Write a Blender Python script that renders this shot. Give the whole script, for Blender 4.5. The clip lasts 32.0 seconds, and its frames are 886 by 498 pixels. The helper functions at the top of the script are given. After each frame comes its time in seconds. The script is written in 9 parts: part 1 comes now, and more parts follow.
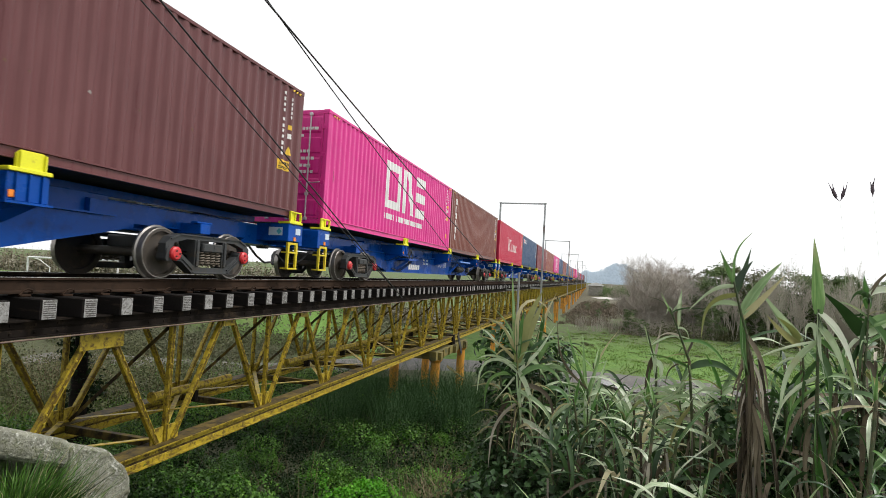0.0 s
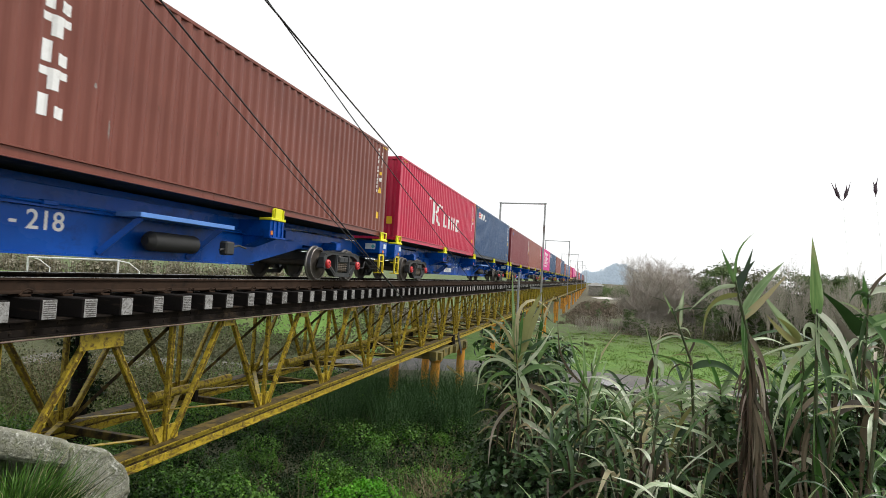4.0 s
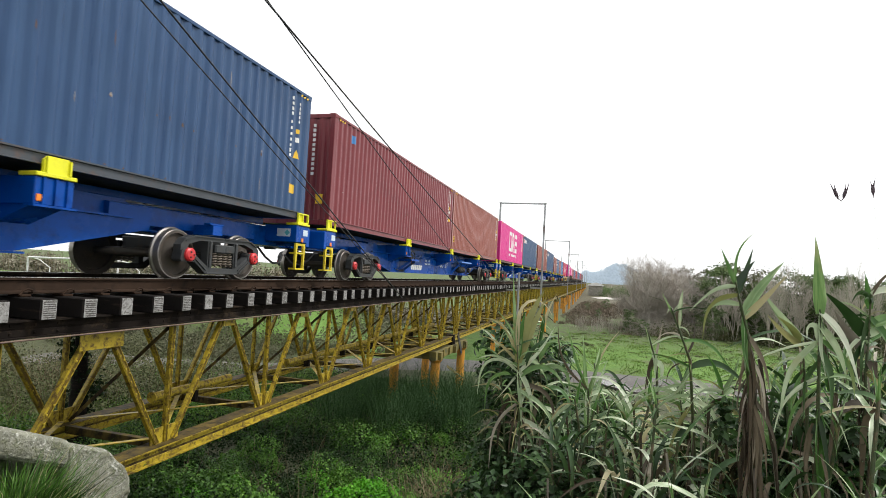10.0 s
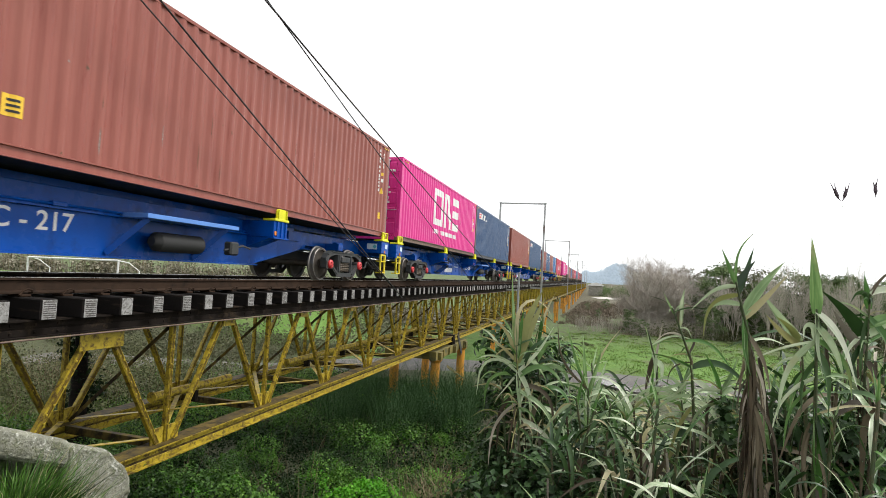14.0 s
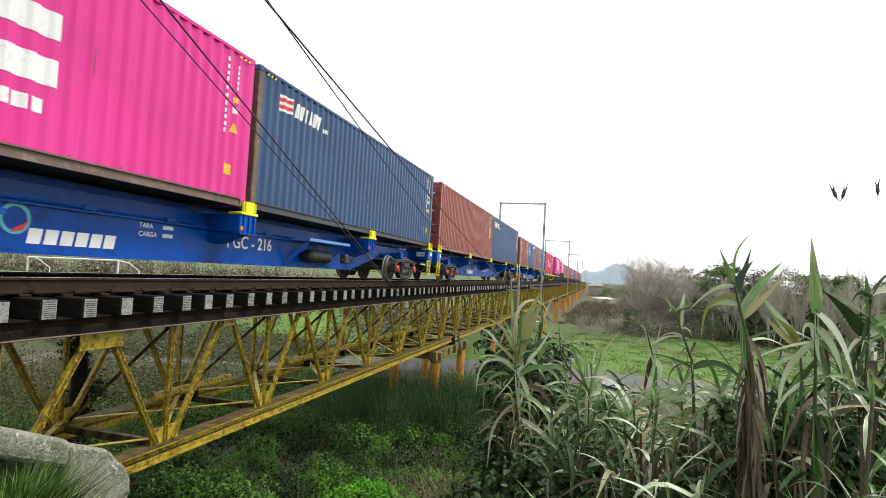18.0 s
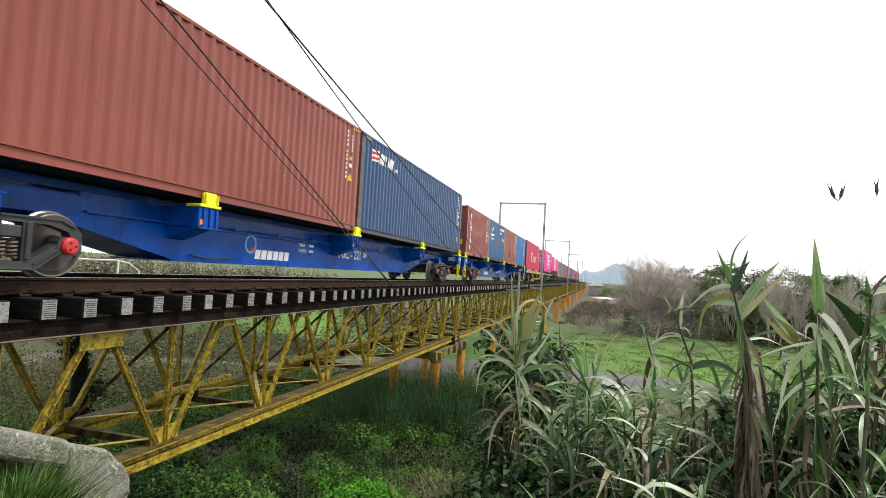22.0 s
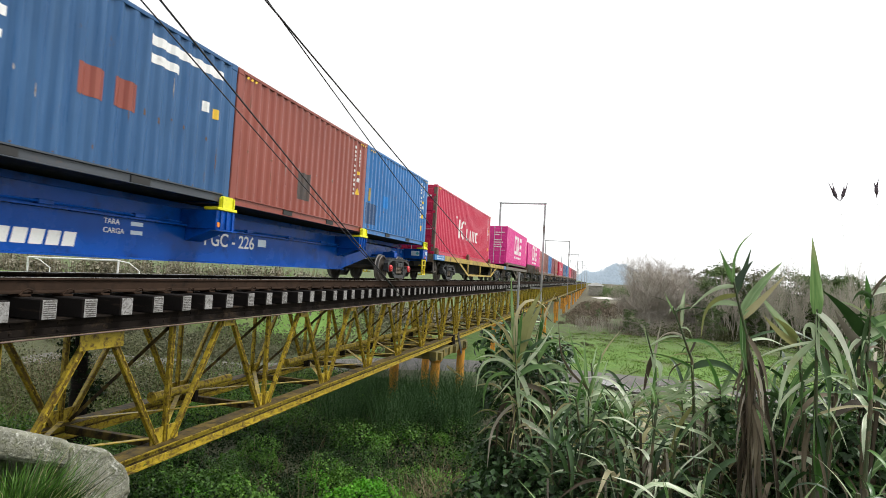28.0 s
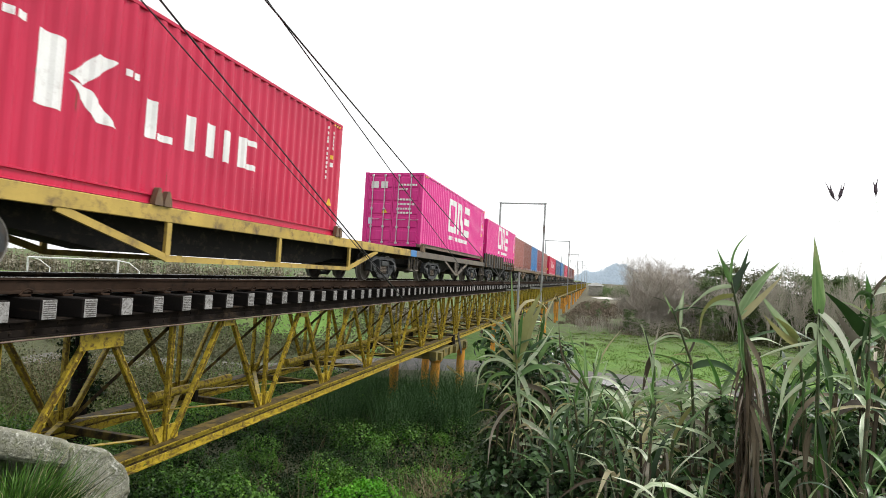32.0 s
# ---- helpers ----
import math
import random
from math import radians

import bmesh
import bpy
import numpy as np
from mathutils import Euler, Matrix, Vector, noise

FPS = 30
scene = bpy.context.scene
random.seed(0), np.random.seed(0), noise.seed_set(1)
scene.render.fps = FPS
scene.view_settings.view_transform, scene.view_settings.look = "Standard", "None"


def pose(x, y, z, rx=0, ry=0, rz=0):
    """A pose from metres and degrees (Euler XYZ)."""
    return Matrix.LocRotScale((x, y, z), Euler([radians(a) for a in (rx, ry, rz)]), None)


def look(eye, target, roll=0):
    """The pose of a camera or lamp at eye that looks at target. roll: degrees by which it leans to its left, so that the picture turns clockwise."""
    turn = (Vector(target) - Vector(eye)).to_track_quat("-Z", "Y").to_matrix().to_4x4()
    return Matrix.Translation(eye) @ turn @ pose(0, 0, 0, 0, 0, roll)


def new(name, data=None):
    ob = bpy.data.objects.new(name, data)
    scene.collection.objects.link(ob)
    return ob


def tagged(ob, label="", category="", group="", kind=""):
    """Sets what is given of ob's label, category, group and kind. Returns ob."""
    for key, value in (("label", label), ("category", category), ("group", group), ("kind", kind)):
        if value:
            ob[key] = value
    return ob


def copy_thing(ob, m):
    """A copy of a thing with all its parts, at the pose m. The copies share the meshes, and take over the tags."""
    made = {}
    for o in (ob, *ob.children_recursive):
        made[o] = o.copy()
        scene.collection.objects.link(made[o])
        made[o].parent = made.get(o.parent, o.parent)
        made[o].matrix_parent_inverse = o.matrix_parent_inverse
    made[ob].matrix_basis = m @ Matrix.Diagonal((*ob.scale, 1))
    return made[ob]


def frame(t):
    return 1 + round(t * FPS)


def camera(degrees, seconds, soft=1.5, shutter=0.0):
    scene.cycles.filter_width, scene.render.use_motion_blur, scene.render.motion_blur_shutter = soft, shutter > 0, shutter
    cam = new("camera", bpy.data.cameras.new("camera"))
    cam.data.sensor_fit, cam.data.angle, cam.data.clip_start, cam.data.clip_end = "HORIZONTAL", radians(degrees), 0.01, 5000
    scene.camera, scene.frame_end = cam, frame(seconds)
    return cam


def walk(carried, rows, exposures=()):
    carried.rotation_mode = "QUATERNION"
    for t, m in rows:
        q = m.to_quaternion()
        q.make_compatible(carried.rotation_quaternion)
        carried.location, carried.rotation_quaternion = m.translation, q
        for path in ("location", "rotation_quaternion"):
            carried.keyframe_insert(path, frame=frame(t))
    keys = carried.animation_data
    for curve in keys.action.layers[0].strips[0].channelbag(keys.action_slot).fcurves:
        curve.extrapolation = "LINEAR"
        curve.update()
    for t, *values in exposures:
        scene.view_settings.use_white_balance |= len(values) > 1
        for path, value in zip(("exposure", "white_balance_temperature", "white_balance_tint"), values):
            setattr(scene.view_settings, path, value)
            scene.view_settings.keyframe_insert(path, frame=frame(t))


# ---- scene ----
# The camera stands still beside the bridge, a little above the rails.
EYE = Vector((7.802, 0.0, 0.343))
YAW, PITCH, ROLL = 15.616, 2.534, 3.246
_aim = Vector((-math.sin(radians(YAW)) * math.cos(radians(PITCH)), math.cos(radians(YAW)) * math.cos(radians(PITCH)), math.sin(radians(PITCH))))
cam = camera(77.4, 32.0, soft=0.5, shutter=0.15)
walk(cam, [(0.0, look(EYE, EYE + _aim * 10, ROLL)), (32.0, look(EYE, EYE + _aim * 10, ROLL))],
     exposures=[(0.0, 0.22), (8.0, 0.24), (11.0, 0.44), (22.0, 0.44), (28.0, 0.38), (32.0, 0.38)])

# ---- overcast daylight ----
world = bpy.data.worlds.new("overcast")
scene.world = world
world.use_nodes = True
wn = world.node_tree.nodes
sky = wn.new("ShaderNodeTexSky")
sky.sky_type, sky.sun_disc = "NISHITA", False
sky.sun_elevation, sky.sun_rotation = radians(54), radians(67)
veil = wn.new("ShaderNodeHueSaturation")
veil.inputs["Saturation"].default_value = 0.10
world.node_tree.links.new(sky.outputs[0], veil.inputs["Color"])
cloud = wn.new("ShaderNodeMix")
cloud.data_type = "RGBA"
cloud.inputs[0].default_value = 0.68
cloud.inputs[7].default_value = (11.6, 11.7, 11.8, 1)
world.node_tree.links.new(veil.outputs[0], cloud.inputs[6])
bg = wn["Background"]
world.node_tree.links.new(cloud.outputs[2], bg.inputs["Color"])
bg.inputs["Strength"].default_value = 0.102
sun = new("sun", bpy.data.lights.new("sun", "SUN"))
sun.data.energy, sun.data.angle, sun.data.color = 2.5, radians(16), (1.0, 0.975, 0.94)
sun.matrix_world = look((48, 20, 72), (0, 0, 0))


# ---- mesh and material helpers ----
class Geo:
    """Collects vertices and faces, then becomes a mesh."""

    def __init__(self):
        self.v, self.f = [], []

    def add(self, verts, faces):
        n = len(self.v)
        self.v += [tuple(p) for p in verts]
        self.f += [tuple(i + n for i in face) for face in faces]
        return self

    def box(self, x0, x1, y0, y1, z0, z1, c=0.0):
        if c <= 0:
            return self.add([(x, y, z) for x in (x0, x1) for y in (y0, y1) for z in (z0, z1)],
                            [(0, 1, 3, 2), (4, 6, 7, 5), (0, 4, 5, 1), (2, 3, 7, 6), (0, 2, 6, 4), (1, 5, 7, 3)])
        vs, at = [], {}
        for i, x in enumerate((x0, x1)):
            for j, y in enumerate((y0, y1)):
                for k, z in enumerate((z0, z1)):
                    sx, sy, sz = (c, -c)[i], (c, -c)[j], (c, -c)[k]
                    for ax, p in enumerate(((x, y + sy, z + sz), (x + sx, y, z + sz), (x + sx, y + sy, z))):
                        at[i, j, k, ax] = len(vs)
                        vs.append(p)
        fs = []
        for s in (0, 1):
            fs.append([at[s, j, k, 0] for j, k in ((0, 0), (0, 1), (1, 1), (1, 0))][::1 if s == 0 else -1])
            fs.append([at[i, s, k, 1] for i, k in ((0, 0), (1, 0), (1, 1), (0, 1))][::1 if s == 0 else -1])
            fs.append([at[i, j, s, 2] for i, j in ((0, 0), (0, 1), (1, 1), (1, 0))][::1 if s == 0 else -1])
        for a in (0, 1):
            for b in (0, 1):
                fs.append([at[0, a, b, 1], at[1, a, b, 1], at[1, a, b, 2], at[0, a, b, 2]])
                fs.append([at[a, 0, b, 0], at[a, 1, b, 0], at[a, 1, b, 2], at[a, 0, b, 2]])
                fs.append([at[a, b, 0, 0], at[a, b, 1, 0], at[a, b, 1, 1], at[a, b, 0, 1]])
                for k in (0, 1):
                    fs.append([at[a, b, k, 0], at[a, b, k, 1], at[a, b, k, 2]])
        return self.add(vs, fs)

    def bar(self, p, q, w, h, up=(0, 0, 1)):
        """A square bar from p to q, w wide across and h along up."""
        p, q = Vector(p), Vector(q)
        d = (q - p).normalized()
        side = d.cross(Vector(up))
        side = side.normalized() if side.length > 1e-4 else Vector((1, 0, 0))
        u = side.cross(d).normalized()
        vs = []
        for o in (p, q):
            for a, b in ((-1, -1), (1, -1), (1, 1), (-1, 1)):
                vs.append(o + side * a * w / 2 + u * b * h / 2)
        return self.add(vs, [(0, 3, 2, 1), (4, 5, 6, 7), (0, 1, 5, 4), (1, 2, 6, 5), (2, 3, 7, 6), (3, 0, 4, 7)])

    def angle(self, p, q, w, t, up, out):
        """A steel angle section from p to q: one leg along up, the other along out."""
        up, out = Vector(up).normalized(), Vector(out).normalized()
        vs = []
        for o in (Vector(p), Vector(q)):
            for a, b in ((0, 0), (w, 0), (w, t), (t, t), (t, w), (0, w)):
                vs.append(o + up * a + out * b)
        return self.add(vs, [(0, 1, 2, 3), (0, 3, 4, 5), (9, 8, 7, 6), (11, 10, 9, 6)] + [(i, (i + 1) % 6, 6 + (i + 1) % 6, 6 + i) for i in range(6)])

    def tube(self, pts, r, n=8, caps=True):
        pts = [Vector(p) for p in pts]
        rs = r if isinstance(r, (list, tuple)) else [r] * len(pts)
        ref, vs, fs = None, [], []
        for i, p in enumerate(pts):
            d = (pts[min(i + 1, len(pts) - 1)] - pts[max(i - 1, 0)]).normalized()
            if ref is None:
                ref = d.orthogonal().normalized()
            ref = (ref - d * ref.dot(d)).normalized()
            b = d.cross(ref)
            for k in range(n):
                a = 2 * math.pi * k / n
                vs.append(p + (ref * math.cos(a) + b * math.sin(a)) * rs[i])
        for i in range(len(pts) - 1):
            for k in range(n):
                fs.append((i * n + k, i * n + (k + 1) % n, (i + 1) * n + (k + 1) % n, (i + 1) * n + k))
        if caps:
            fs += [tuple(range(n))[::-1], tuple(range((len(pts) - 1) * n, len(pts) * n))]
        return self.add(vs, fs)

    def lathe_x(self, profile, n=24, y=0.0, z=0.0):
        """Turns a closed profile of (x, r) round the line y, z along x."""
        vs, fs, m = [], [], len(profile)
        for k in range(n):
            a = 2 * math.pi * k / n
            vs += [(x, y + r * math.cos(a), z + r * math.sin(a)) for x, r in profile]
        for k in range(n):
            for i in range(m):
                fs.append((k * m + i, k * m + (i + 1) % m, ((k + 1) % n) * m + (i + 1) % m, ((k + 1) % n) * m + i))
        return self.add(vs, fs)

    def prism_x(self, poly, x0, x1):
        """An outline of (y, z) pushed out from x0 to x1."""
        n = len(poly)
        return self.add([(x0, y, z) for y, z in poly] + [(x1, y, z) for y, z in poly],
                        [tuple(range(n))[::-1], tuple(range(n, 2 * n))] + [(i, (i + 1) % n, n + (i + 1) % n, n + i) for i in range(n)])

    def prism_y(self, poly, y0, y1):
        """An outline of (x, z) pushed out from y0 to y1."""
        n = len(poly)
        return self.add([(x, y0, z) for x, z in poly] + [(x, y1, z) for x, z in poly],
                        [tuple(range(n)), tuple(range(n, 2 * n))[::-1]] + [(i, n + i, n + (i + 1) % n, (i + 1) % n) for i in range(n)])

    def ring_x(self, y, z, r0, r1, x0, x1, n=28):
        vs = [(x, y + r * math.cos(2 * math.pi * k / n), z + r * math.sin(2 * math.pi * k / n)) for x in (x0, x1) for r in (r0, r1) for k in range(n)]
        fs = []
        for k in range(n):
            j = (k + 1) % n
            fs += [(k, j, n + j, n + k), (2 * n + k, 3 * n + k, 3 * n + j, 2 * n + j), (n + k, n + j, 3 * n + j, 3 * n + k), (k, 2 * n + k, 2 * n + j, j)]
        return self.add(vs, fs)

    def mesh(self, name, smooth=False, fix=True):
        me = bpy.data.meshes.new(name)
        me.from_pydata(self.v, [], self.f)
        if fix and len(self.f) < 20000:
            bm = bmesh.new()
            bm.from_mesh(me)
            bmesh.ops.recalc_face_normals(bm, faces=bm.faces)
            bm.to_mesh(me)
            bm.free()
        if smooth:
            me.polygons.foreach_set("use_smooth", [True] * len(me.polygons))
            me.set_sharp_from_angle(angle=radians(38))
        me.update()
        return me


def part(name, geo, material, parent=None, label="", smooth=False, kind=""):
    """One mesh object under a thing or a part. geo: a Geo, or a mesh that others share."""
    me = geo.mesh(name, smooth) if isinstance(geo, Geo) else geo
    ob = new(name, me)
    if not me.materials:
        me.materials.append(material)
    elif me.materials[0] != material:
        ob.material_slots[0].link = "OBJECT"
        ob.material_slots[0].material = material
    ob.parent = parent
    return tagged(ob, label, kind=kind)


def thing(name, label, category, group="", at=None, kind=""):
    ob = tagged(new(name), label, category, group, kind)
    ob.empty_display_size = 0.2
    if at is not None:
        ob.matrix_basis = at
    return ob


def nodes_of(name):
    m = bpy.data.materials.new(name)
    m.use_nodes = True
    return m, m.node_tree.nodes, m.node_tree.links, m.node_tree.nodes["Principled BSDF"]


def mixed(nt, fac, a, b, mode="MIX"):
    n = nt.nodes.new("ShaderNodeMix")
    n.data_type, n.blend_type = "RGBA", mode
    for i, s in ((0, fac), (6, a), (7, b)):
        if isinstance(s, bpy.types.NodeSocket):
            nt.links.new(s, n.inputs[i])
        else:
            n.inputs[i].default_value = s if i == 0 else (*s, 1)
    return n.outputs[2]


def ramp(nt, sock, lo, hi, a=0.0, b=1.0):
    n = nt.nodes.new("ShaderNodeMapRange")
    for i, s in ((1, lo), (2, hi), (3, a), (4, b)):
        n.inputs[i].default_value = s
    nt.links.new(sock, n.inputs[0])
    return n.outputs[0]


def noise_tex(nt, scale, stretch=(1, 1, 1), detail=4.0, rough=0.55, own=True):
    tc = nt.nodes.new("ShaderNodeTexCoord")
    mp = nt.nodes.new("ShaderNodeMapping")
    mp.inputs["Scale"].default_value = stretch
    nt.links.new(tc.outputs["Object"], mp.inputs[0])
    n = nt.nodes.new("ShaderNodeTexNoise")
    n.noise_dimensions = "4D"
    n.inputs["Scale"].default_value, n.inputs["Detail"].default_value, n.inputs["Roughness"].default_value = scale, detail, rough
    nt.links.new(mp.outputs[0], n.inputs["Vector"])
    if own:
        info = nt.nodes.new("ShaderNodeObjectInfo")
        m = nt.nodes.new("ShaderNodeMath")
        m.operation = "MULTIPLY"
        m.inputs[1].default_value = 37.0
        nt.links.new(info.outputs["Random"], m.inputs[0])
        nt.links.new(m.outputs[0], n.inputs["W"])
    return n.outputs[0]


def surface(name, col, rough=0.6, metal=0.0, var=0.25, scale=3.0, bump=0.15, stain=None, amount=0.35, stretch=(1, 1, 1), grain=40.0, depth=0.004, own=True, spec=0.5):
    """A worn surface: its colour, broad variation, stains of a second colour, and a fine grain."""
    m, N, L, b = nodes_of(name)
    nt = m.node_tree
    broad = noise_tex(nt, scale, stretch, 5, 0.6, own)
    fine = noise_tex(nt, grain, (1, 1, 1), 3, 0.6, own)
    dark = tuple(c * (1 - var) for c in col)
    lite = tuple(min(1.0, c * (1 + var * 0.8)) for c in col)
    c = mixed(nt, ramp(nt, broad, 0.3, 0.7), dark, lite)
    c = mixed(nt, ramp(nt, fine, 0.25, 0.75, 0.0, 0.35), c, tuple(x * 0.7 for x in col))
    if stain:
        patch = noise_tex(nt, scale * 2.3, stretch, 6, 0.7, own)
        c = mixed(nt, ramp(nt, patch, 0.62 - amount * 0.3, 0.78 - amount * 0.3), c, stain)
    L.new(c, b.inputs["Base Color"])
    b.inputs["Metallic"].default_value = metal
    b.inputs["Specular IOR Level"].default_value = spec
    L.new(ramp(nt, broad, 0.3, 0.7, max(0.05, rough - 0.12), min(1, rough + 0.12)), b.inputs["Roughness"])
    if bump:
        bp = N.new("ShaderNodeBump")
        bp.inputs["Strength"].default_value, bp.inputs["Distance"].default_value = bump, depth
        L.new(fine, bp.inputs["Height"])
        L.new(bp.outputs[0], b.inputs["Normal"])
    return m


def box_paint(name, col, fade, rust=0.3):
    """Container paint: streaks that run down, faded patches, rust specks and scrapes."""
    m, N, L, b = nodes_of(name)
    nt = m.node_tree
    streak = noise_tex(nt, 1.0, (9, 9, 0.45), 6, 0.65)
    broad = noise_tex(nt, 0.55, (1, 1, 1.4), 4, 0.5)
    speck = noise_tex(nt, 5.5, (1, 1, 0.5), 8, 0.75)
    c = mixed(nt, ramp(nt, streak, 0.35, 0.7, 0.0, 0.55), col, fade)
    c = mixed(nt, ramp(nt, broad, 0.35, 0.7, 0.0, 0.35), c, tuple(x * 0.7 for x in col))
    runs = noise_tex(nt, 1.0, (26, 26, 0.9), 5, 0.7)
    c = mixed(nt, ramp(nt, runs, 0.55, 0.75, 0.0, 0.35), c, tuple(x * 0.5 for x in col))
    c = mixed(nt, ramp(nt, runs, 0.25, 0.42, 0.3, 0.0), c, tuple(min(1, x * 1.3 + 0.03) for x in fade))
    c = mixed(nt, ramp(nt, speck, 0.70 - rust * 0.08, 0.76 - rust * 0.08, 0.0, 0.8), c, (0.13, 0.055, 0.03))
    L.new(c, b.inputs["Base Color"])
    b.inputs["Specular IOR Level"].default_value = 0.25
    L.new(ramp(nt, streak, 0.3, 0.7, 0.24, 0.42), b.inputs["Roughness"])
    bp = N.new("ShaderNodeBump")
    bp.inputs["Strength"].default_value, bp.inputs["Distance"].default_value = 0.45, 0.03
    L.new(broad, bp.inputs["Height"])
    L.new(bp.outputs[0], b.inputs["Normal"])
    return m


def leafy(name, cols, rough=0.5, through_light=0.3, patchy=0.0, spec=0.12, streak=False, blotch=0.5):
    """Leaves: each island takes its own tone between the colours; some light passes through."""
    m, N, L, b = nodes_of(name)
    nt = m.node_tree
    geo = N.new("ShaderNodeNewGeometry")
    info = N.new("ShaderNodeObjectInfo")
    add = N.new("ShaderNodeMath")
    add.operation = "ADD"
    L.new(geo.outputs["Random Per Island"], add.inputs[0])
    L.new(info.outputs["Random"], add.inputs[1])
    fr = N.new("ShaderNodeMath")
    fr.operation = "FRACT"
    L.new(add.outputs[0], fr.inputs[0])
    cr = N.new("ShaderNodeValToRGB")
    while len(cr.color_ramp.elements) < len(cols):
        cr.color_ramp.elements.new(0.5)
    for i, c in enumerate(cols):
        cr.color_ramp.elements[i].position = i / (len(cols) - 1)
        cr.color_ramp.elements[i].color = (*c, 1)
    L.new(fr.outputs[0], cr.inputs[0])
    n = noise_tex(nt, 14, (1, 1, 1), 4, 0.6)
    c = mixed(nt, ramp(nt, n, 0.35, 0.75, 0.0, blotch), cr.outputs[0], tuple(x * 0.45 for x in cols[0]))
    if streak:
        veins = noise_tex(nt, 1.0, (5, 130, 5), 3, 0.5)
        c = mixed(nt, ramp(nt, veins, 0.40, 0.58, 0.55, 0.0), c, cols[0])
        c = mixed(nt, ramp(nt, veins, 0.55, 0.72, 0.0, 0.6), c, cols[-1])
        tips = noise_tex(nt, 6, (1, 1, 1), 3, 0.5)
        c = mixed(nt, ramp(nt, tips, 0.60, 0.72, 0.0, 0.6), c, (0.42, 0.34, 0.17))
    if patchy:
        # Patches vary by plant kind; dark and pale also stand for shade and light.
        kind = noise_tex(nt, patchy, (1, 1, 1), 3, 0.6, False)
        c = mixed(nt, ramp(nt, kind, 0.40, 0.53, 0.88, 0.0), c, tuple(x * 0.4 for x in cols[0]))
        c = mixed(nt, ramp(nt, kind, 0.54, 0.70, 0.0, 0.65), c, tuple(min(1.0, x * 1.25) for x in cols[-1]))
    L.new(c, b.inputs["Base Color"])
    b.inputs["Roughness"].default_value = rough
    b.inputs["Specular IOR Level"].default_value = spec
    if through_light:
        tr = N.new("ShaderNodeBsdfTranslucent")
        L.new(c, tr.inputs[0])
        mx = N.new("ShaderNodeMixShader")
        mx.inputs[0].default_value = through_light
        L.new(b.outputs[0], mx.inputs[1])
        L.new(tr.outputs[0], mx.inputs[2])
        L.new(mx.outputs[0], N["Material Output"].inputs[0])
    return m


# ---- materials ----
M_STEEL_YELLOW = surface("weathered_yellow_paint", (0.41, 0.305, 0.024), 0.45, var=0.45, scale=5.0, stain=(0.075, 0.042, 0.013), amount=0.52, bump=0.2, spec=0.35)
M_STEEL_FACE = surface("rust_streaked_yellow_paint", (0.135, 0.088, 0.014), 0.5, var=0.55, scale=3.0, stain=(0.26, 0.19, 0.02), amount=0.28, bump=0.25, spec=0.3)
# Darker, browner yellow for recessed webs, cover plates, cross beams and braces.
M_STEEL_DULL = surface("darker_mottled_yellow_paint", (0.12, 0.085, 0.02), 0.7, var=0.5, scale=2.2, stain=(0.025, 0.018, 0.010), amount=0.65, spec=0.2)
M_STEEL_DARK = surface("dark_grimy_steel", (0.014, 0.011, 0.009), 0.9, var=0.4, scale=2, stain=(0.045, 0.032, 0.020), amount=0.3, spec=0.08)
M_RAIL = surface("rusty_rail_side", (0.040, 0.025, 0.017), 0.85, var=0.35, scale=3, stain=(0.018, 0.013, 0.010), spec=0.08)
M_RAILHEAD = surface("polished_rail_head", (0.60, 0.58, 0.55), 0.32, 0.9, var=0.15, scale=4, bump=0.03)
M_TIE = surface("creosoted_timber", (0.013, 0.011, 0.010), 0.85, var=0.5, scale=2.5, stretch=(0.3, 2, 2), stain=(0.05, 0.035, 0.024), amount=0.2, bump=0.6, depth=0.01, spec=0.15)
M_TIE_END = surface("bleached_end_grain", (0.31, 0.305, 0.295), 0.8, var=0.35, scale=11, stain=(0.085, 0.08, 0.07), amount=0.55, bump=0.8)
M_PIER = surface("orange_pier_paint", (0.62, 0.27, 0.02), 0.6, var=0.25, scale=1.2, stain=(0.16, 0.10, 0.04), amount=0.4)
M_CAP = surface("mossy_yellow_beam", (0.17, 0.135, 0.03), 0.7, var=0.35, scale=1.5, stain=(0.07, 0.07, 0.03), amount=0.5)
M_CONCRETE = surface("old_concrete", (0.36, 0.34, 0.30), 0.9, var=0.3, scale=2.2, stain=(0.10, 0.10, 0.075), amount=0.5, bump=0.9, grain=28, depth=0.015)
M_GALV = surface("galvanised_steel", (0.42, 0.43, 0.44), 0.5, 0.6, var=0.2, scale=3)
M_WIRE = surface("black_cable", (0.02, 0.02, 0.022), 0.6, var=0.2, scale=10, bump=0)
M_INSUL = surface("brown_porcelain", (0.16, 0.10, 0.08), 0.3, var=0.2, bump=0)
M_BLUE = surface("glossy_blue_wagon_paint", (0.002, 0.070, 0.37), 0.28, var=0.3, scale=0.9, stain=(0.004, 0.030, 0.14), amount=0.3, bump=0.05, spec=0.16)
M_BLUE_LT = surface("light_blue_paint", (0.12, 0.27, 0.66), 0.4, var=0.15, scale=2, bump=0.05, spec=0.25)
M_SAFETY = surface("fluorescent_yellow_paint", (0.80, 0.78, 0.02), 0.5, var=0.15, scale=4, stain=(0.35, 0.30, 0.03), amount=0.15)
M_STEP = surface("yellow_step_paint", (0.70, 0.55, 0.02), 0.5, var=0.2, scale=4, stain=(0.2, 0.12, 0.03), amount=0.2)
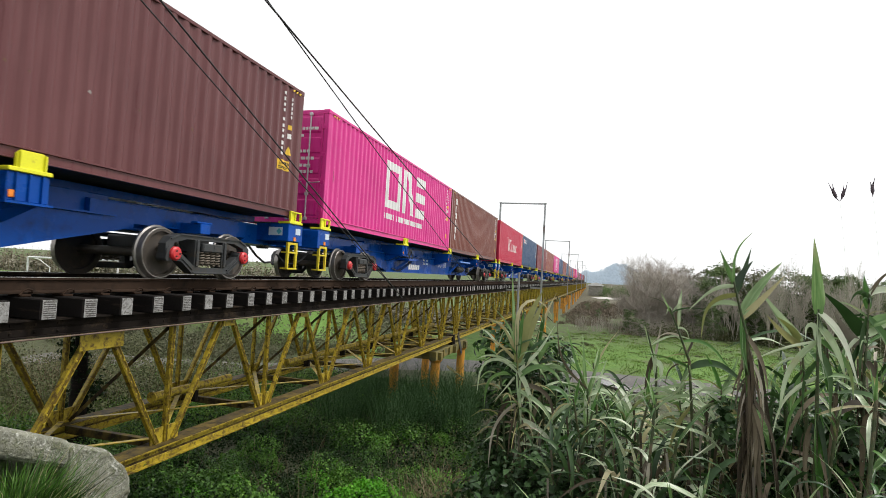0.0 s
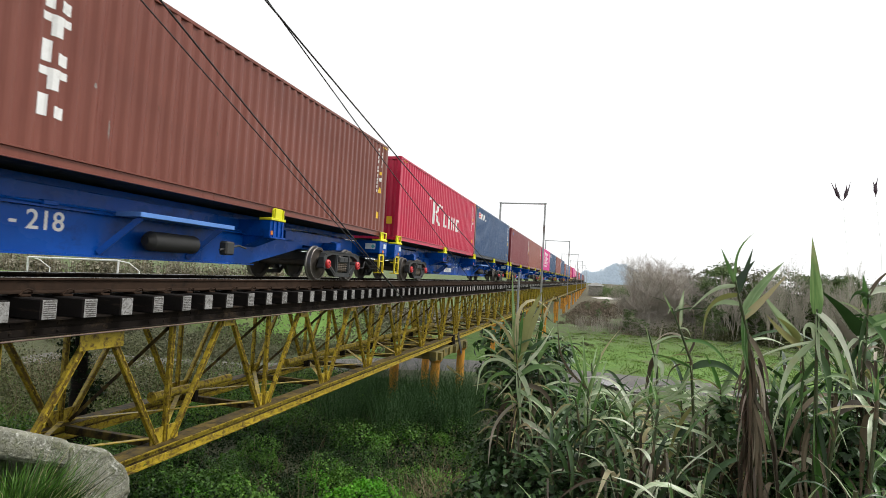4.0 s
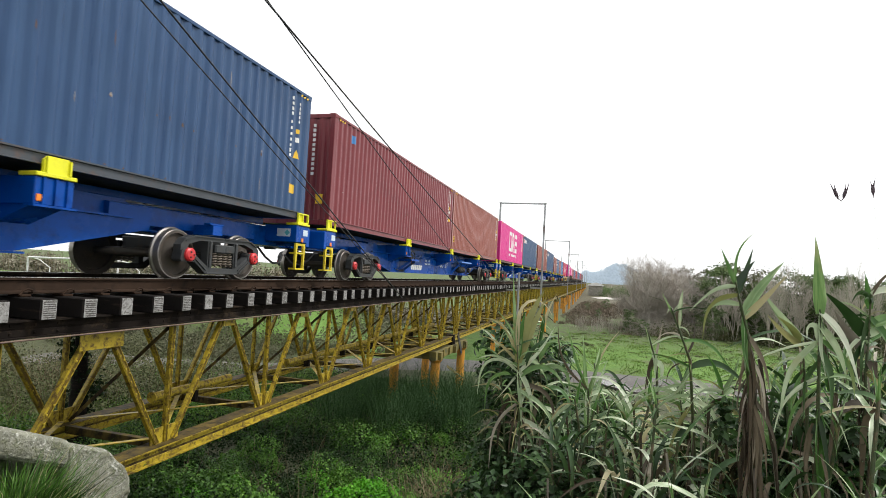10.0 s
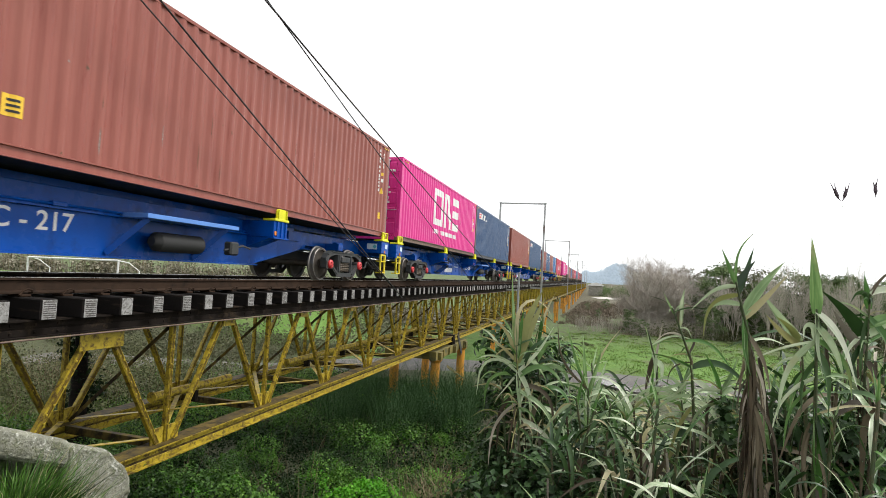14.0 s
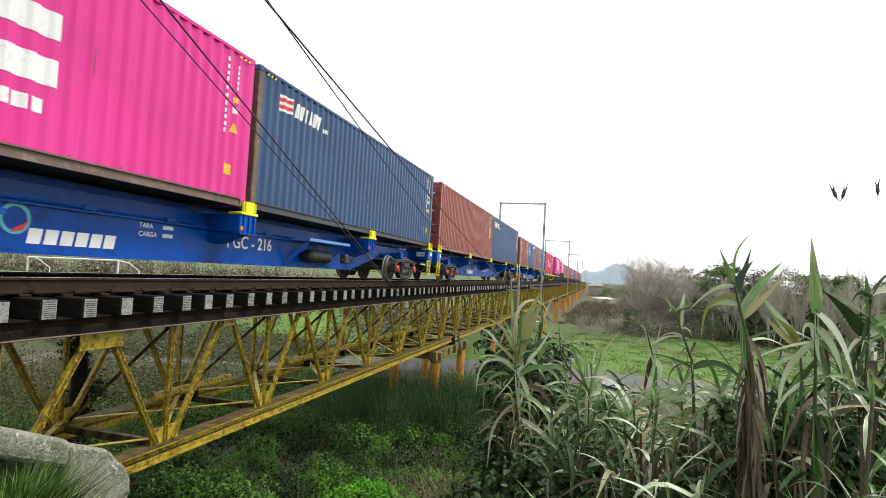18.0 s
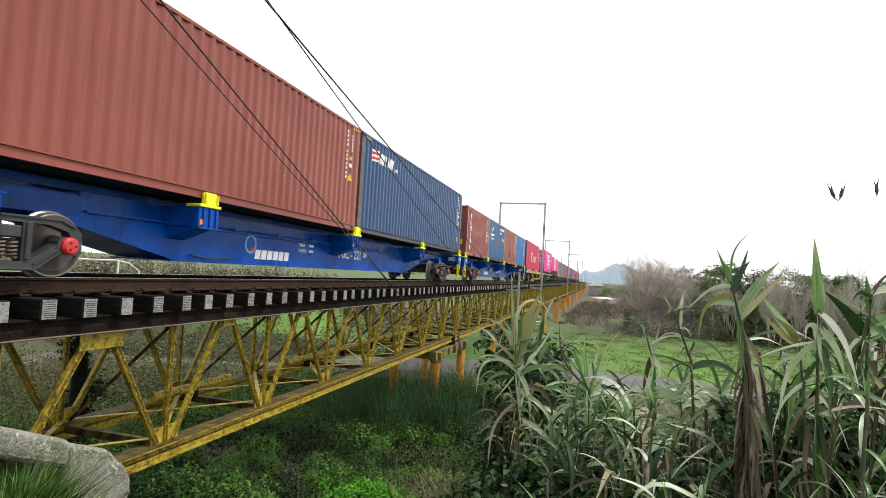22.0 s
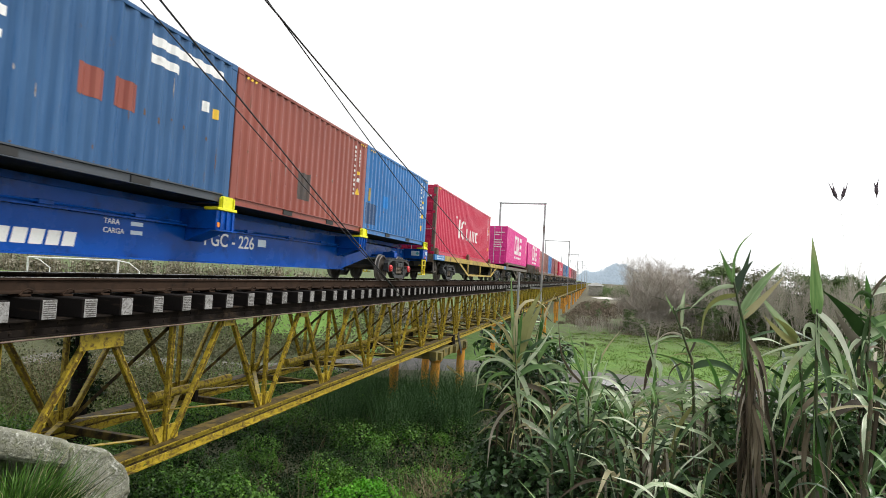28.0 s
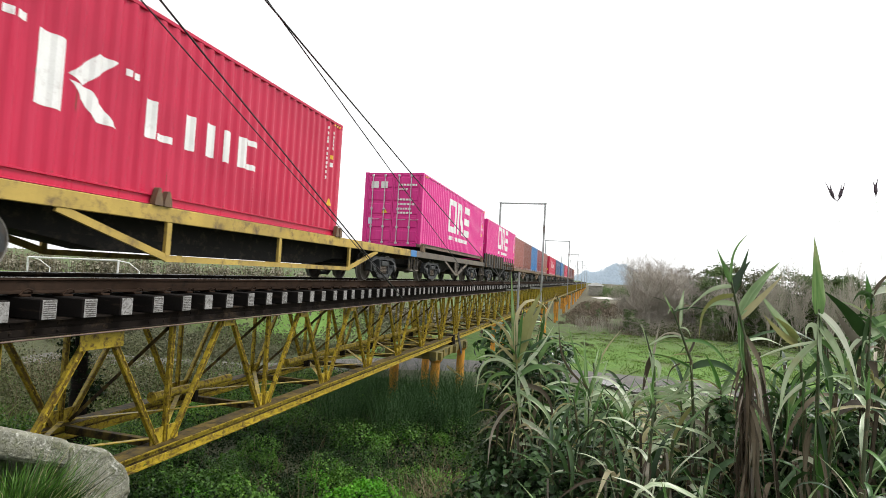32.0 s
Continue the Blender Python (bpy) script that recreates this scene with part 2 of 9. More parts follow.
M_CAST = surface("dark_cast_steel", (0.042, 0.045, 0.047), 0.55, 0.0, var=0.35, scale=3, stain=(0.06, 0.045, 0.032), amount=0.3, spec=0.35)
M_TREAD = surface("worn_wheel_tread", (0.30, 0.28, 0.26), 0.4, 0.85, var=0.2, scale=6, bump=0.05)
M_WHEEL = surface("oily_wheel_disc", (0.060, 0.050, 0.041), 0.6, 0.0, var=0.4, scale=4, stain=(0.09, 0.065, 0.045), amount=0.3, spec=0.35)
M_RED = surface("red_bearing_cap", (0.62, 0.03, 0.035), 0.4, var=0.15, bump=0)
M_SPRING = surface("spring_steel", (0.16, 0.13, 0.10), 0.55, 0.4, var=0.3, scale=8)
M_BLACK = surface("black_rubber", (0.02, 0.02, 0.02), 0.7, var=0.3, bump=0.1)
M_WHITE = surface("white_lettering", (0.80, 0.80, 0.78), 0.5, var=0.08, scale=3, stain=(0.55, 0.52, 0.50), amount=0.2, bump=0)
M_YLABEL = surface("amber_label", (0.80, 0.50, 0.03), 0.5, var=0.1, bump=0)
M_LABEL_LT = surface("pale_blue_label", (0.62, 0.72, 0.82), 0.5, var=0.1, bump=0)
M_CYAN = surface("sky_blue_panel_paint", (0.035, 0.20, 0.50), 0.5, var=0.15, scale=3, stain=(0.10, 0.20, 0.30), amount=0.25)
M_LOGO_RED = surface("logo_red", (0.70, 0.02, 0.03), 0.4, var=0.08, bump=0)
M_LOGO_TEAL = surface("logo_teal", (0.10, 0.45, 0.55), 0.4, var=0.1, bump=0)
M_ORANGE = surface("orange_reflector", (0.85, 0.25, 0.02), 0.25, var=0.1, bump=0)
M_ROD = surface("zinc_locking_rod", (0.55, 0.53, 0.55), 0.45, 0.5, var=0.15, scale=6, bump=0.05)
M_RAILBOX = surface("dirty_dark_container_sill", (0.07, 0.055, 0.05), 0.7, var=0.35, scale=2, stain=(0.13, 0.075, 0.05), amount=0.35)
M_SILL_GREY = surface("blue_grey_container_sill", (0.055, 0.065, 0.078), 0.55, var=0.3, scale=2, stain=(0.10, 0.06, 0.045), amount=0.25)
M_WEAR = surface("rust_scrape", (0.15, 0.075, 0.04), 0.8, var=0.5, scale=9, stain=(0.06, 0.035, 0.025), amount=0.4)
M_SCUFF = surface("bare_metal_scuff", (0.30, 0.27, 0.25), 0.6, var=0.4, scale=9, stain=(0.16, 0.10, 0.07), amount=0.4)
M_POST = surface("rust_stained_post", (0.15, 0.10, 0.075), 0.7, var=0.4, scale=3, stain=(0.26, 0.19, 0.13), amount=0.35)
M_OLD_YELLOW = surface("old_ochre_wagon_paint", (0.44, 0.31, 0.07), 0.65, var=0.3, scale=1.4, stain=(0.12, 0.08, 0.04), amount=0.38, bump=0.2)
M_OLD_GREY = surface("old_grey_brown_wagon_paint", (0.14, 0.12, 0.10), 0.75, var=0.35, scale=1.4, stain=(0.22, 0.17, 0.10), amount=0.3)
M_OLD_DARK = surface("sooty_underframe", (0.016, 0.015, 0.014), 0.85, var=0.4, scale=2, stain=(0.08, 0.06, 0.045), amount=0.3)
M_RUSTLOCK = surface("rusted_lock", (0.14, 0.09, 0.055), 0.8, var=0.35, scale=6, stain=(0.28, 0.2, 0.07), amount=0.3, bump=0.4)

PAINT = {
    "maroon": box_paint("maroon_paint", (0.125, 0.041, 0.043), (0.18, 0.078, 0.078), 0.4),
    "pink": box_paint("magenta_paint", (0.68, 0.030, 0.25), (0.73, 0.07, 0.32), 0.0),
    "brown": box_paint("brown_paint", (0.175, 0.052, 0.036), (0.24, 0.09, 0.066), 0.5),
    "red": box_paint("crimson_paint", (0.50, 0.016, 0.058), (0.54, 0.045, 0.095), 0.35),
    "navy": box_paint("navy_paint", (0.026, 0.065, 0.155), (0.06, 0.12, 0.23), 0.6),
    "wine": box_paint("wine_red_paint", (0.19, 0.034, 0.042), (0.26, 0.075, 0.078), 0.4),
    "tan": box_paint("orange_brown_paint", (0.27, 0.080, 0.062), (0.38, 0.150, 0.115), 0.55),
    "rust": box_paint("red_brown_paint", (0.25, 0.062, 0.045), (0.32, 0.115, 0.082), 0.5),
    "steelblue": box_paint("steel_blue_paint", (0.022, 0.085, 0.21), (0.08, 0.165, 0.30), 0.9),
    "azure": box_paint("bright_blue_paint", (0.016, 0.135, 0.37), (0.06, 0.20, 0.44), 1.5),
    "grey": box_paint("blue_grey_paint", (0.09, 0.12, 0.16), (0.16, 0.19, 0.23), 0.5),
}


# ---- ground ----
def smooth(a, b, t):
    t = min(1.0, max(0.0, (t - a) / (b - a)))
    return t * t * (3 - 2 * t)


FLOOR = -7.0
ROAD = [(90.0, 49.0), (45.0, 46.2), (28.0, 44.9), (15.0, 44.5), (6.0, 44.6), (-3.0, 44.0), (-9.0, 40.0), (-13.5, 33.0), (-19.0, 26.5), (-28.0, 21.5), (-42.0, 17.0)]


def road_line(u):
    """A point of the road's middle, u from 0 to 1."""
    s = u * (len(ROAD) - 1)
    i = min(int(s), len(ROAD) - 2)
    t = s - i
    p = [Vector((*ROAD[min(max(k, 0), len(ROAD) - 1)], 0)) for k in (i - 1, i, i + 1, i + 2)]
    return 0.5 * (2 * p[1] + (p[2] - p[0]) * t + (2 * p[0] - 5 * p[1] + 4 * p[2] - p[3]) * t * t + (3 * p[1] - p[0] - 3 * p[2] + p[3]) * t ** 3)


ROAD_PTS = [road_line(k / 120) for k in range(121)]
ROAD_NP = np.array([(p.x, p.y) for p in ROAD_PTS])


def road_gap(x, y):
    return float(np.min(np.hypot(ROAD_NP[:, 0] - x, ROAD_NP[:, 1] - y)))


def ground_z(x, y):
    z = FLOOR
    lump = noise.noise((x * 0.11, y * 0.11, 0.3)) * 0.5 + noise.noise((x * 0.4, y * 0.4, 2.0)) * 0.16
    near = 1 - smooth(1.2, 14.0, y + 0.25 * max(0.0, x - 9))
    z += near * 4.25 + 1.3 * (1 - smooth(22.0, 37.0, y))
    if -1.0 < x < 6.2:
        z -= near * 0.8 * smooth(6.2, 4.8, x)
    z += (1 - near) * smooth(-22.0, -31.0, x) * (4.3 - 1.3 * (1 - smooth(22.0, 37.0, y)))
    z += smooth(170.0, 500.0, y) * 4.0
    keep = smooth(3.2, 6.5, road_gap(x, y)) if -45 < x < 75 and 10 < y < 66 else 1.0
    return z + lump * keep * (0.35 + 0.65 * (1 - smooth(60.0, 200.0, y)))


def spread(near, far, n, power):
    return [(-1 if k < 0 else 1) * (near * abs(k) + (far - near * n) * (abs(k) / n) ** power) for k in range(-n, n + 1)]


GX = [6.0 + v for v in spread(0.55, 2600.0, 96, 6)]
GY = [20.0 + v for v in spread(0.55, 2600.0, 96, 6)]
g = Geo()
for y in GY:
    for x in GX:
        g.v.append((x, y, ground_z(x, y)))
W_ = len(GX)
g.f = [(j * W_ + i, j * W_ + i + 1, (j + 1) * W_ + i + 1, (j + 1) * W_ + i) for j in range(len(GY) - 1) for i in range(W_ - 1)]


def ground_material():
    m, N, L, b = nodes_of("damp_meadow")
    nt = m.node_tree
    a = noise_tex(nt, 0.16, (1, 1, 1), 6, 0.6, False)
    c = noise_tex(nt, 1.3, (1, 1, 1), 8, 0.7, False)
    f = noise_tex(nt, 14, (1, 1, 1), 6, 0.75, False)
    col = mixed(nt, ramp(nt, c, 0.35, 0.65), (0.080, 0.175, 0.022), (0.145, 0.27, 0.042))
    col = mixed(nt, ramp(nt, a, 0.50, 0.66, 0.0, 0.75), col, (0.11, 0.095, 0.05))
    geo = N.new("ShaderNodeNewGeometry")
    axes = N.new("ShaderNodeSeparateXYZ")
    L.new(geo.outputs["Position"], axes.inputs[0])
    earth = N.new("ShaderNodeMath")
    earth.operation = "MULTIPLY"
    L.new(ramp(nt, axes.outputs[1], 62.0, 80.0), earth.inputs[0])
    L.new(ramp(nt, c, 0.40, 0.58, 0.15, 0.9), earth.inputs[1])
    col = mixed(nt, earth.outputs[0], col, (0.075, 0.068, 0.045))
    bed = mixed(nt, ramp(nt, c, 0.3, 0.7), (0.05, 0.045, 0.03), (0.085, 0.10, 0.04))
    grassy = N.new("ShaderNodeMath")
    grassy.operation = "MAXIMUM"
    L.new(ramp(nt, axes.outputs[1], 39.0, 47.0), grassy.inputs[0])
    L.new(ramp(nt, axes.outputs[0], -30.0, -33.0), grassy.inputs[1])
    col = mixed(nt, grassy.outputs[0], bed, col)
    brown = N.new("ShaderNodeMath")
    brown.operation = "MULTIPLY"
    L.new(ramp(nt, axes.outputs[1], 100.0, 150.0), brown.inputs[0])
    L.new(ramp(nt, axes.outputs[0], -10.0, 0.0), brown.inputs[1])
    col = mixed(nt, brown.outputs[0], col, (0.10, 0.085, 0.05))
    col = mixed(nt, ramp(nt, f, 0.4, 0.75, 0.0, 0.6), col, (0.035, 0.05, 0.014))
    L.new(col, b.inputs["Base Color"])
    b.inputs["Roughness"].default_value = 0.95
    bp = N.new("ShaderNodeBump")
    bp.inputs["Strength"].default_value, bp.inputs["Distance"].default_value = 0.8, 0.12
    L.new(f, bp.inputs["Height"])
    L.new(bp.outputs[0], b.inputs["Normal"])
    return m


M_GROUND = ground_material()
ground = part("ground", g, M_GROUND, smooth=True, kind="structure")
tagged(ground, "damp green meadow with bare earth patches", "ground")

M_ROAD = surface("wet_gravel_road", (0.088, 0.083, 0.076), 0.7, var=0.25, scale=0.6, stain=(0.19, 0.17, 0.14), amount=0.35, bump=0.5, grain=22, depth=0.02, own=False)
g = Geo()
for k, p in enumerate(ROAD_PTS):
    d = (ROAD_PTS[min(k + 1, 120)] - ROAD_PTS[max(k - 1, 0)]).normalized()
    s = Vector((-d.y, d.x, 0))
    for a, dz in ((-2.9, -0.05), (-2.3, 0.06), (0, 0.10), (2.3, 0.06), (2.9, -0.05)):
        wob = 0.25 * noise.noise((p.x * 0.3 + a, p.y * 0.3, 5)) if abs(a) > 2.5 else 0
        g.v.append((p.x + s.x * (a + wob), p.y + s.y * (a + wob), FLOOR + dz + 0.04 + 1.3 * (1 - smooth(22.0, 37.0, p.y)) + (4.3 - 1.3 * (1 - smooth(22.0, 37.0, p.y))) * smooth(-23.5, -33.0, p.x)))
g.f = [(k * 5 + i, k * 5 + i + 1, k * 5 + i + 6, k * 5 + i + 5) for k in range(120) for i in range(4)]
road = part("road", g, M_ROAD, smooth=True, kind="structure")
tagged(road, "narrow wet gravel road passing under the bridge", "road")

M_WATER, _N, _L, _b = nodes_of("still_rain_water")
_b.inputs["Base Color"].default_value = (0.10, 0.09, 0.08, 1)
_b.inputs["Roughness"].default_value = 0.12
_n, _p = _N.new("ShaderNodeTexNoise"), _N.new("ShaderNodeBump")
_n.inputs["Scale"].default_value, _n.inputs["Detail"].default_value = 14.0, 3.0
_p.inputs["Strength"].default_value, _p.inputs["Distance"].default_value = 0.6, 0.06
_L.new(_n.outputs[0], _p.inputs["Height"])
_L.new(_p.outputs[0], _b.inputs["Normal"])
_b.inputs["IOR"].default_value = 1.33
_b.inputs["Specular IOR Level"].default_value = 1.0


def puddle(cx, cy, rx, ry, turn, z, seed):
    g = Geo()
    n = 40
    ring = []
    for k in range(n):
        a = 2 * math.pi * k / n
        r = 1 + 0.28 * noise.noise((math.cos(a) * 1.4 + seed, math.sin(a) * 1.4, seed))
        p = Matrix.Rotation(radians(turn), 2) @ Vector((rx * r * math.cos(a), ry * r * math.sin(a)))
        ring.append((cx + p.x, cy + p.y, z))
    low = [(x, y, z - 0.12) for x, y, z in ring]
    g.add(ring + low, [tuple(range(n)), tuple(range(n, 2 * n))[::-1]] + [(i, n + i, n + (i + 1) % n, (i + 1) % n) for i in range(n)])
    ob = part("puddle", g, M_WATER, kind="structure")
    return tagged(ob, "rain puddle on the gravel road mirroring the sky", "puddle")


puddle(9.6, 41.5, 2.25, 0.85, -50, FLOOR + 0.152, 1.0)
puddle(13.0, 43.2, 0.9, 0.35, 2, FLOOR + 0.149, 4.0)

# Pale patch: the sky's glint on far river water is put into its colour.
M_GLINT = surface("pale_river_glint", (0.52, 0.50, 0.46), 0.9, var=0.2, scale=0.8, bump=0.5, grain=6, depth=0.05, own=False)
g = Geo()
bar = [(12.0 + 5.5 * math.cos(a) * (1 + 0.2 * math.sin(3 * a)), 246.0 + 9.0 * math.sin(a)) for a in [2 * math.pi * k / 28 for k in range(28)]]
g.add([(x, y, ground_z(x, y) + 0.15) for x, y in bar] + [(12.0, 246.0, ground_z(12.0, 246.0) + 0.7)], [(k, (k + 1) % 28, 28) for k in range(28)])
tagged(part("gravel_bar", g, M_GLINT, smooth=True, kind="structure"), "pale flat patch standing for the river's sky glint", "gravel")

# ---- bridge ----
PANEL, N_PANEL, TX = 2.79, 9, 1.1
SPAN = PANEL * N_PANEL
Y0 = 2.10
TOP0, TOP1, BOT0, BOT1 = -0.72, -0.50, -2.90, -2.66


def strut(a, b, x, w=0.13, inward=1):
    """A built-up member: two angles back to back with a plate between."""
    a, b = Vector((x, *a)), Vector((x, *b))
    d = (b - a).normalized()
    side = Vector((1, 0, 0)).cross(d).normalized()
    g = Geo()
    hw = w * 0.5
    for s in (-1, 1):
        g.bar(a + side * s * hw, b + side * s * hw, 0.012, 0.07, (1, 0, 0))
        g.angle(a + side * s * (hw - 0.006) + Vector((0.036, 0, 0)), b + side * s * (hw - 0.006) + Vector((0.036, 0, 0)), 0.008, 0.006, side * -s, (1, 0, 0))
    n = int((b - a).length / 0.22)
    for k in range(1, n):
        p = a + d * (k / n) * (b - a).length
        for s in (-1, 1):
            q = p + d * 0.05 * s + side * s * hw * 0.35
            g.box(q.x + 0.034, q.x + 0.052, q.y - 0.015, q.y + 0.015, q.z - 0.015, q.z + 0.015, 0.006)
    return g


def strut_web(a, b, x, w=0.13):
    """The rust-streaked face plate between a member's flanges."""
    a, b = Vector((x + 0.024, *a)), Vector((x + 0.024, *b))
    return Geo().bar(a, b, w - 0.014, 0.014, (1, 0, 0))


def chord_geo(x, y0, y1, z0, z1, rivets):
    """A box chord with flanges top and bottom and rows of rivets."""
    g = Geo()
    g.box(x - 0.10, x - 0.085, y0, y1, z0 + 0.02, z1 - 0.02)
    for a, b in ((z0 + 0.02, z0 + 0.10), (z1 - 0.10, z1 - 0.02)):
        g.box(x + 0.1005, x + 0.114, y0, y1, a, b, 0.003)
    g.box(x + 0.085, x + 0.10, y0, y1, z0 + 0.02, z1 - 0.02)
    g.box(x - 0.17, x + 0.17, y0, y1, z1 - 0.02, z1)
    g.box(x - 0.17, x + 0.17, y0, y1, z0, z0 + 0.02)
    if rivets:
        for k in range(int((y1 - y0) / 0.30)):
            if (k // 4) % 2:
                continue
            y = y0 + 0.12 + k * 0.30
            for z in (z0 + 0.06, z1 - 0.06):
                g.box(x + 0.114, x + 0.127, y - 0.016, y + 0.016, z - 0.016, z + 0.016, 0.005)
    return g


def truss_span(full):
    """One span of the bridge, from y = 0 to SPAN. full: each member on its own."""
    th = thing("truss_span", "weathered yellow riveted steel truss span of a railway bridge", "bridge span", "spans of the bridge")
    lump = {}

    def put(name, geo, mat, label=""):
        if full:
            part(name, geo, mat, th, label)
        else:
            lump.setdefault((name, mat), Geo()).add(geo.v, geo.f)

    def member(name, a, b, x, w):
        put(name, strut(a, b, x, w), M_STEEL_YELLOW)
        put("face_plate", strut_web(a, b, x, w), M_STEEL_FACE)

    for x in (TX, -TX):
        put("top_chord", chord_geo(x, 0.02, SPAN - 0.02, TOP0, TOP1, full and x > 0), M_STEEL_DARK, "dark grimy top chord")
        put("chord_web", Geo().box(x + 0.1002, x + 0.103, 0.03, SPAN - 0.03, BOT0 + 0.10, BOT1 - 0.10), M_STEEL_DULL)
        put("cover_plate", Geo().box(x - 0.155, x + 0.155, 0.03, SPAN - 0.03, BOT1 + 0.001, BOT1 + 0.007), M_STEEL_DULL)
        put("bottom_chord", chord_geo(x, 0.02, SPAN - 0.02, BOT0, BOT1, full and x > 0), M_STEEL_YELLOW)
        for k in range(N_PANEL + 1):
            y = min(max(k * PANEL, 0.15), SPAN - 0.15)
            member("vertical_post", (y, BOT1), (y, TOP0), x, 0.066)
            put("gusset_plate", Geo().box(x - 0.010, x + 0.010, max(y - 0.30, 0.03), min(y + 0.30, SPAN - 0.03), BOT1, BOT1 + 0.26), M_STEEL_YELLOW)
        for k in range(N_PANEL):
            yb, ym = k * PANEL, (k + 0.5) * PANEL
            gw, gh = (0.36, 0.26) if k == 1 else (0.17, 0.15)
            member("diagonal", (ym - 0.14, TOP0 - 0.02), (yb + 0.16, BOT1 + 0.02), x, 0.076)
            member("diagonal", (ym + 0.14, TOP0 - 0.02), (yb + PANEL - 0.18, BOT1 + 0.02), x, 0.076)
            put("gusset_plate", Geo().prism_x([(ym - gw, TOP0 - 0.001), (ym + gw, TOP0 - 0.001), (ym + gw, TOP0 - gh), (ym - gw, TOP0 - gh)], x + 0.052, x + 0.062), M_STEEL_YELLOW)
    for k in range(N_PANEL + 1):
        y = min(max(k * PANEL, 0.10), SPAN - 0.10)
        put("cross_beam", Geo().box(-TX + 0.175, TX - 0.175, y - 0.05, y + 0.05, BOT0 + 0.12, BOT0 + 0.25, 0.006), M_STEEL_DULL)
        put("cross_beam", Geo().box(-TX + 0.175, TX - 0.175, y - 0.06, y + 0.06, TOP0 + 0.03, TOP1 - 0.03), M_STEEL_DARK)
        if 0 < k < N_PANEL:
            put("sway_brace", Geo().bar((-TX + 0.1, y + 0.09, BOT1 + 0.05), (TX - 0.1, y + 0.09, TOP0 - 0.05), 0.012, 0.06), M_STEEL_DULL)
    for k in range(N_PANEL):
        s = 1 if k % 2 else -1
        put("lateral_brace", Geo().bar((-s * (TX - 0.15), k * PANEL + 0.1, BOT0 + 0.30), (s * (TX - 0.15), (k + 1) * PANEL - 0.1, BOT0 + 0.30), 0.09, 0.012), M_STEEL_YELLOW)
        put("lateral_brace", Geo().bar((s * (TX - 0.15), k * PANEL + 0.1, BOT0 + 0.33), (-s * (TX - 0.15), (k + 1) * PANEL - 0.1, BOT0 + 0.33), 0.09, 0.012), M_STEEL_YELLOW)
    for (name, mat), geo in lump.items():
        part(name, geo.mesh(name, fix=False), mat, th)
    return th


span_a = truss_span(True)
span_a.matrix_basis = pose(0, Y0, 0)
copy_thing(span_a, pose(0, Y0 + SPAN, 0))
span_f = truss_span(False)
span_f.matrix_basis = pose(0, Y0 + 2 * SPAN, 0)
for k in range(3, 16):
    copy_thing(span_f, pose(0, Y0 + k * SPAN, 0))


def pier():
    """A pier of four painted tubes under a heavy cap, with its bearings."""
    th = thing("bridge_pier", "orange tubular steel pier with a mossy yellow cap beam", "bridge pier", "piers of the bridge")
    for x in (1.15, -0.75):
        for y in (-2.6, 2.2):
            g = Geo().tube([(x, y, -3.455), (x, y, -3.58)], [0.30, 0.205], 20)
            g.tube([(x, y, -3.58), (x, y, -7.4)], 0.205, 20)
            col = part("column", g, M_PIER, th, smooth=True)
            part("collar", Geo().tube([(x, y, -5.25), (x, y, -5.33)], 0.235, 20), M_PIER, col, smooth=True)
    for x in (1.15, -0.75):
        part("cap_beam", Geo().box(x - 0.15, x + 0.15, -3.1, 2.7, -3.44, -3.06, 0.01), M_CAP, th)
    for y in (-2.6, 0.0, 2.2):
        part("cap_beam", Geo().box(-1.2, 1.45, y - 0.16, y + 0.16, -3.45, -3.12, 0.01), M_CAP, th)
    for y in (-2.0, -1.0, 1.0, 2.0):
        part("stiffener", Geo().box(1.302, 1.37, y - 0.012, y + 0.012, -3.42, -3.1), M_CAP, th)
    part("brace", Geo().bar((1.5, -1.9, -3.8), (1.5, 2.1, -5.1), 0.02, 0.10), M_CAP, th)
    for x in (1.1, -1.1):
        part("bearing", Geo().prism_x([(-0.28, -3.055), (0.28, -3.055), (0.12, -2.60), (-0.12, -2.60)], x - 0.19, x + 0.19), M_STEEL_DARK, th, "black bearing shoe")
    part("guard_plate", Geo().bar((1.5, -0.1, -2.55), (1.52, 0.75, -3.55), 0.03, 0.26, (0, 1, 0)), M_BLACK, th, "black slanted plate")
    return th


pier_a = pier()
pier_a.matrix_basis = pose(0, Y0 + SPAN - 1.0, 0)
for k in range(2, 16):
    copy_thing(pier_a, pose(0, Y0 + k * SPAN - 1.0, 0))

abut = part("abutment", Geo().box(-2.6, 2.2, -3.0, Y0 - 0.02, -7.6, -0.55, 0.05), M_CONCRETE, kind="structure")
tagged(abut, "concrete abutment carrying the end of the bridge", "abutment")

# yellow service pipe on the lower bracing
pipe = thing("service_pipe", "yellow painted steel pipe lying along the lower bracing", "pipe")
for k in (0, 2, 3, 4, 5, 6, 7):
    y = 8.95 + k * 2.4
    part("pipe_length", Geo().tube([(-0.35, y + 0.03, -2.36), (-0.35, y + 2.33, -2.36)], 0.088, 14), M_STEEL_YELLOW, pipe, smooth=True)
    part("flange", Geo().tube([(-0.35, y - 0.03, -2.36), (-0.35, y + 0.02, -2.36)], 0.108, 14), M_STEEL_YELLOW, pipe, smooth=True)
    part("saddle", Geo().box(-0.43, -0.27, y + 1.1, y + 1.2, -2.66, -2.44), M_STEEL_DARK, pipe)

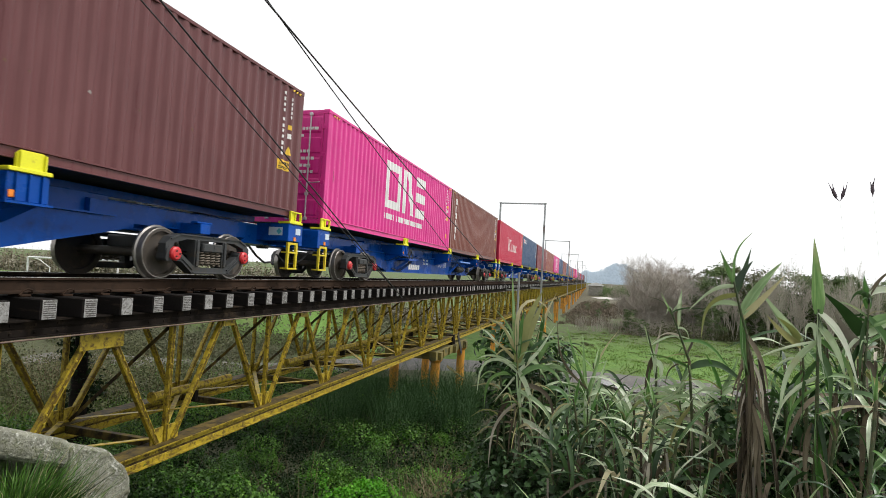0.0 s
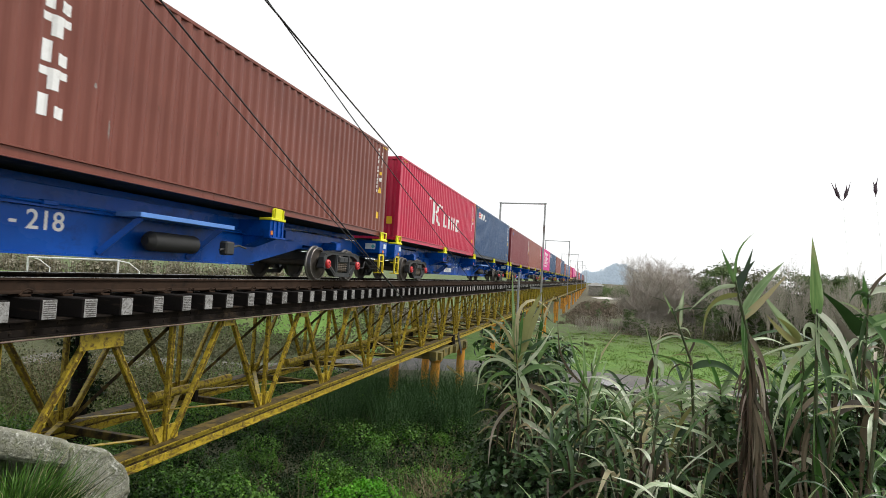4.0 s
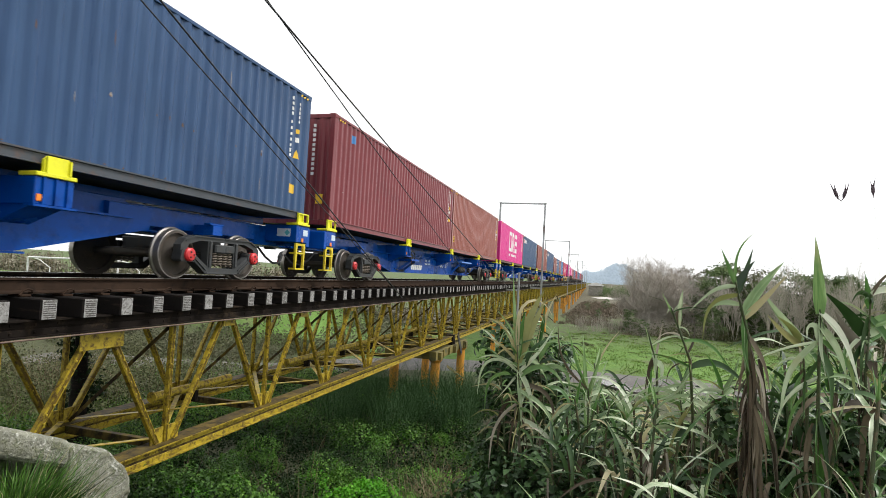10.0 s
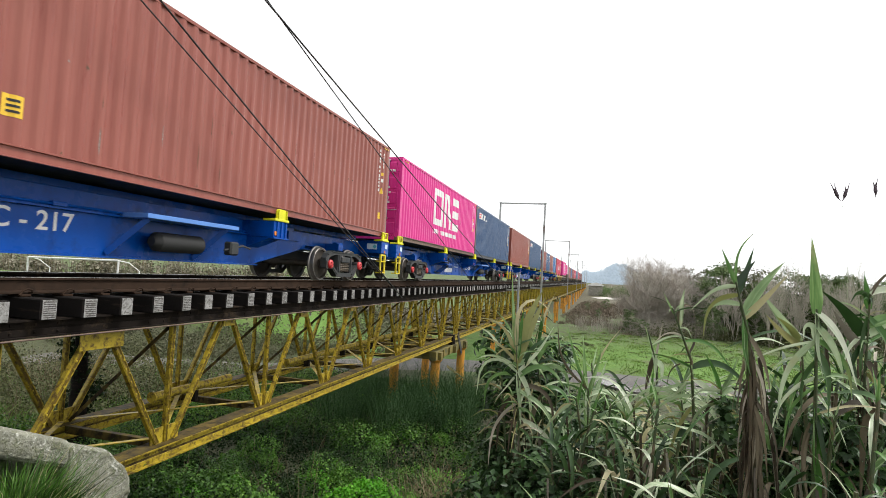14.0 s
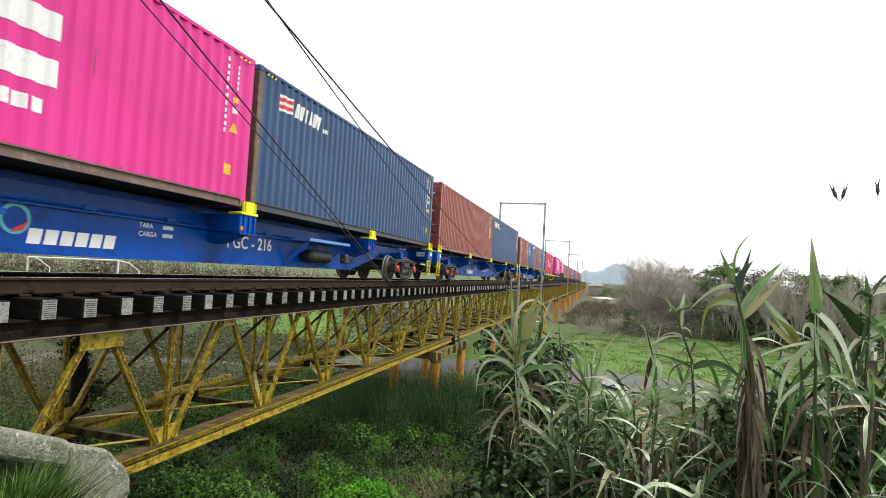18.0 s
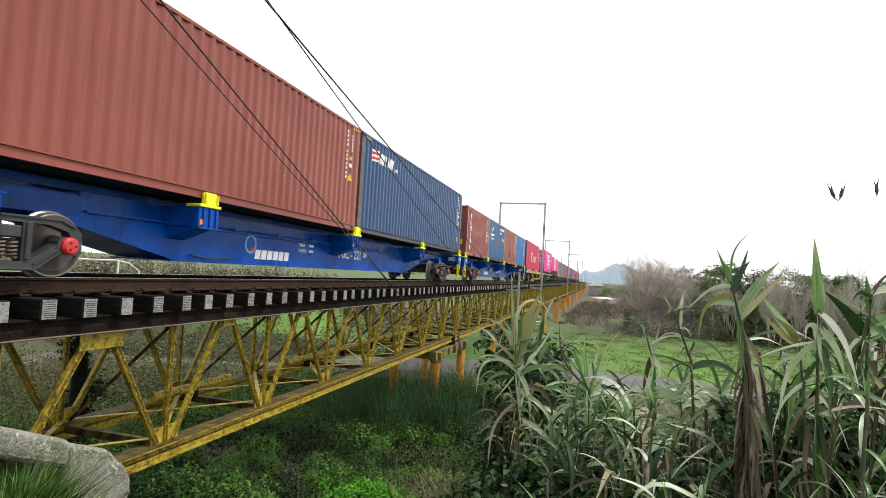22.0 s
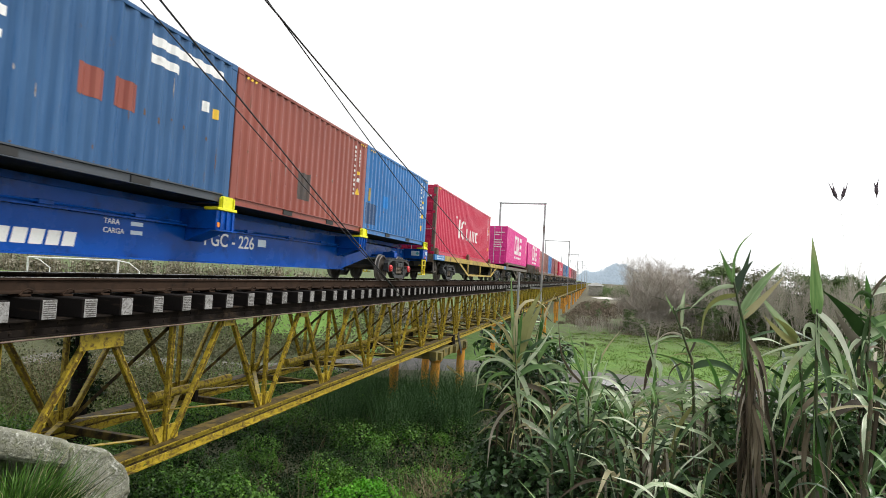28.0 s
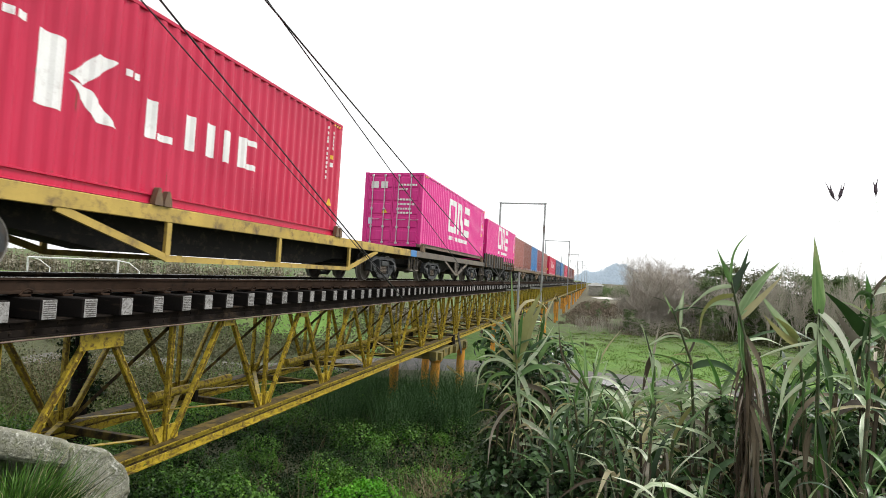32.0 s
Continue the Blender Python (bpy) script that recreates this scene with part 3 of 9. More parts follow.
# ---- track ----
track = thing("railway_track", "rusty rails on dark timber sleepers across the bridge", "railway track", kind="structure")
END = 430.0
prof = [(-0.075, -0.205), (0.075, -0.205), (0.075, -0.188), (0.012, -0.165), (0.010, -0.045), (0.036, -0.035), (0.036, -0.006), (-0.036, -0.006), (-0.036, -0.035), (-0.010, -0.045), (-0.012, -0.165), (-0.075, -0.188)]
for x in (0.875, -0.875):
    rail = part("rail", Geo().prism_y([(x + a, b) for a, b in prof], -8, END), M_RAIL, track)
    part("rail_head", Geo().box(x - 0.034, x + 0.034, -8, END, -0.0055, 0.0, 0.002), M_RAILHEAD, rail, "polished running surface")
for x in (0.62, -0.62):
    part("guard_rail", Geo().prism_y([(x + a, b - 0.005) for a, b in prof], -4, END), M_STEEL_DARK, track)
SLEEPER_PITCH = 0.59
tie_mesh = Geo().box(-1.37, 1.37, -0.112, 0.112, -0.499, -0.238, 0.014).mesh("sleeper")
end_mesh = Geo().box(1.3705, 1.378, -0.094, 0.094, -0.488, -0.250, 0.003).mesh("end_plate")
plate_mesh = Geo().box(0.765, 0.985, -0.07, 0.07, -0.237, -0.206, 0.008).mesh("tie_plate")
clip_geo = Geo().tube([(0.985, -0.09, -0.215), (0.985, -0.05, -0.165), (0.995, 0.0, -0.140), (1.0, 0.05, -0.150), (0.985, 0.08, -0.185), (0.95, 0.05, -0.18)], 0.013, 6)
clip_mesh = clip_geo.mesh("rail_clip", True)
M_NOTCH = surface("end_grain_slots", (0.05, 0.045, 0.04), 0.9, var=0.3, bump=0)
slot = Geo()
for k in range(8):
    slot.box(1.3785, 1.3795, -0.08, 0.08, -0.47 + k * 0.027, -0.461 + k * 0.027)
slot_mesh = slot.mesh("end_slots")
rs = random.Random(4)
ys = []
k = 0
while Y0 - 2 + k * SLEEPER_PITCH < END:
    ys.append(2.31 + (k - 3) * SLEEPER_PITCH + rs.uniform(-0.03, 0.03))
    k += 1
lump = {"s": Geo(), "e": Geo()}
for k, y in enumerate(ys):
    if y < 62:
        m = Matrix.Translation((rs.uniform(-0.03, 0.03), y, rs.uniform(-0.012, 0.0))) @ Matrix.Rotation(radians(rs.uniform(-1.2, 1.2)), 4, "Z")
        ob = part("sleeper", tie_mesh, M_TIE, track)
        ob.matrix_basis = m
        part("end_face", end_mesh, M_TIE_END, ob, "bleached sleeper end")
        if k % 3 != 1 and y < 24:
            part("anti_split_slots", slot_mesh, M_NOTCH, ob)
        if y < 40:
            part("tie_plate", plate_mesh, M_RAIL, ob)
            part("rail_clip", clip_mesh, M_RAIL, ob)
    else:
        lump["s"].box(-1.37, 1.37, y - 0.112, y + 0.112, -0.499, -0.238)
        lump["e"].box(1.3705, 1.378, y - 0.094, y + 0.094, -0.488, -0.250)
part("far_sleepers", lump["s"].mesh("far_sleepers", fix=False), M_TIE, track, kind="stuff")
part("far_sleeper_ends", lump["e"].mesh("far_sleeper_ends", fix=False), M_TIE_END, track, kind="stuff")
# cable along the bridge side
conduit = tagged(part("conduit", Geo().tube([(1.29, -3, -0.735), (1.29, 26, -0.73), (1.29, 200, -0.735)], 0.012, 8), M_POST, smooth=True), "thin grey conduit running along the bridge side", "conduit")


# ---- catenary portals and wires ----
def portal(h):
    th = thing("catenary_portal", "slim galvanised steel portal spanning the track", "catenary portal", "portals over the track")
    for x in (2.35, -2.35):
        mast = part("mast", Geo().box(x - 0.09, x + 0.09, -0.09, 0.09, -2.6, h, 0.012), M_GALV, th)
        part("bracket", Geo().bar((x, 0.1, -0.62), (x * 0.47, 0.1, -0.62), 0.12, 0.16), M_GALV, mast)
        part("cap", Geo().box(x - 0.13, x + 0.13, -0.13, 0.13, h, h + 0.16, 0.02), M_GALV, mast)
    part("crossbar", Geo().box(-2.26, 2.26, -0.07, 0.07, h - 0.02, h + 0.12, 0.01), M_GALV, th)
    for k in range(5):
        part("insulator_disc", Geo().tube([(2.35, -0.13, h - 2.95 + k * 0.16), (2.35, -0.13, h - 2.88 + k * 0.16)], 0.13, 12), M_INSUL, th)
    part("insulator_arm", Geo().box(2.32, 2.38, -0.16, -0.09, h - 3.1, h - 2.0), M_GALV, th)
    return th


p_a = portal(8.15)
p_a.matrix_basis = pose(0, 58.2, 0)
for y in (113.5, 168.5, 223.5, 278.5, 333.5):
    copy_thing(p_a, pose(0, y, 0))
post = thing("trackside_post", "short weathered grey steel post beside the bridge", "post")
part("shaft", Geo().box(2.1, 2.24, 41.9, 42.04, -7.4, 0.75, 0.02), M_GALV, post)
part("arm", Geo().bar((2.17, 41.97, -0.6), (1.2, 41.97, -0.6), 0.08, 0.10), M_GALV, post)


def cable(label, pts, r):
    pts = [Vector(p) for p in pts]
    g = Geo().tube(pts, r, 6)
    ob = part("cable", g, M_WIRE, smooth=True)
    return tagged(ob, label, "cable", "cables over the track")


def slack(a, b, drop, n=14):
    a, b = Vector(a), Vector(b)
    return [a.lerp(b, k / n) - Vector((0, 0, drop * 4 * (k / n) * (1 - k / n))) for k in range(n + 1)]


GUY = "thin black guy cable slanting down to the bridge deck"
cable(GUY, slack((1.75, 3.2, 4.83), (1.75, 17.0, -0.50), 0.02), 0.011)
cable(GUY, slack((1.76, 3.2, 5.19), (1.77, 17.0, -0.52), 0.02), 0.015)
cable(GUY, slack((1.75, 3.2, 6.72), (1.75, 28.9, -0.40), 0.03), 0.013)
cable(GUY, slack((1.76, 3.2, 6.14), (1.76, 39.5, -0.40), 0.03), 0.018)
guy_mast = thing("guy_mast", "galvanised steel mast that holds the guy cables", "mast")
part("shaft", Geo().box(1.66, 1.86, 2.95, 3.15, -0.5, 8.2, 0.012), M_GALV, guy_mast)


# ---- containers ----
CW = 1.219
CACHE = {}


def shared(key, make, smooth=False):
    if key not in CACHE:
        CACHE[key] = make().mesh(key[0], smooth)
    return CACHE[key]


def corrugated(x, y0, y1, z0, z1, out, n):
    """A pressed steel side wall at x, with trapezoid ribs and a thickness of its own."""
    g, pitch = Geo(), (y1 - y0) / n
    line = []
    for k in range(n):
        a = y0 + k * pitch
        line += [(a + pitch * u, d) for u, d in ((0.0, 0.0), (0.12, 0.0), (0.155, -0.003), (0.335, -0.034), (0.37, -0.037), (0.63, -0.037), (0.665, -0.034), (0.845, -0.003), (0.88, 0.0))]
    line.append((y1, 0.0))
    vs = []
    for y, d in line:
        vs += [(x + d * out, y, z0), (x + d * out, y, z1), (x + (d - 0.004) * out, y, z1), (x + (d - 0.004) * out, y, z0)]
    fs = []
    for i in range(len(line) - 1):
        a, b = i * 4, i * 4 + 4
        fs += [(a, b, b + 1, a + 1), (a + 3, a + 2, b + 2, b + 3), (a + 1, b + 1, b + 2, a + 2), (a, a + 3, b + 3, b)]
    return g.add(vs, fs)


def corrugated_end(y, out, h, n=8):
    g = Geo()
    c = corrugated(0, -CW + 0.12, CW - 0.12, 0.13, h - 0.10, out, n)
    return g.add([(yy, y + x, z) for x, yy, z in c.v], c.f)


def door_leaf(x0, x1, h):
    g = Geo()
    g.box(x0, x1, 0.030, 0.055, 0.15, h - 0.12)
    g.box(x0, x0 + 0.05, 0.004, 0.031, 0.15, h - 0.12)
    g.box(x1 - 0.05, x1, 0.004, 0.031, 0.15, h - 0.12)
    return g


def door_panel(x0, x1, h, k):
    """One of the five pressed fields of a door leaf."""
    a, b = 0.15 + (h - 0.27) * k / 5, 0.15 + (h - 0.27) * (k + 1) / 5
    return Geo().prism_x([(0.0295, a + 0.05), (0.006, a + 0.09), (0.006, b - 0.09), (0.0295, b - 0.05)], x0 + 0.06, x1 - 0.06)


def lock_rod(x, h):
    g = Geo().tube([(x, -0.025, 0.10), (x, -0.025, h - 0.08)], 0.019, 8)
    for z in (0.13, 0.75, 1.45, h - 0.13):
        g.box(x - 0.045, x + 0.045, -0.05, 0.004, z - 0.04, z + 0.04, 0.008)
    g.tube([(x, -0.03, 1.05), (x + 0.16, -0.05, 1.03), (x + 0.36, -0.05, 1.05)], 0.013, 6)
    return g


RIB = ((0.0, 0.0), (0.12, 0.0), (0.155, -0.003), (0.335, -0.034), (0.37, -0.037), (0.63, -0.037), (0.665, -0.034), (0.845, -0.003), (0.88, 0.0), (1.0, 0.0))
CORR = [12.192, 43]      # length and number of ribs of the container in hand


def rib_lines(y0, y1):
    """Places along the side where the pressed wall bends, with its depth there."""
    pitch = (CORR[0] - 0.32) / CORR[1]
    pts = [(0.16 + (k + u) * pitch, d) for k in range(CORR[1]) for u, d in RIB[:-1]] + [(CORR[0] - 0.16, 0.0)]
    depth = lambda y: 0.0 if y <= pts[0][0] or y >= pts[-1][0] else next(p[1] + (q[1] - p[1]) * (y - p[0]) / (q[0] - p[0]) for p, q in zip(pts, pts[1:]) if p[0] <= y <= q[0])
    return [(y, depth(y)) for y in [y0] + [p[0] for p in pts if y0 + 1e-5 < p[0] < y1 - 1e-5] + [y1]]


def cut(poly, y, keep):
    """The part of a convex outline on one side of y."""
    out = []
    for p, q in zip(poly, poly[1:] + poly[:1]):
        a, b = (p[0] - y) * keep, (q[0] - y) * keep
        if a >= 0:
            out.append(p)
        if a * b < 0:
            t = a / (a - b)
            out.append((y, p[1] + (q[1] - p[1]) * t))
    return out


def painted(poly, x):
    """A painted outline that follows the ribs of the wall."""
    g = Geo()
    line = rib_lines(min(p[0] for p in poly), max(p[0] for p in poly))
    for (a, da), (b, db) in zip(line, line[1:]):
        piece = cut(cut(list(poly), a, 1), b, -1)
        if len(piece) > 2:
            g.add([(x - 0.006 + da + (db - da) * (y - a) / (b - a), y, z) for y, z in piece], [tuple(range(len(piece)))])
    return g


def shape(th, name, polys, mat, label="", x=CW + 0.004):
    """Painted marks on the side: each outline is convex, in y and z."""
    made = [painted(poly, x + 0.0004 * (k % 4)) for k, poly in enumerate(polys)]
    if name in ("line_mark", "line_print", "small_print", "patch", "overpaint", "lessor_mark"):
        return [part(name, g, mat, th, label) for g in made][0]
    g = Geo()
    for q in made:
        g.add(q.v, q.f)
    return part(name, g, mat, th, label, kind="stuff" if len(polys) > 4 else "")


def bars(th, name, rects, mat, label="", x=CW + 0.004):
    return shape(th, name, [[(y0, z0), (y1, z0), (y1, z1), (y0, z1)] for y0, y1, z0, z1 in rects], mat, label, x)


def block_o(y0, y1, z0, z1, t):
    return [[(y0, z0), (y1, z0), (y1, z0 + t), (y0, z0 + t)], [(y0, z1 - t), (y1, z1 - t), (y1, z1), (y0, z1)],
            [(y0, z0 + t), (y0 + t, z0 + t), (y0 + t, z1 - t), (y0, z1 - t)], [(y1 - t, z0 + t), (y1, z0 + t), (y1, z1 - t), (y1 - t, z1 - t)]]


def big_mark(th, kind, h):
    """Shipping marks as plain shapes in their colours."""
    if kind == "block":
        a, z0, z1 = 4.05, 0.98, 2.50
        mid = [[(a + 1.62, z0), (a + 1.98, z0), (a + 1.98, z1), (a + 1.62, z1)], [(a + 2.02, z1), (a + 2.40, z1), (a + 2.94, z0), (a + 2.56, z0)]]
        right = [[(a + 3.16, z), (a + 4.18, z), (a + 4.18, z + 0.34), (a + 3.16, z + 0.34)] for z in (z0, z0 + 0.59, z1 - 0.34)]
        shape(th, "line_mark", block_o(a, a + 1.42, z0, z1, 0.27) + mid + right, M_WHITE, "white block-shaped line mark")
        rs = random.Random(3)
        y, rects = a, []
        for n in (5, 7, 7):
            for k in range(n):
                w = rs.uniform(0.13, 0.18)
                rects.append((y, y + w, 0.62, 0.80))
                y += w + 0.045
            y += 0.14
        bars(th, "small_print", rects, M_WHITE, "white row of small bars")
    elif kind == "wedge":
        a, z0, z1 = 3.95, 0.98, 1.90
        shape(th, "line_mark", [[(a + 0.08, z0), (a + 0.46, z0), (a + 0.46, z1), (a + 0.08, z1)], [(a + 0.52, z0 + 0.52), (a + 0.72, z0 + 0.42), (a + 1.24, z1), (a + 0.92, z1)], [(a + 0.54, z0 + 0.44), (a + 0.84, z0 + 0.40), (a + 1.30, z0), (a + 0.94, z0)]], M_WHITE, "large white slab and wedge mark")
        y = a + 1.77
        rects = [(y, y + 0.22, z0 + 0.02, z0 + 0.60), (y + 0.25, y + 0.60, z0 + 0.02, z0 + 0.13), (y + 0.84, y + 1.06, z0 + 0.02, z0 + 0.60), (y + 1.34, y + 1.56, z0 + 0.02, z0 + 0.60), (y + 1.82, y + 2.02, z0 + 0.02, z0 + 0.60),
                 (y + 2.26, y + 2.48, z0 + 0.02, z0 + 0.60), (y + 2.51, y + 2.84, z0 + 0.02, z0 + 0.13), (y + 2.51, y + 2.84, z0 + 0.49, z0 + 0.60)]
        bars(th, "line_print", rects, M_WHITE, "white row of blocky bars")
        for dot in ((a - 0.34, a - 0.22, z1, z1 + 0.10), (a - 0.18, a - 0.06, z1, z1 + 0.10), (a + 1.38, a + 1.48, z1 - 0.12, z1 - 0.02), (a + 1.54, a + 1.64, z1 - 0.12, z1 - 0.02)):
            bars(th, "dot", [dot], M_WHITE)
    elif kind == "flag":
        z0, z1 = 2.20, 2.56
        shape(th, "flag_mark", [[(0.78, z0), (1.32, z0 + 0.05), (1.32, z1 + 0.03), (0.78, z1)]], M_WHITE, "white flag mark")
        for k in range(2):
            z = z0 + 0.06 + k * 0.15
            shape(th, "flag_stripe", [[(0.79, z), (1.31, z + 0.05), (1.31, z + 0.13), (0.79, z + 0.08)]], M_LOGO_RED, "red stripe", x=CW + 0.008)
        a = 1.42
        polys = []
        for k in range(3):
            b = a + k * 0.40
            polys += [[(b, z0 + 0.03), (b + 0.12, z0 + 0.03), (b + 0.20, z1), (b + 0.06, z1)], [(b + 0.20, z0 + 0.03), (b + 0.32, z0 + 0.03), (b + 0.38, z1), (b + 0.26, z1)]]
        polys += [[(a + 1.32 + k * 0.09, z0 + 0.03), (a + 1.38 + k * 0.09, z0 + 0.03), (a + 1.38 + k * 0.09, z0 + 0.13), (a + 1.32 + k * 0.09, z0 + 0.13)] for k in range(3)]
        shape(th, "line_mark", polys, M_WHITE, "white slanted block mark")
    elif kind == "column":
        z, rects = h - 0.34, []
        for k in range(6):
            rects += [(0.78, 1.16, z - 0.10, z), (0.90, 1.04, z - 0.27, z - 0.10)] if k % 2 == 0 else [(0.80, 0.92, z - 0.27, z), (1.00, 1.14, z - 0.27, z - 0.12)]
            z -= 0.335
        bars(th, "lessor_mark", rects, M_WHITE, "white column of bold bars")
    elif kind == "bird":
        polys = [[(0.95, 1.72), (1.45, 2.02), (1.62, 2.26), (1.38, 2.10), (1.02, 1.92)], [(0.70, 1.55), (1.95, 1.60), (1.95, 1.72), (0.70, 1.70)]]
        shape(th, "line_mark", polys, M_WHITE, "white winged mark")
        bars(th, "small_print", [(0.78 + k * 0.2, 0.92 + k * 0.2, 1.34, 1.44) for k in range(6)], M_WHITE)
        bars(th, "overpaint", [(4.02, 5.70, 2.17, 2.32)], M_WHITE, "white smeared strip")
        bars(th, "overpaint", [(4.04, 4.64, 1.90, 2.04)], M_WHITE)
        bars(th, "patch", [(2.87, 3.28, 1.04, 1.46), (3.44, 3.84, 1.04, 1.46)], PAINT["rust"], "red-brown paint patches")
        bars(th, "label", [(5.22, 5.36, 1.50, 1.68)], M_WHITE)
        bars(th, "label", [(5.50, 5.62, 1.44, 1.62)], M_YLABEL, "amber label")


def wear_marks(th, L, h, n, seed, paint):
    """Rust scrapes along a rubbed line, specks at the foot of the ribs, and a few bare scuffs."""
    r = random.Random(seed * 7 + 3)
    line, pitch = r.uniform(0.75, 1.35), (CORR[0] - 0.32) / CORR[1]
    rust, bare = [], []
    for k in range(n):
        y = 0.16 + (r.randrange(CORR[1]) + r.uniform(-0.06, 0.06)) * pitch
        y = min(max(y, 0.25), L - 0.30)
        if r.random() < 0.55:
            z, w, d = line + r.uniform(-0.06, 0.06), r.uniform(0.010, 0.030), r.uniform(0.02, 0.06)
        else:
            z, w, d = r.uniform(0.3, h - 0.5), r.uniform(0.005, 0.012), r.uniform(0.05, 0.35)
        (bare if r.random() < 0.3 else rust).append([(y - w, z), (y + w * 0.6, z - d * 0.5), (y + w, z + d * 0.3), (y + w * 0.2, z + d), (y - w * 0.4, z + d * 0.9)])
    for k in range(0, CORR[1], 1 if paint in ("navy", "azure", "steelblue") else 3):
        y = 0.16 + k * pitch + r.uniform(-0.02, 0.05)
        if 0.22 < y < L - 0.25 and r.random() < 0.7:
            w = r.uniform(0.012, 0.03)
            rust.append([(y - w, 0.186), (y + w, 0.184), (y + w * 0.5, 0.186 + r.uniform(0.01, 0.035))])
    for name, polys, mat in (("rust_marks", rust, M_WEAR), ("scuff_marks", bare, M_SCUFF)):
        if polys:
            g = Geo()
            for q in (painted(poly, CW + 0.0036) for poly in polys):
                g.add(q.v, q.f)
            part(name, g.mesh(name, fix=False), mat, th, kind="stuff")


def container(paint, size, h, doors, mark, at, label, seed, codes=True):
    """A corrugated steel freight container; its front end is at y = 0."""
    L = 12.192 if size == 40 else 6.058
    P = PAINT[paint]
    SILL = M_RAILBOX if paint == "grey" else M_SILL_GREY if paint in ("navy", "steelblue") else M_POST if paint == "pink" and seed > 2 else P
    POST = M_POST if paint == "navy" or (paint == "red" and doors) else P
    th = thing("freight_container", label, "container", "containers on the train", at)
    key = (size, h)
    n = 43 if size == 40 else 21
    CORR[0], CORR[1] = L, n
    for s in (1, -1):
        part("side_wall", shared(("side_wall", *key, s), lambda: corrugated(s * (CW - 0.006), 0.16, L - 0.16, 0.165, h - 0.072, s, n), True), P, th)
        part("bottom_rail", shared(("bottom_rail", *key, s), lambda: Geo().prism_y([(s * (CW - 0.07), 0.012), (s * (CW - 0.002), 0.012), (s * (CW - 0.002), 0.024), (s * (CW - 0.030), 0.030), (s * (CW - 0.030), 0.138), (s * (CW + 0.001), 0.146), (s * (CW + 0.001), 0.168), (s * (CW - 0.05), 0.178), (s * (CW - 0.07), 0.178)], 0.17, L - 0.17)), SILL, th)
        part("top_rail", shared(("top_rail", *key, s), lambda: Geo().box(min(s * (CW - 0.06), s * (CW - 0.001)), max(s * (CW - 0.06), s * (CW - 0.001)), 0.17, L - 0.17, h - 0.075, h - 0.01, 0.006)), P, th)
        for y0, y1, e in ((0.0, 0.17, 0), (L - 0.17, L, 1)):
            part("corner_post", shared(("corner_post", *key, s, e), lambda: Geo().box(min(s * (CW - 0.14), s * (CW - 0.003)), max(s * (CW - 0.14), s * (CW - 0.003)), y0 + 0.004, y1 - 0.006, 0.11, h - 0.11, 0.012)), POST if e == 0 else P, th)
            for z0, q in ((0.0, 0), (h - 0.118, 1)):
                part("corner_casting", shared(("corner_casting", *key, s, e, q), lambda: Geo().box(min(s * (CW - 0.162), s * CW), max(s * (CW - 0.162), s * CW), y0, y1, z0, z0 + 0.118, 0.012)), P if q == 1 else SILL, th)
    part("roof", shared(("roof", *key), lambda: Geo().box(-CW + 0.06, CW - 0.06, 0.12, L - 0.12, h - 0.05, h - 0.014)), P, th)
    part("floor", shared(("floor", *key), lambda: Geo().box(-CW + 0.06, CW - 0.06, 0.05, L - 0.05, 0.03, 0.15)), M_OLD_DARK, th)
    for y0, y1, e in ((0.02, 0.12, 0), (L - 0.12, L - 0.02, 1)):
        part("end_sill", shared(("end_sill", *key, e), lambda: Geo().box(-CW + 0.163, CW - 0.163, y0, y1, 0.015, 0.14, 0.008)), P, th)
        part("end_header", shared(("end_header", *key, e), lambda: Geo().box(-CW + 0.163, CW - 0.163, y0, y1, h - 0.12, h - 0.012, 0.008)), P, th)
    part("rear_wall", shared(("rear_wall", *key), lambda: corrugated_end(L - 0.03, 1, h)), P, th)
    if doors:
        for x0, x1, i in ((-1.075, -0.008, 0), (0.008, 1.075, 1)):
            leaf = part("door", shared(("door", *key, i), lambda: door_leaf(x0, x1, h)), P, th)
            for k in range(5):
                part("door_panel", shared(("door_panel", *key, i, k), lambda: door_panel(x0, x1, h, k)), P, leaf)
            for j, x in enumerate((x0 + 0.22, x1 - 0.34)):
                part("lock_rod", shared(("lock_rod", *key, i, j), lambda: lock_rod(x, h), True), M_ROD, leaf, "zinc locking rod")
            g = Geo()
            xs = x1 if x1 > 0.1 else x0
            for k in range(4):
                z = 0.35 + k * (h - 0.8) / 3
                g.box(min(xs, xs + math.copysign(0.10, xs)), max(xs, xs + math.copysign(0.10, xs)), -0.008, 0.02, z - 0.05, z + 0.05, 0.006)
            part("hinge", shared(("hinge", *key, i), lambda: g), P, leaf)
        g = Geo()
        rs = random.Random(seed)
        for z, w in ((h - 0.52, 0.75), (h - 0.70, 0.35), (h - 1.10, 0.55), (h - 1.28, 0.62), (h - 1.46, 0.5), (h - 1.62, 0.58)):
            x = 0.20
            while x < 0.20 + w:
                ww = rs.uniform(0.05, 0.13)
                g.box(x, min(x + ww, 0.97), -0.002, 0.004, z, z + 0.075)
                x += ww + 0.03
        part("door_codes", g, M_WHITE, th, "white rows of code bars", kind="stuff")
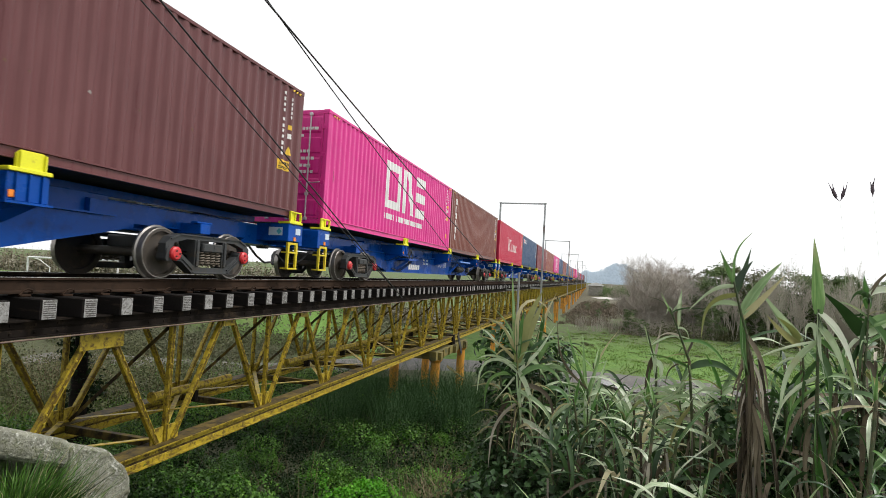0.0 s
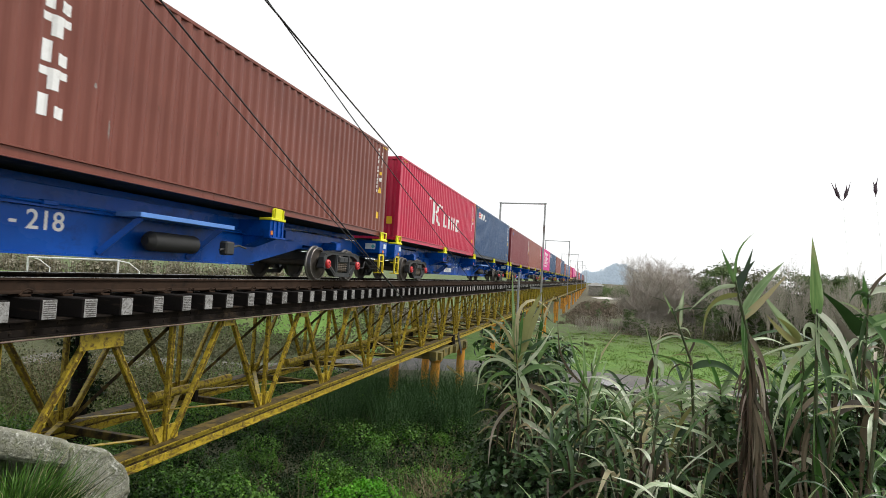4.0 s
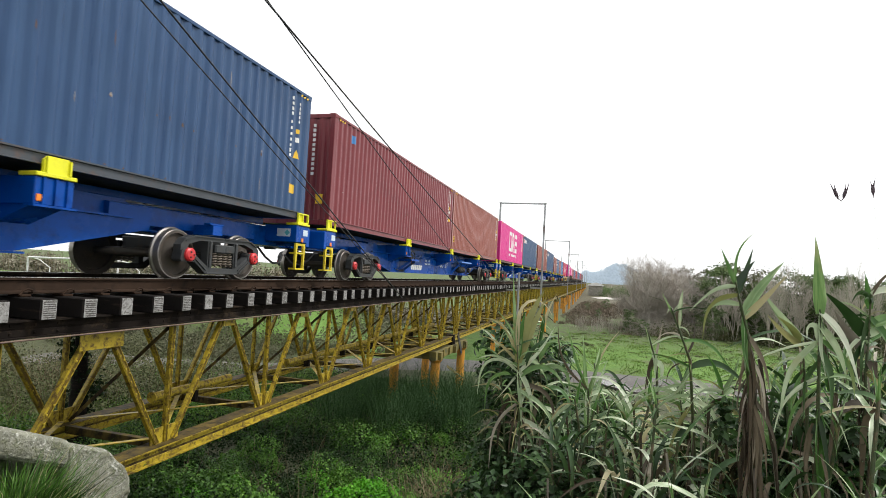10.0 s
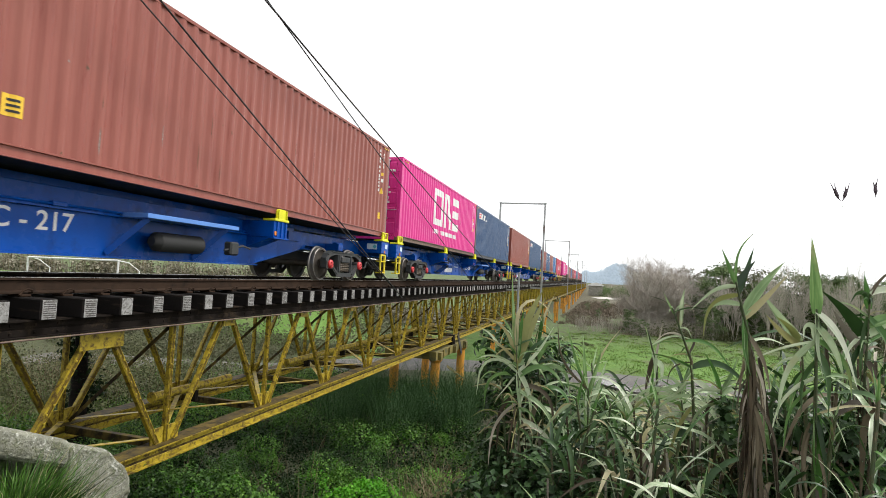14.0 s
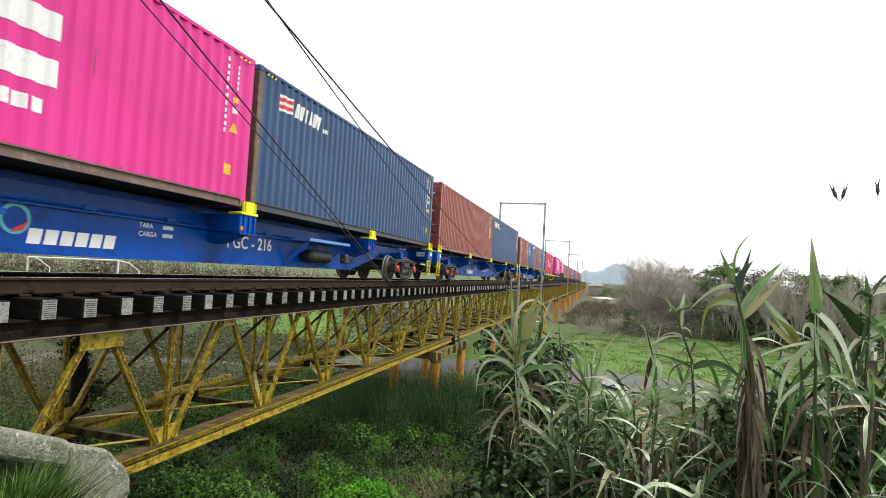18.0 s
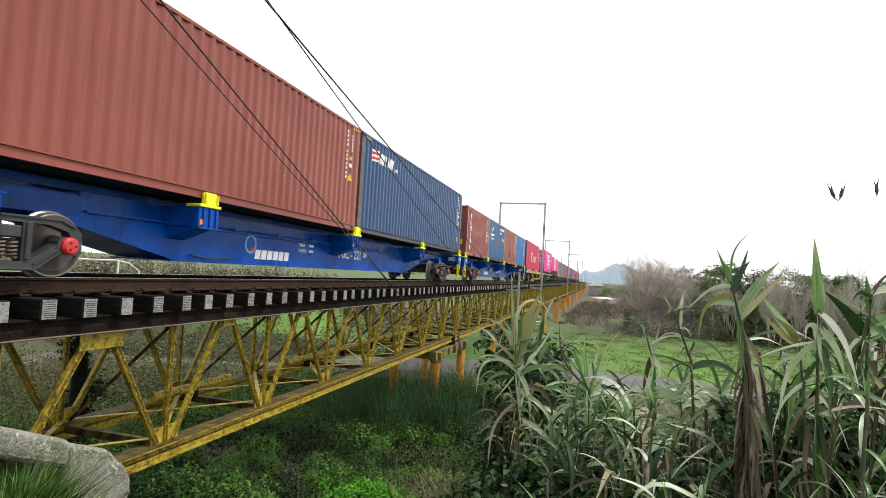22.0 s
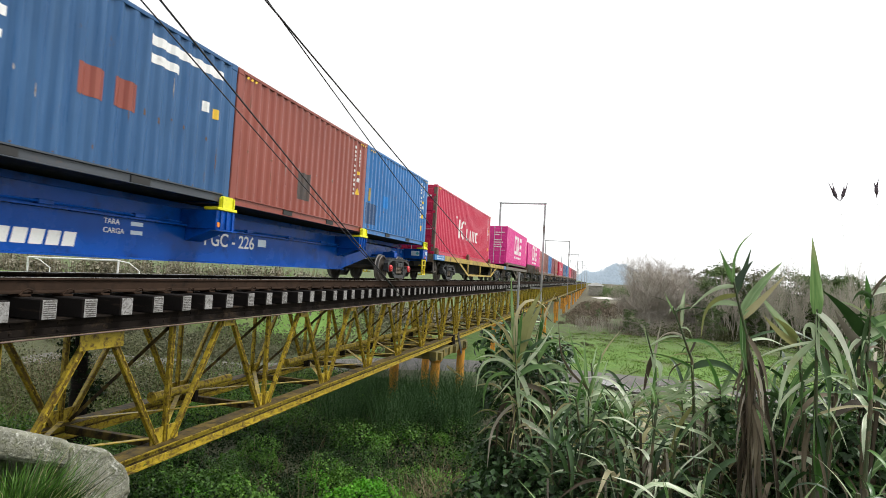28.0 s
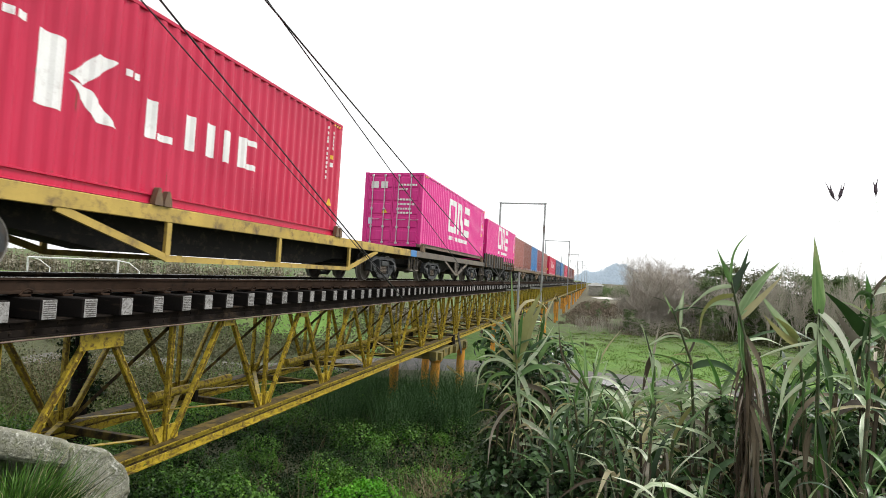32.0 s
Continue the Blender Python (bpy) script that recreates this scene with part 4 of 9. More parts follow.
        if mark == "block":
            part("door_mark", Geo().box(-0.93, -0.62, -0.002, 0.004, h - 0.62, h - 0.36).box(-0.52, -0.24, -0.002, 0.004, h - 0.62, h - 0.36), M_WHITE, th, "white door mark")
            part("warning_label", Geo().prism_y([(-0.44, h - 1.60), (-0.20, h - 1.60), (-0.32, h - 1.40)], -0.002, 0.004), M_YLABEL, th, "amber triangle label")
            part("paper_label", Geo().box(-0.98, -0.82, -0.002, 0.004, h - 2.05, h - 1.80), M_LABEL_LT, th)
    else:
        part("front_wall", shared(("front_wall", *key), lambda: corrugated_end(0.03, -1, h)), P, th)
        g = Geo()
        for k in range(11):
            g.box(0.62, 0.70, -0.0085, -0.0045, h - 0.36 - k * 0.125, h - 0.28 - k * 0.125)
        part("end_code", g, M_WHITE, th, "white column of code bars", kind="stuff")
        part("end_label", Geo().box(0.80, 1.0, -0.0085, -0.0045, 0.55, 0.80), M_YLABEL, th, "amber label")
    if size == 20:
        for y in (1.85, 3.85):
            for s in (1, -1):
                part("fork_pocket", Geo().box(s * CW - 0.030, s * CW - 0.012, y, y + 0.36, 0.031, 0.134), M_BLACK, th, "dark fork pocket")
    if codes:
        rs = random.Random(seed + 9)
        rects = []
        z = h - 0.22
        for k in range(11):
            if k in (4,):
                z -= 0.06
            rects.append((L - 0.78, L - 0.78 + rs.uniform(0.035, 0.05), z - rs.uniform(0.06, 0.085), z))
            z -= rs.uniform(0.10, 0.14)
        bars(th, "side_code", rects, M_WHITE, "white column of code bars")
        bars(th, "side_code", [(L - 0.49, L - 0.455, h - 0.36 - k * 0.10, h - 0.29 - k * 0.10) for k in range(5)], M_WHITE)
        bars(th, "label", [(L - 0.54, L - 0.44, h - 1.00, h - 0.90)], M_YLABEL, "amber label")
        bars(th, "label", [(L - 0.54, L - 0.44, h - 1.20, h - 1.09)], M_WHITE)
        zt = h - 2.18 if paint == "red" else h - 1.56
        shape(th, "warning_label", [[(L - 0.60, zt), (L - 0.40, zt), (L - 0.50, zt + 0.19)]], M_YLABEL, "amber triangle label")
        if (seed % 2 and paint != "maroon") or paint == "pink":
            bars(th, "label", [(L - 0.72, L - 0.50, 0.54, 0.74)], M_YLABEL, "amber label")
        hz = Geo()
        for k in range(3):
            for a in (0.24 + k * 0.13, L - 0.50 + k * 0.13):
                hz.prism_x([(a, h - 0.14), (a + 0.06, h - 0.14), (a + 0.10, h - 0.09), (a + 0.04, h - 0.09)], CW + 0.004, CW + 0.007)
        part("height_mark", hz, M_YLABEL, th, "amber hatched height marks")
    if mark:
        big_mark(th, mark, h)
    worn = {"navy": 26, "steelblue": 20, "azure": 26, "maroon": 16, "brown": 16, "rust": 22, "tan": 22, "wine": 14, "red": 9, "pink": 5}.get(paint, 6)
    if codes or paint == "steelblue":
        wear_marks(th, L, h, worn, seed, paint)
    return th


# ---- wagons ----
R = 0.42
MOVING = []      # things that ride with the train: (object, place along the track at the start, height)
WHEELS = []      # wheelsets: (object, place on their wagon)


def wheelset_parts(wagon, y, spin=True):
    ax = part("wheelset", shared(("wheelset",), lambda: Geo().tube([(-1.12, 0, 0), (1.12, 0, 0)], 0.075, 14), True), M_WHEEL, wagon)
    ax.matrix_basis = pose(0, y, R)
    for s in (1, -1):
        x = 0.86 * s
        part("wheel", shared(("wheel", s), lambda: Geo().lathe_x([(x + s * a, r) for a, r in ((-0.075, 0.455), (-0.045, 0.455), (-0.030, 0.428), (0.065, 0.414), (0.070, 0.355), (0.035, 0.345), (0.010, 0.22), (0.045, 0.14), (0.075, 0.135), (0.075, 0.05), (-0.085, 0.05), (-0.085, 0.14), (-0.035, 0.22), (-0.030, 0.345), (-0.070, 0.36))], 40), True), M_WHEEL, ax)
        part_tread = Geo().lathe_x([(x + s * a, r) for a, r in ((-0.0755, 0.4565), (-0.044, 0.4565), (-0.029, 0.4295), (0.066, 0.4155), (0.0712, 0.410), (0.0714, 0.398), (0.0705, 0.394), (-0.030, 0.40))], 40)
        part("tyre", shared(("tyre", s), lambda: part_tread, True), M_TREAD, ax, "polished wheel tread")
    if spin:
        WHEELS.append((ax, y))
    return ax


def outline_round(pts, cut):
    """Cuts the corners of an outline."""
    out = []
    n = len(pts)
    for i in range(n):
        p, a, b = Vector(pts[i]), Vector(pts[i - 1]), Vector(pts[(i + 1) % n])
        out += [tuple(p + (a - p).normalized() * min(cut, (a - p).length * 0.4)), tuple(p + (b - p).normalized() * min(cut, (b - p).length * 0.4))]
    return out


def side_frame(s):
    """A cast bogie side frame: arched top, two windows, a spring nest in the middle."""
    g = Geo()
    x0, x1 = (1.02, 1.17) if s > 0 else (-1.17, -1.02)
    # top chord
    top = [(-1.08, 0.38), (-1.09, 0.58), (-0.98, 0.70), (-0.78, 0.76), (0.78, 0.76), (0.98, 0.70), (1.09, 0.58), (1.08, 0.38), (0.99, 0.40), (0.90, 0.60), (0.62, 0.675), (-0.62, 0.675), (-0.90, 0.60), (-0.99, 0.40)]
    g.prism_x(top, x0, x1)
    bot = [(-0.99, 0.45), (-0.84, 0.50), (-0.38, 0.205), (0.38, 0.205), (0.84, 0.50), (0.99, 0.45), (0.45, 0.095), (-0.45, 0.095)]
    g.prism_x(bot, x0 + s * 0.0, x1)
    for a in (-1, 1):
        g.prism_x([(a * 0.42, 0.20), (a * 0.30, 0.20), (a * 0.30, 0.68), (a * 0.42, 0.68)], x0, x1)
        g.prism_x(outline_round([(a * 1.10, 0.30), (a * 0.72, 0.30), (a * 0.76, 0.52), (a * 1.06, 0.54)], 0.04), x0 - 0.02 * s, x1 + 0.015 * s)
    for a in (-1, 1):
        g.box(min(x1, x1 + 0.03 * s), max(x1, x1 + 0.03 * s), a * 0.36 - 0.03, a * 0.36 + 0.03, 0.22, 0.68, 0.01)
        # raised rims along the casting's edges
        for p, q in (((0.99, 0.66), (0.80, 0.735)), ((0.80, 0.745), (0.02, 0.745)), ((0.90, 0.475), (0.45, 0.17)), ((0.93, 0.44), (0.47, 0.115))):
            g.bar((x1 + 0.008 * s, a * p[0], p[1]), (x1 + 0.008 * s, a * q[0], q[1]), 0.022, 0.026, (1, 0, 0))
    g.box(min(x1, x1 + 0.018 * s), max(x1, x1 + 0.018 * s), -0.44, 0.44, 0.10, 0.125, 0.004)
    return g


def coil(x, y, z0, z1, r, wire, turns):
    g = Geo()
    n = turns * 10
    g.tube([(x + r * math.cos(2 * math.pi * k / 10), y + r * math.sin(2 * math.pi * k / 10), z0 + (z1 - z0) * k / n) for k in range(n + 1)], wire, 5)
    return g


def bogie_parts(wagon, y, red=True, spin=True, wb=0.90):
    for a in (-wb, wb):
        wheelset_parts(wagon, y + a, spin)
    for s in (1, -1):
        f = part("side_frame", shared(("side_frame", s), lambda: side_frame(s)), M_CAST, wagon)
        f.matrix_basis = pose(0, y, 0)
        for a in (-0.21, -0.07, 0.07, 0.21):
            part("spring", shared(("spring", s, a), lambda: coil(s * 1.12, a, 0.24, 0.47, 0.055, 0.016, 5), True), M_SPRING, f)
        part("bolster_end", shared(("bolster_end", s), lambda: Geo().box(min(s * 0.95, s * 1.21), max(s * 0.95, s * 1.21), -0.26, 0.26, 0.48, 0.63, 0.015).box(min(s * 1.19, s * 1.215), max(s * 1.19, s * 1.215), -0.24, -0.02, 0.50, 0.61).box(min(s * 1.19, s * 1.215), max(s * 1.19, s * 1.215), 0.02, 0.24, 0.50, 0.61)), M_CAST, f)
        for a in (-wb, wb):
            part("bearing_cap", shared(("bearing_cap", s, a), lambda: Geo().lathe_x([(s * 1.10, 0.12), (s * 1.22, 0.115), (s * 1.245, 0.09), (s * 1.25, 0.001), (s * 1.10, 0.001)], 18, a, R), True), M_RED if red else M_CAST, f, "red bearing cap" if red else "")
            for k in range(3 if red and s > 0 else 0):
                by, bz = a + 0.05 * math.cos(2 * math.pi * k / 3), R + 0.05 * math.sin(2 * math.pi * k / 3)
                part("cap_bolt", shared(("cap_bolt", s, a, k), lambda: Geo().box(min(s * 1.245, s * 1.262), max(s * 1.245, s * 1.262), by - 0.014, by + 0.014, bz - 0.014, bz + 0.014, 0.004)), M_BLACK, f)
    part("bolster", shared(("bolster",), lambda: Geo().box(-0.95, 0.95, -0.22, 0.22, 0.46, 0.72, 0.02)), M_CAST, wagon).matrix_basis = pose(0, y, 0)
    for a in (-0.42, 0.42):
        b = part("brake_beam", shared(("brake_beam",), lambda: Geo().tube([(-0.9, 0, 0.38), (0.9, 0, 0.38)], 0.045, 8)), M_CAST, wagon)
        b.matrix_basis = pose(0, y + a, 0)


def letters(body, size, mat, parent, y, z, x, name="lettering", label=""):
    cu = bpy.data.curves.new(name, "FONT")
    cu.body, cu.size, cu.extrude, cu.offset = body, size, 0.0015, size * 0.012
    tmp = bpy.data.objects.new(name, cu)
    scene.collection.objects.link(tmp)
    me = bpy.data.meshes.new_from_object(tmp.evaluated_get(bpy.context.evaluated_depsgraph_get()))
    bpy.data.objects.remove(tmp)
    ob = part(name, me, mat, parent, label)
    ob.matrix_basis = pose(x, y, z, 90, 0, 90)
    return ob


WL = 24.6


def outrigger(y, s, end):
    g = Geo()
    a, b = sorted((s * 0.45, s * 1.27))
    g.box(a, b, y - 0.26, y + 0.26, 0.90 if not end else 0.86, 1.245, 0.012)
    if not end:
        g.prism_y([(s * 0.45, 0.90), (s * 1.20, 0.90), (s * 0.45, 0.62)], y - 0.22, y + 0.22)
        for k in (-0.16, 0.0, 0.16):
            g.box(min(s * 1.26, s * 1.30), max(s * 1.26, s * 1.30), y + k - 0.012, y + k + 0.012, 0.90, 1.235)
        g.box(min(s * 1.15, s * 1.31), max(s * 1.15, s * 1.31), y - 0.29, y + 0.29, 0.875, 0.902)
    return g


def twist_seat(y, s, end):
    """A yellow container seat with a lug on the outside."""
    g = Geo()
    a, b = sorted((s * 1.00, s * 1.30))
    g.box(a, b, y - 0.27, y + 0.27, 1.247, 1.30, 0.008)
    c, d = sorted((s * 1.232, s * 1.275))
    if end:
        for z in (1.30, 1.50):
            g.box(c, d, y - 0.22, y + 0.24, z, z + 0.03, 0.006)
        for k in (-0.22, -0.02, 0.215):
            g.box(c, d, y + k, y + k + 0.03, 1.33, 1.50)
        g.box(c - 0.002, c + 0.012, y - 0.20, y - 0.01, 1.33, 1.50)
    else:
        g.prism_x([(y - 0.17, 1.30), (y + 0.20, 1.30), (y + 0.20, 1.46), (y + 0.15, 1.51), (y - 0.12, 1.51), (y - 0.17, 1.46)], c, d)
        g.box(d, d + 0.03, y - 0.15, y - 0.13, 1.30, 1.49)
        g.box(d, d + 0.03, y + 0.16, y + 0.18, 1.30, 1.49)
    return g


def blue_wagon(number, tank):
    """A blue eighty-foot container flat: spine girder, outriggers, seats, steps, bogies and brake gear."""
    th = thing("container_wagon", "glossy blue steel container flat wagon with yellow seats and steps", "freight wagon", "wagons of the train")
    # spine girder with sloping ends
    girder = shared(("spine_girder",), lambda: Geo().prism_x([(3.9, 0.80), (4.5, 0.66), (6.1, 0.32), (WL - 6.1, 0.32), (WL - 4.5, 0.66), (WL - 3.9, 0.80), (WL - 3.9, 0.93), (3.9, 0.93)], -0.60, 0.60))
    part("spine_girder", girder, M_BLUE, th)
    part("girder_flange", shared(("girder_flange",), lambda: Geo().box(-0.66, 0.66, 6.0, WL - 6.0, 0.29, 0.318).box(-0.67, 0.67, 4.3, WL - 4.3, 0.933, 0.962)), M_BLUE, th)
    part("upper_sill", shared(("upper_sill",), lambda: Geo().box(-0.50, 0.50, 4.31, WL - 4.31, 0.965, 1.255, 0.012).box(-0.34, 0.34, 0.3, WL - 0.3, 1.2555, 1.375)), M_BLUE, th)
    for a, b in ((-0.42, 4.3), (WL - 4.3, WL + 0.42)):
        part("end_sill", shared(("end_sill_w", a), lambda: Geo().box(-0.48, 0.48, a, b, 0.76, 1.20, 0.01)), M_BLUE, th)
    for e, y in ((0, -0.45), (1, WL + 0.45)):
        part("headstock", shared(("headstock", e), lambda: Geo().box(-1.27, 1.27, y - 0.07 + (0.30 if e == 0 else -0.30), y + 0.07 + (0.30 if e == 0 else -0.30), 0.78, 1.22, 0.01)), M_BLUE, th)
        d = -1 if e == 0 else 1
        cp = part("coupler", shared(("coupler", e), lambda: Geo().box(-0.10, 0.10, min(y, y + d * 0.10), max(y, y + d * 0.10), 0.74, 0.98, 0.02).box(-0.16, 0.16, min(y + d * 0.10, y + d * 0.20), max(y + d * 0.10, y + d * 0.20), 0.70, 1.02, 0.03)), M_CAST, th)
        part("brake_hose", shared(("brake_hose", e), lambda: Geo().tube([(0.52, y - d * 1.5, 0.74), (0.52, y - d * 1.15, 0.70), (0.52, y - d * 0.85, 0.50), (0.50, y - d * 0.5, 0.36), (0.45, y - d * 0.15, 0.38), (0.38, y + d * 0.10, 0.58)], 0.024, 8), True), M_BLACK, cp)
    # cover plate of the outer brace over the bogies
    for y in (2.72, WL - 2.72):
        part("bolster_box", shared(("bolster_box", y), lambda: Geo().box(-1.02, 1.02, y - 0.13, y + 0.13, 0.80, 0.985, 0.01).box(0.86, 1.0, y - 0.2, y + 0.2, 0.986, 1.02, 0.008)), M_BLUE, th)
        for s in (1, -1):
            part("side_bearer", shared(("side_bearer", y, s), lambda: Geo().prism_y([(s * 0.48, 0.80), (s * 0.60, 0.86), (s * 0.60, 1.16), (s * 0.48, 1.18)], y - 2.0, y + 1.75)), M_BLUE, th)
    for y, end in ((0.12, True), (6.15, False), (12.30, False), (18.45, False), (WL - 0.12, True)):
        for s in (1, -1):
            arm = part("outrigger", shared(("outrigger", y, s), lambda: outrigger(y, s, end)), M_BLUE, th)
            part("container_seat", shared(("container_seat", y, s), lambda: twist_seat(y, s, end)), M_SAFETY, arm, "bright yellow container seat")
            part("reflector", shared(("reflector", y, s), lambda: Geo().box(min(s * 1.271, s * 1.285), max(s * 1.271, s * 1.285), y - 0.24, y - 0.14, 0.94, 1.03, 0.01) if not end else Geo().box(min(s * 1.271, s * 1.285), max(s * 1.271, s * 1.285), y - 0.05, y + 0.05, 0.87, 0.96, 0.01)), M_ORANGE, arm, "orange reflector")
            if end:
                g = Geo()
                x0, x1 = sorted((s * 1.20, s * 1.25))
                for k in (-0.19, 0.15):
                    g.prism_x([(y + k, 0.24), (y + k + 0.04, 0.24), (y + k + 0.06, 0.84), (y + k - 0.02, 0.84)], x0, x1)
                for z in (0.24, 0.60):
                    g.box(min(s * 1.08, s * 1.26), max(s * 1.08, s * 1.26), y - 0.20, y + 0.20, z, z + 0.035)
                g.prism_x([(y - 0.19, 0.84), (y + 0.19, 0.84), (y + 0.19, 0.70), (y + 0.10, 0.79), (y - 0.10, 0.79), (y - 0.19, 0.70)], x0, x1)
                part("step", shared(("step", y, s), lambda: g), M_STEP, arm, "yellow step ladder")
                f = -1 if y < 5 else 1
                part("placard", shared(("placard", y, s), lambda: Geo().box(min(s * 1.271, s * 1.276), max(s * 1.271, s * 1.276), y + 0.03, y + 0.23, 1.02, 1.16)), M_LABEL_LT, arm, "pale data placard")
                part("end_placard", shared(("end_placard", y, s), lambda: Geo().box(min(s * 0.78, s * 1.12), max(s * 0.78, s * 1.12), y - 0.268, y - 0.2605, 0.98, 1.16)), M_LABEL_LT, arm, "pale data placard")
                part("hazard_mark", shared(("hazard_mark", y, s), lambda: Geo().prism_y([(s * 1.04, 1.00), (s * 1.11, 1.07), (s * 1.04, 1.14), (s * 0.97, 1.07)], y - 0.272, y - 0.2685)), M_RUSTLOCK if y < 5 else M_LOGO_TEAL, arm)
    for y in (2.72, WL - 2.72):
        bogie_parts(th, y)
    # brake pipe and lever shaft along the girder
    for k, (y0, y1) in enumerate(((6.6, 11.9), (12.7, 18.1))):
        pipe_run = part("brake_pipe", shared(("brake_pipe", k), lambda: Geo().tube([(0.66, y0, 0.99), (0.67, (y0 + y1) / 2, 1.0), (0.66, y1, 0.99)], 0.018, 8), True), M_BLUE, th)
        for j in range(3):
            yc = y0 + (y1 - y0) * (0.2 + 0.3 * j)
            part("pipe_clamp", shared(("pipe_clamp", k, j), lambda: Geo().box(0.61, 0.70, yc, yc + 0.22, 0.964, 1.03, 0.008)), M_BLUE, pipe_run)
    part("air_line", shared(("air_line",), lambda: Geo().tube([(0.66, 6.5, 0.42), (0.70, 7.0, 0.36), (0.68, 7.6, 0.40)], 0.02, 6), True), M_BLACK, th)
    if tank:
        w = part("hand_brake", Geo().ring_x(7.45, 0.88, 0.235, 0.265, 1.00, 1.03), M_BLACK, th, "black hand brake wheel")
        g = Geo()
        for k in range(5):
            a = 2 * math.pi * k / 5
            g.bar((1.01, 7.45, 0.88), (1.01, 7.45 + 0.24 * math.cos(a), 0.88 + 0.24 * math.sin(a)), 0.02, 0.02)
        part("wheel_spoke", g, M_BLACK, w)
        part("gear_box", Geo().box(0.62, 0.98, 7.25, 7.60, 0.72, 1.02, 0.03), M_BLACK, th)
        for y0, y1, zs in ((6.95, 7.85, 0.74), (14.95, 17.2, 0.94)):
            sh = part("bracket_shelf", Geo().box(0.62, 1.15, y0, y1, zs, zs + 0.075, 0.006), M_BLUE_LT if y0 > 9 else M_BLUE, th, "light blue shelf bracket")
            for y in (y0 + 0.12, y1 - 0.25):
                part("bracket_strut", Geo().bar((1.05, y, zs), (0.62, y - 0.75 * (zs - 0.5), 0.36), 0.05, 0.09), M_BLUE, sh)
        part("air_tank", Geo().tube([(0.82, 15.4, 0.60), (0.82, 15.5, 0.60), (0.82, 16.5, 0.60), (0.82, 16.6, 0.60)], [0.08, 0.16, 0.16, 0.08], 16), M_BLACK, th, "black air tank", smooth=True)
        part("valve", Geo().box(0.90, 1.08, 17.1, 17.35, 0.46, 0.72, 0.03).tube([(1.0, 17.0, 0.55), (1.05, 17.5, 0.66), (1.0, 17.8, 0.62)], 0.02, 6), M_CAST, th)
    # owner's mark as plain shapes, data and wagon number
    X = 0.604
    owner = part("owner_mark", Geo().ring_x(8.36, 0.74, 0.155, 0.205, X, X + 0.003, 28), M_LOGO_TEAL, th, "teal ring mark")
    part("owner_swoosh", Geo().prism_x([(8.31, 0.56), (8.47, 0.60), (8.54, 0.74), (8.47, 0.68), (8.37, 0.63)], X + 0.004, X + 0.007), M_LOGO_RED, owner, "red crescent")
    for k in range(6):
        a = 8.52 + k * 0.235
        part("owner_block", shared(("owner_block", k), lambda: Geo().prism_x([(a, 0.43), (a + 0.19, 0.43), (a + 0.225, 0.635), (a + 0.035, 0.635)], X, X + 0.003)), M_WHITE, th, "white slanted block")
    letters("TARA", 0.115, M_WHITE, th, 10.35, 0.82, X)
    letters("CARGA", 0.115, M_WHITE, th, 10.35, 0.68, X)
    for z in (0.825, 0.685):
        part("data_bar", shared(("data_bar", z), lambda: Geo().box(X, X + 0.003, 10.86, 11.10, z, z + 0.065)), M_LABEL_LT, th)
    letters("PGC - " + number, 0.37, M_WHITE, th, 12.58, 0.63, X, label="white wagon number")
    if number in ("221", "226"):
        part("plate", Geo().box(X, X + 0.003, 14.32, 14.62, 0.70, 0.86), M_LABEL_LT, th, "pale data plate")
    g = Geo()
    for k in range(7):
        g.box(0.484, 0.487, 23.0 + k * 0.085, 23.06 + k * 0.085, 0.98, 1.06)
    part("end_mark", g, M_LABEL_LT, th)
    return th


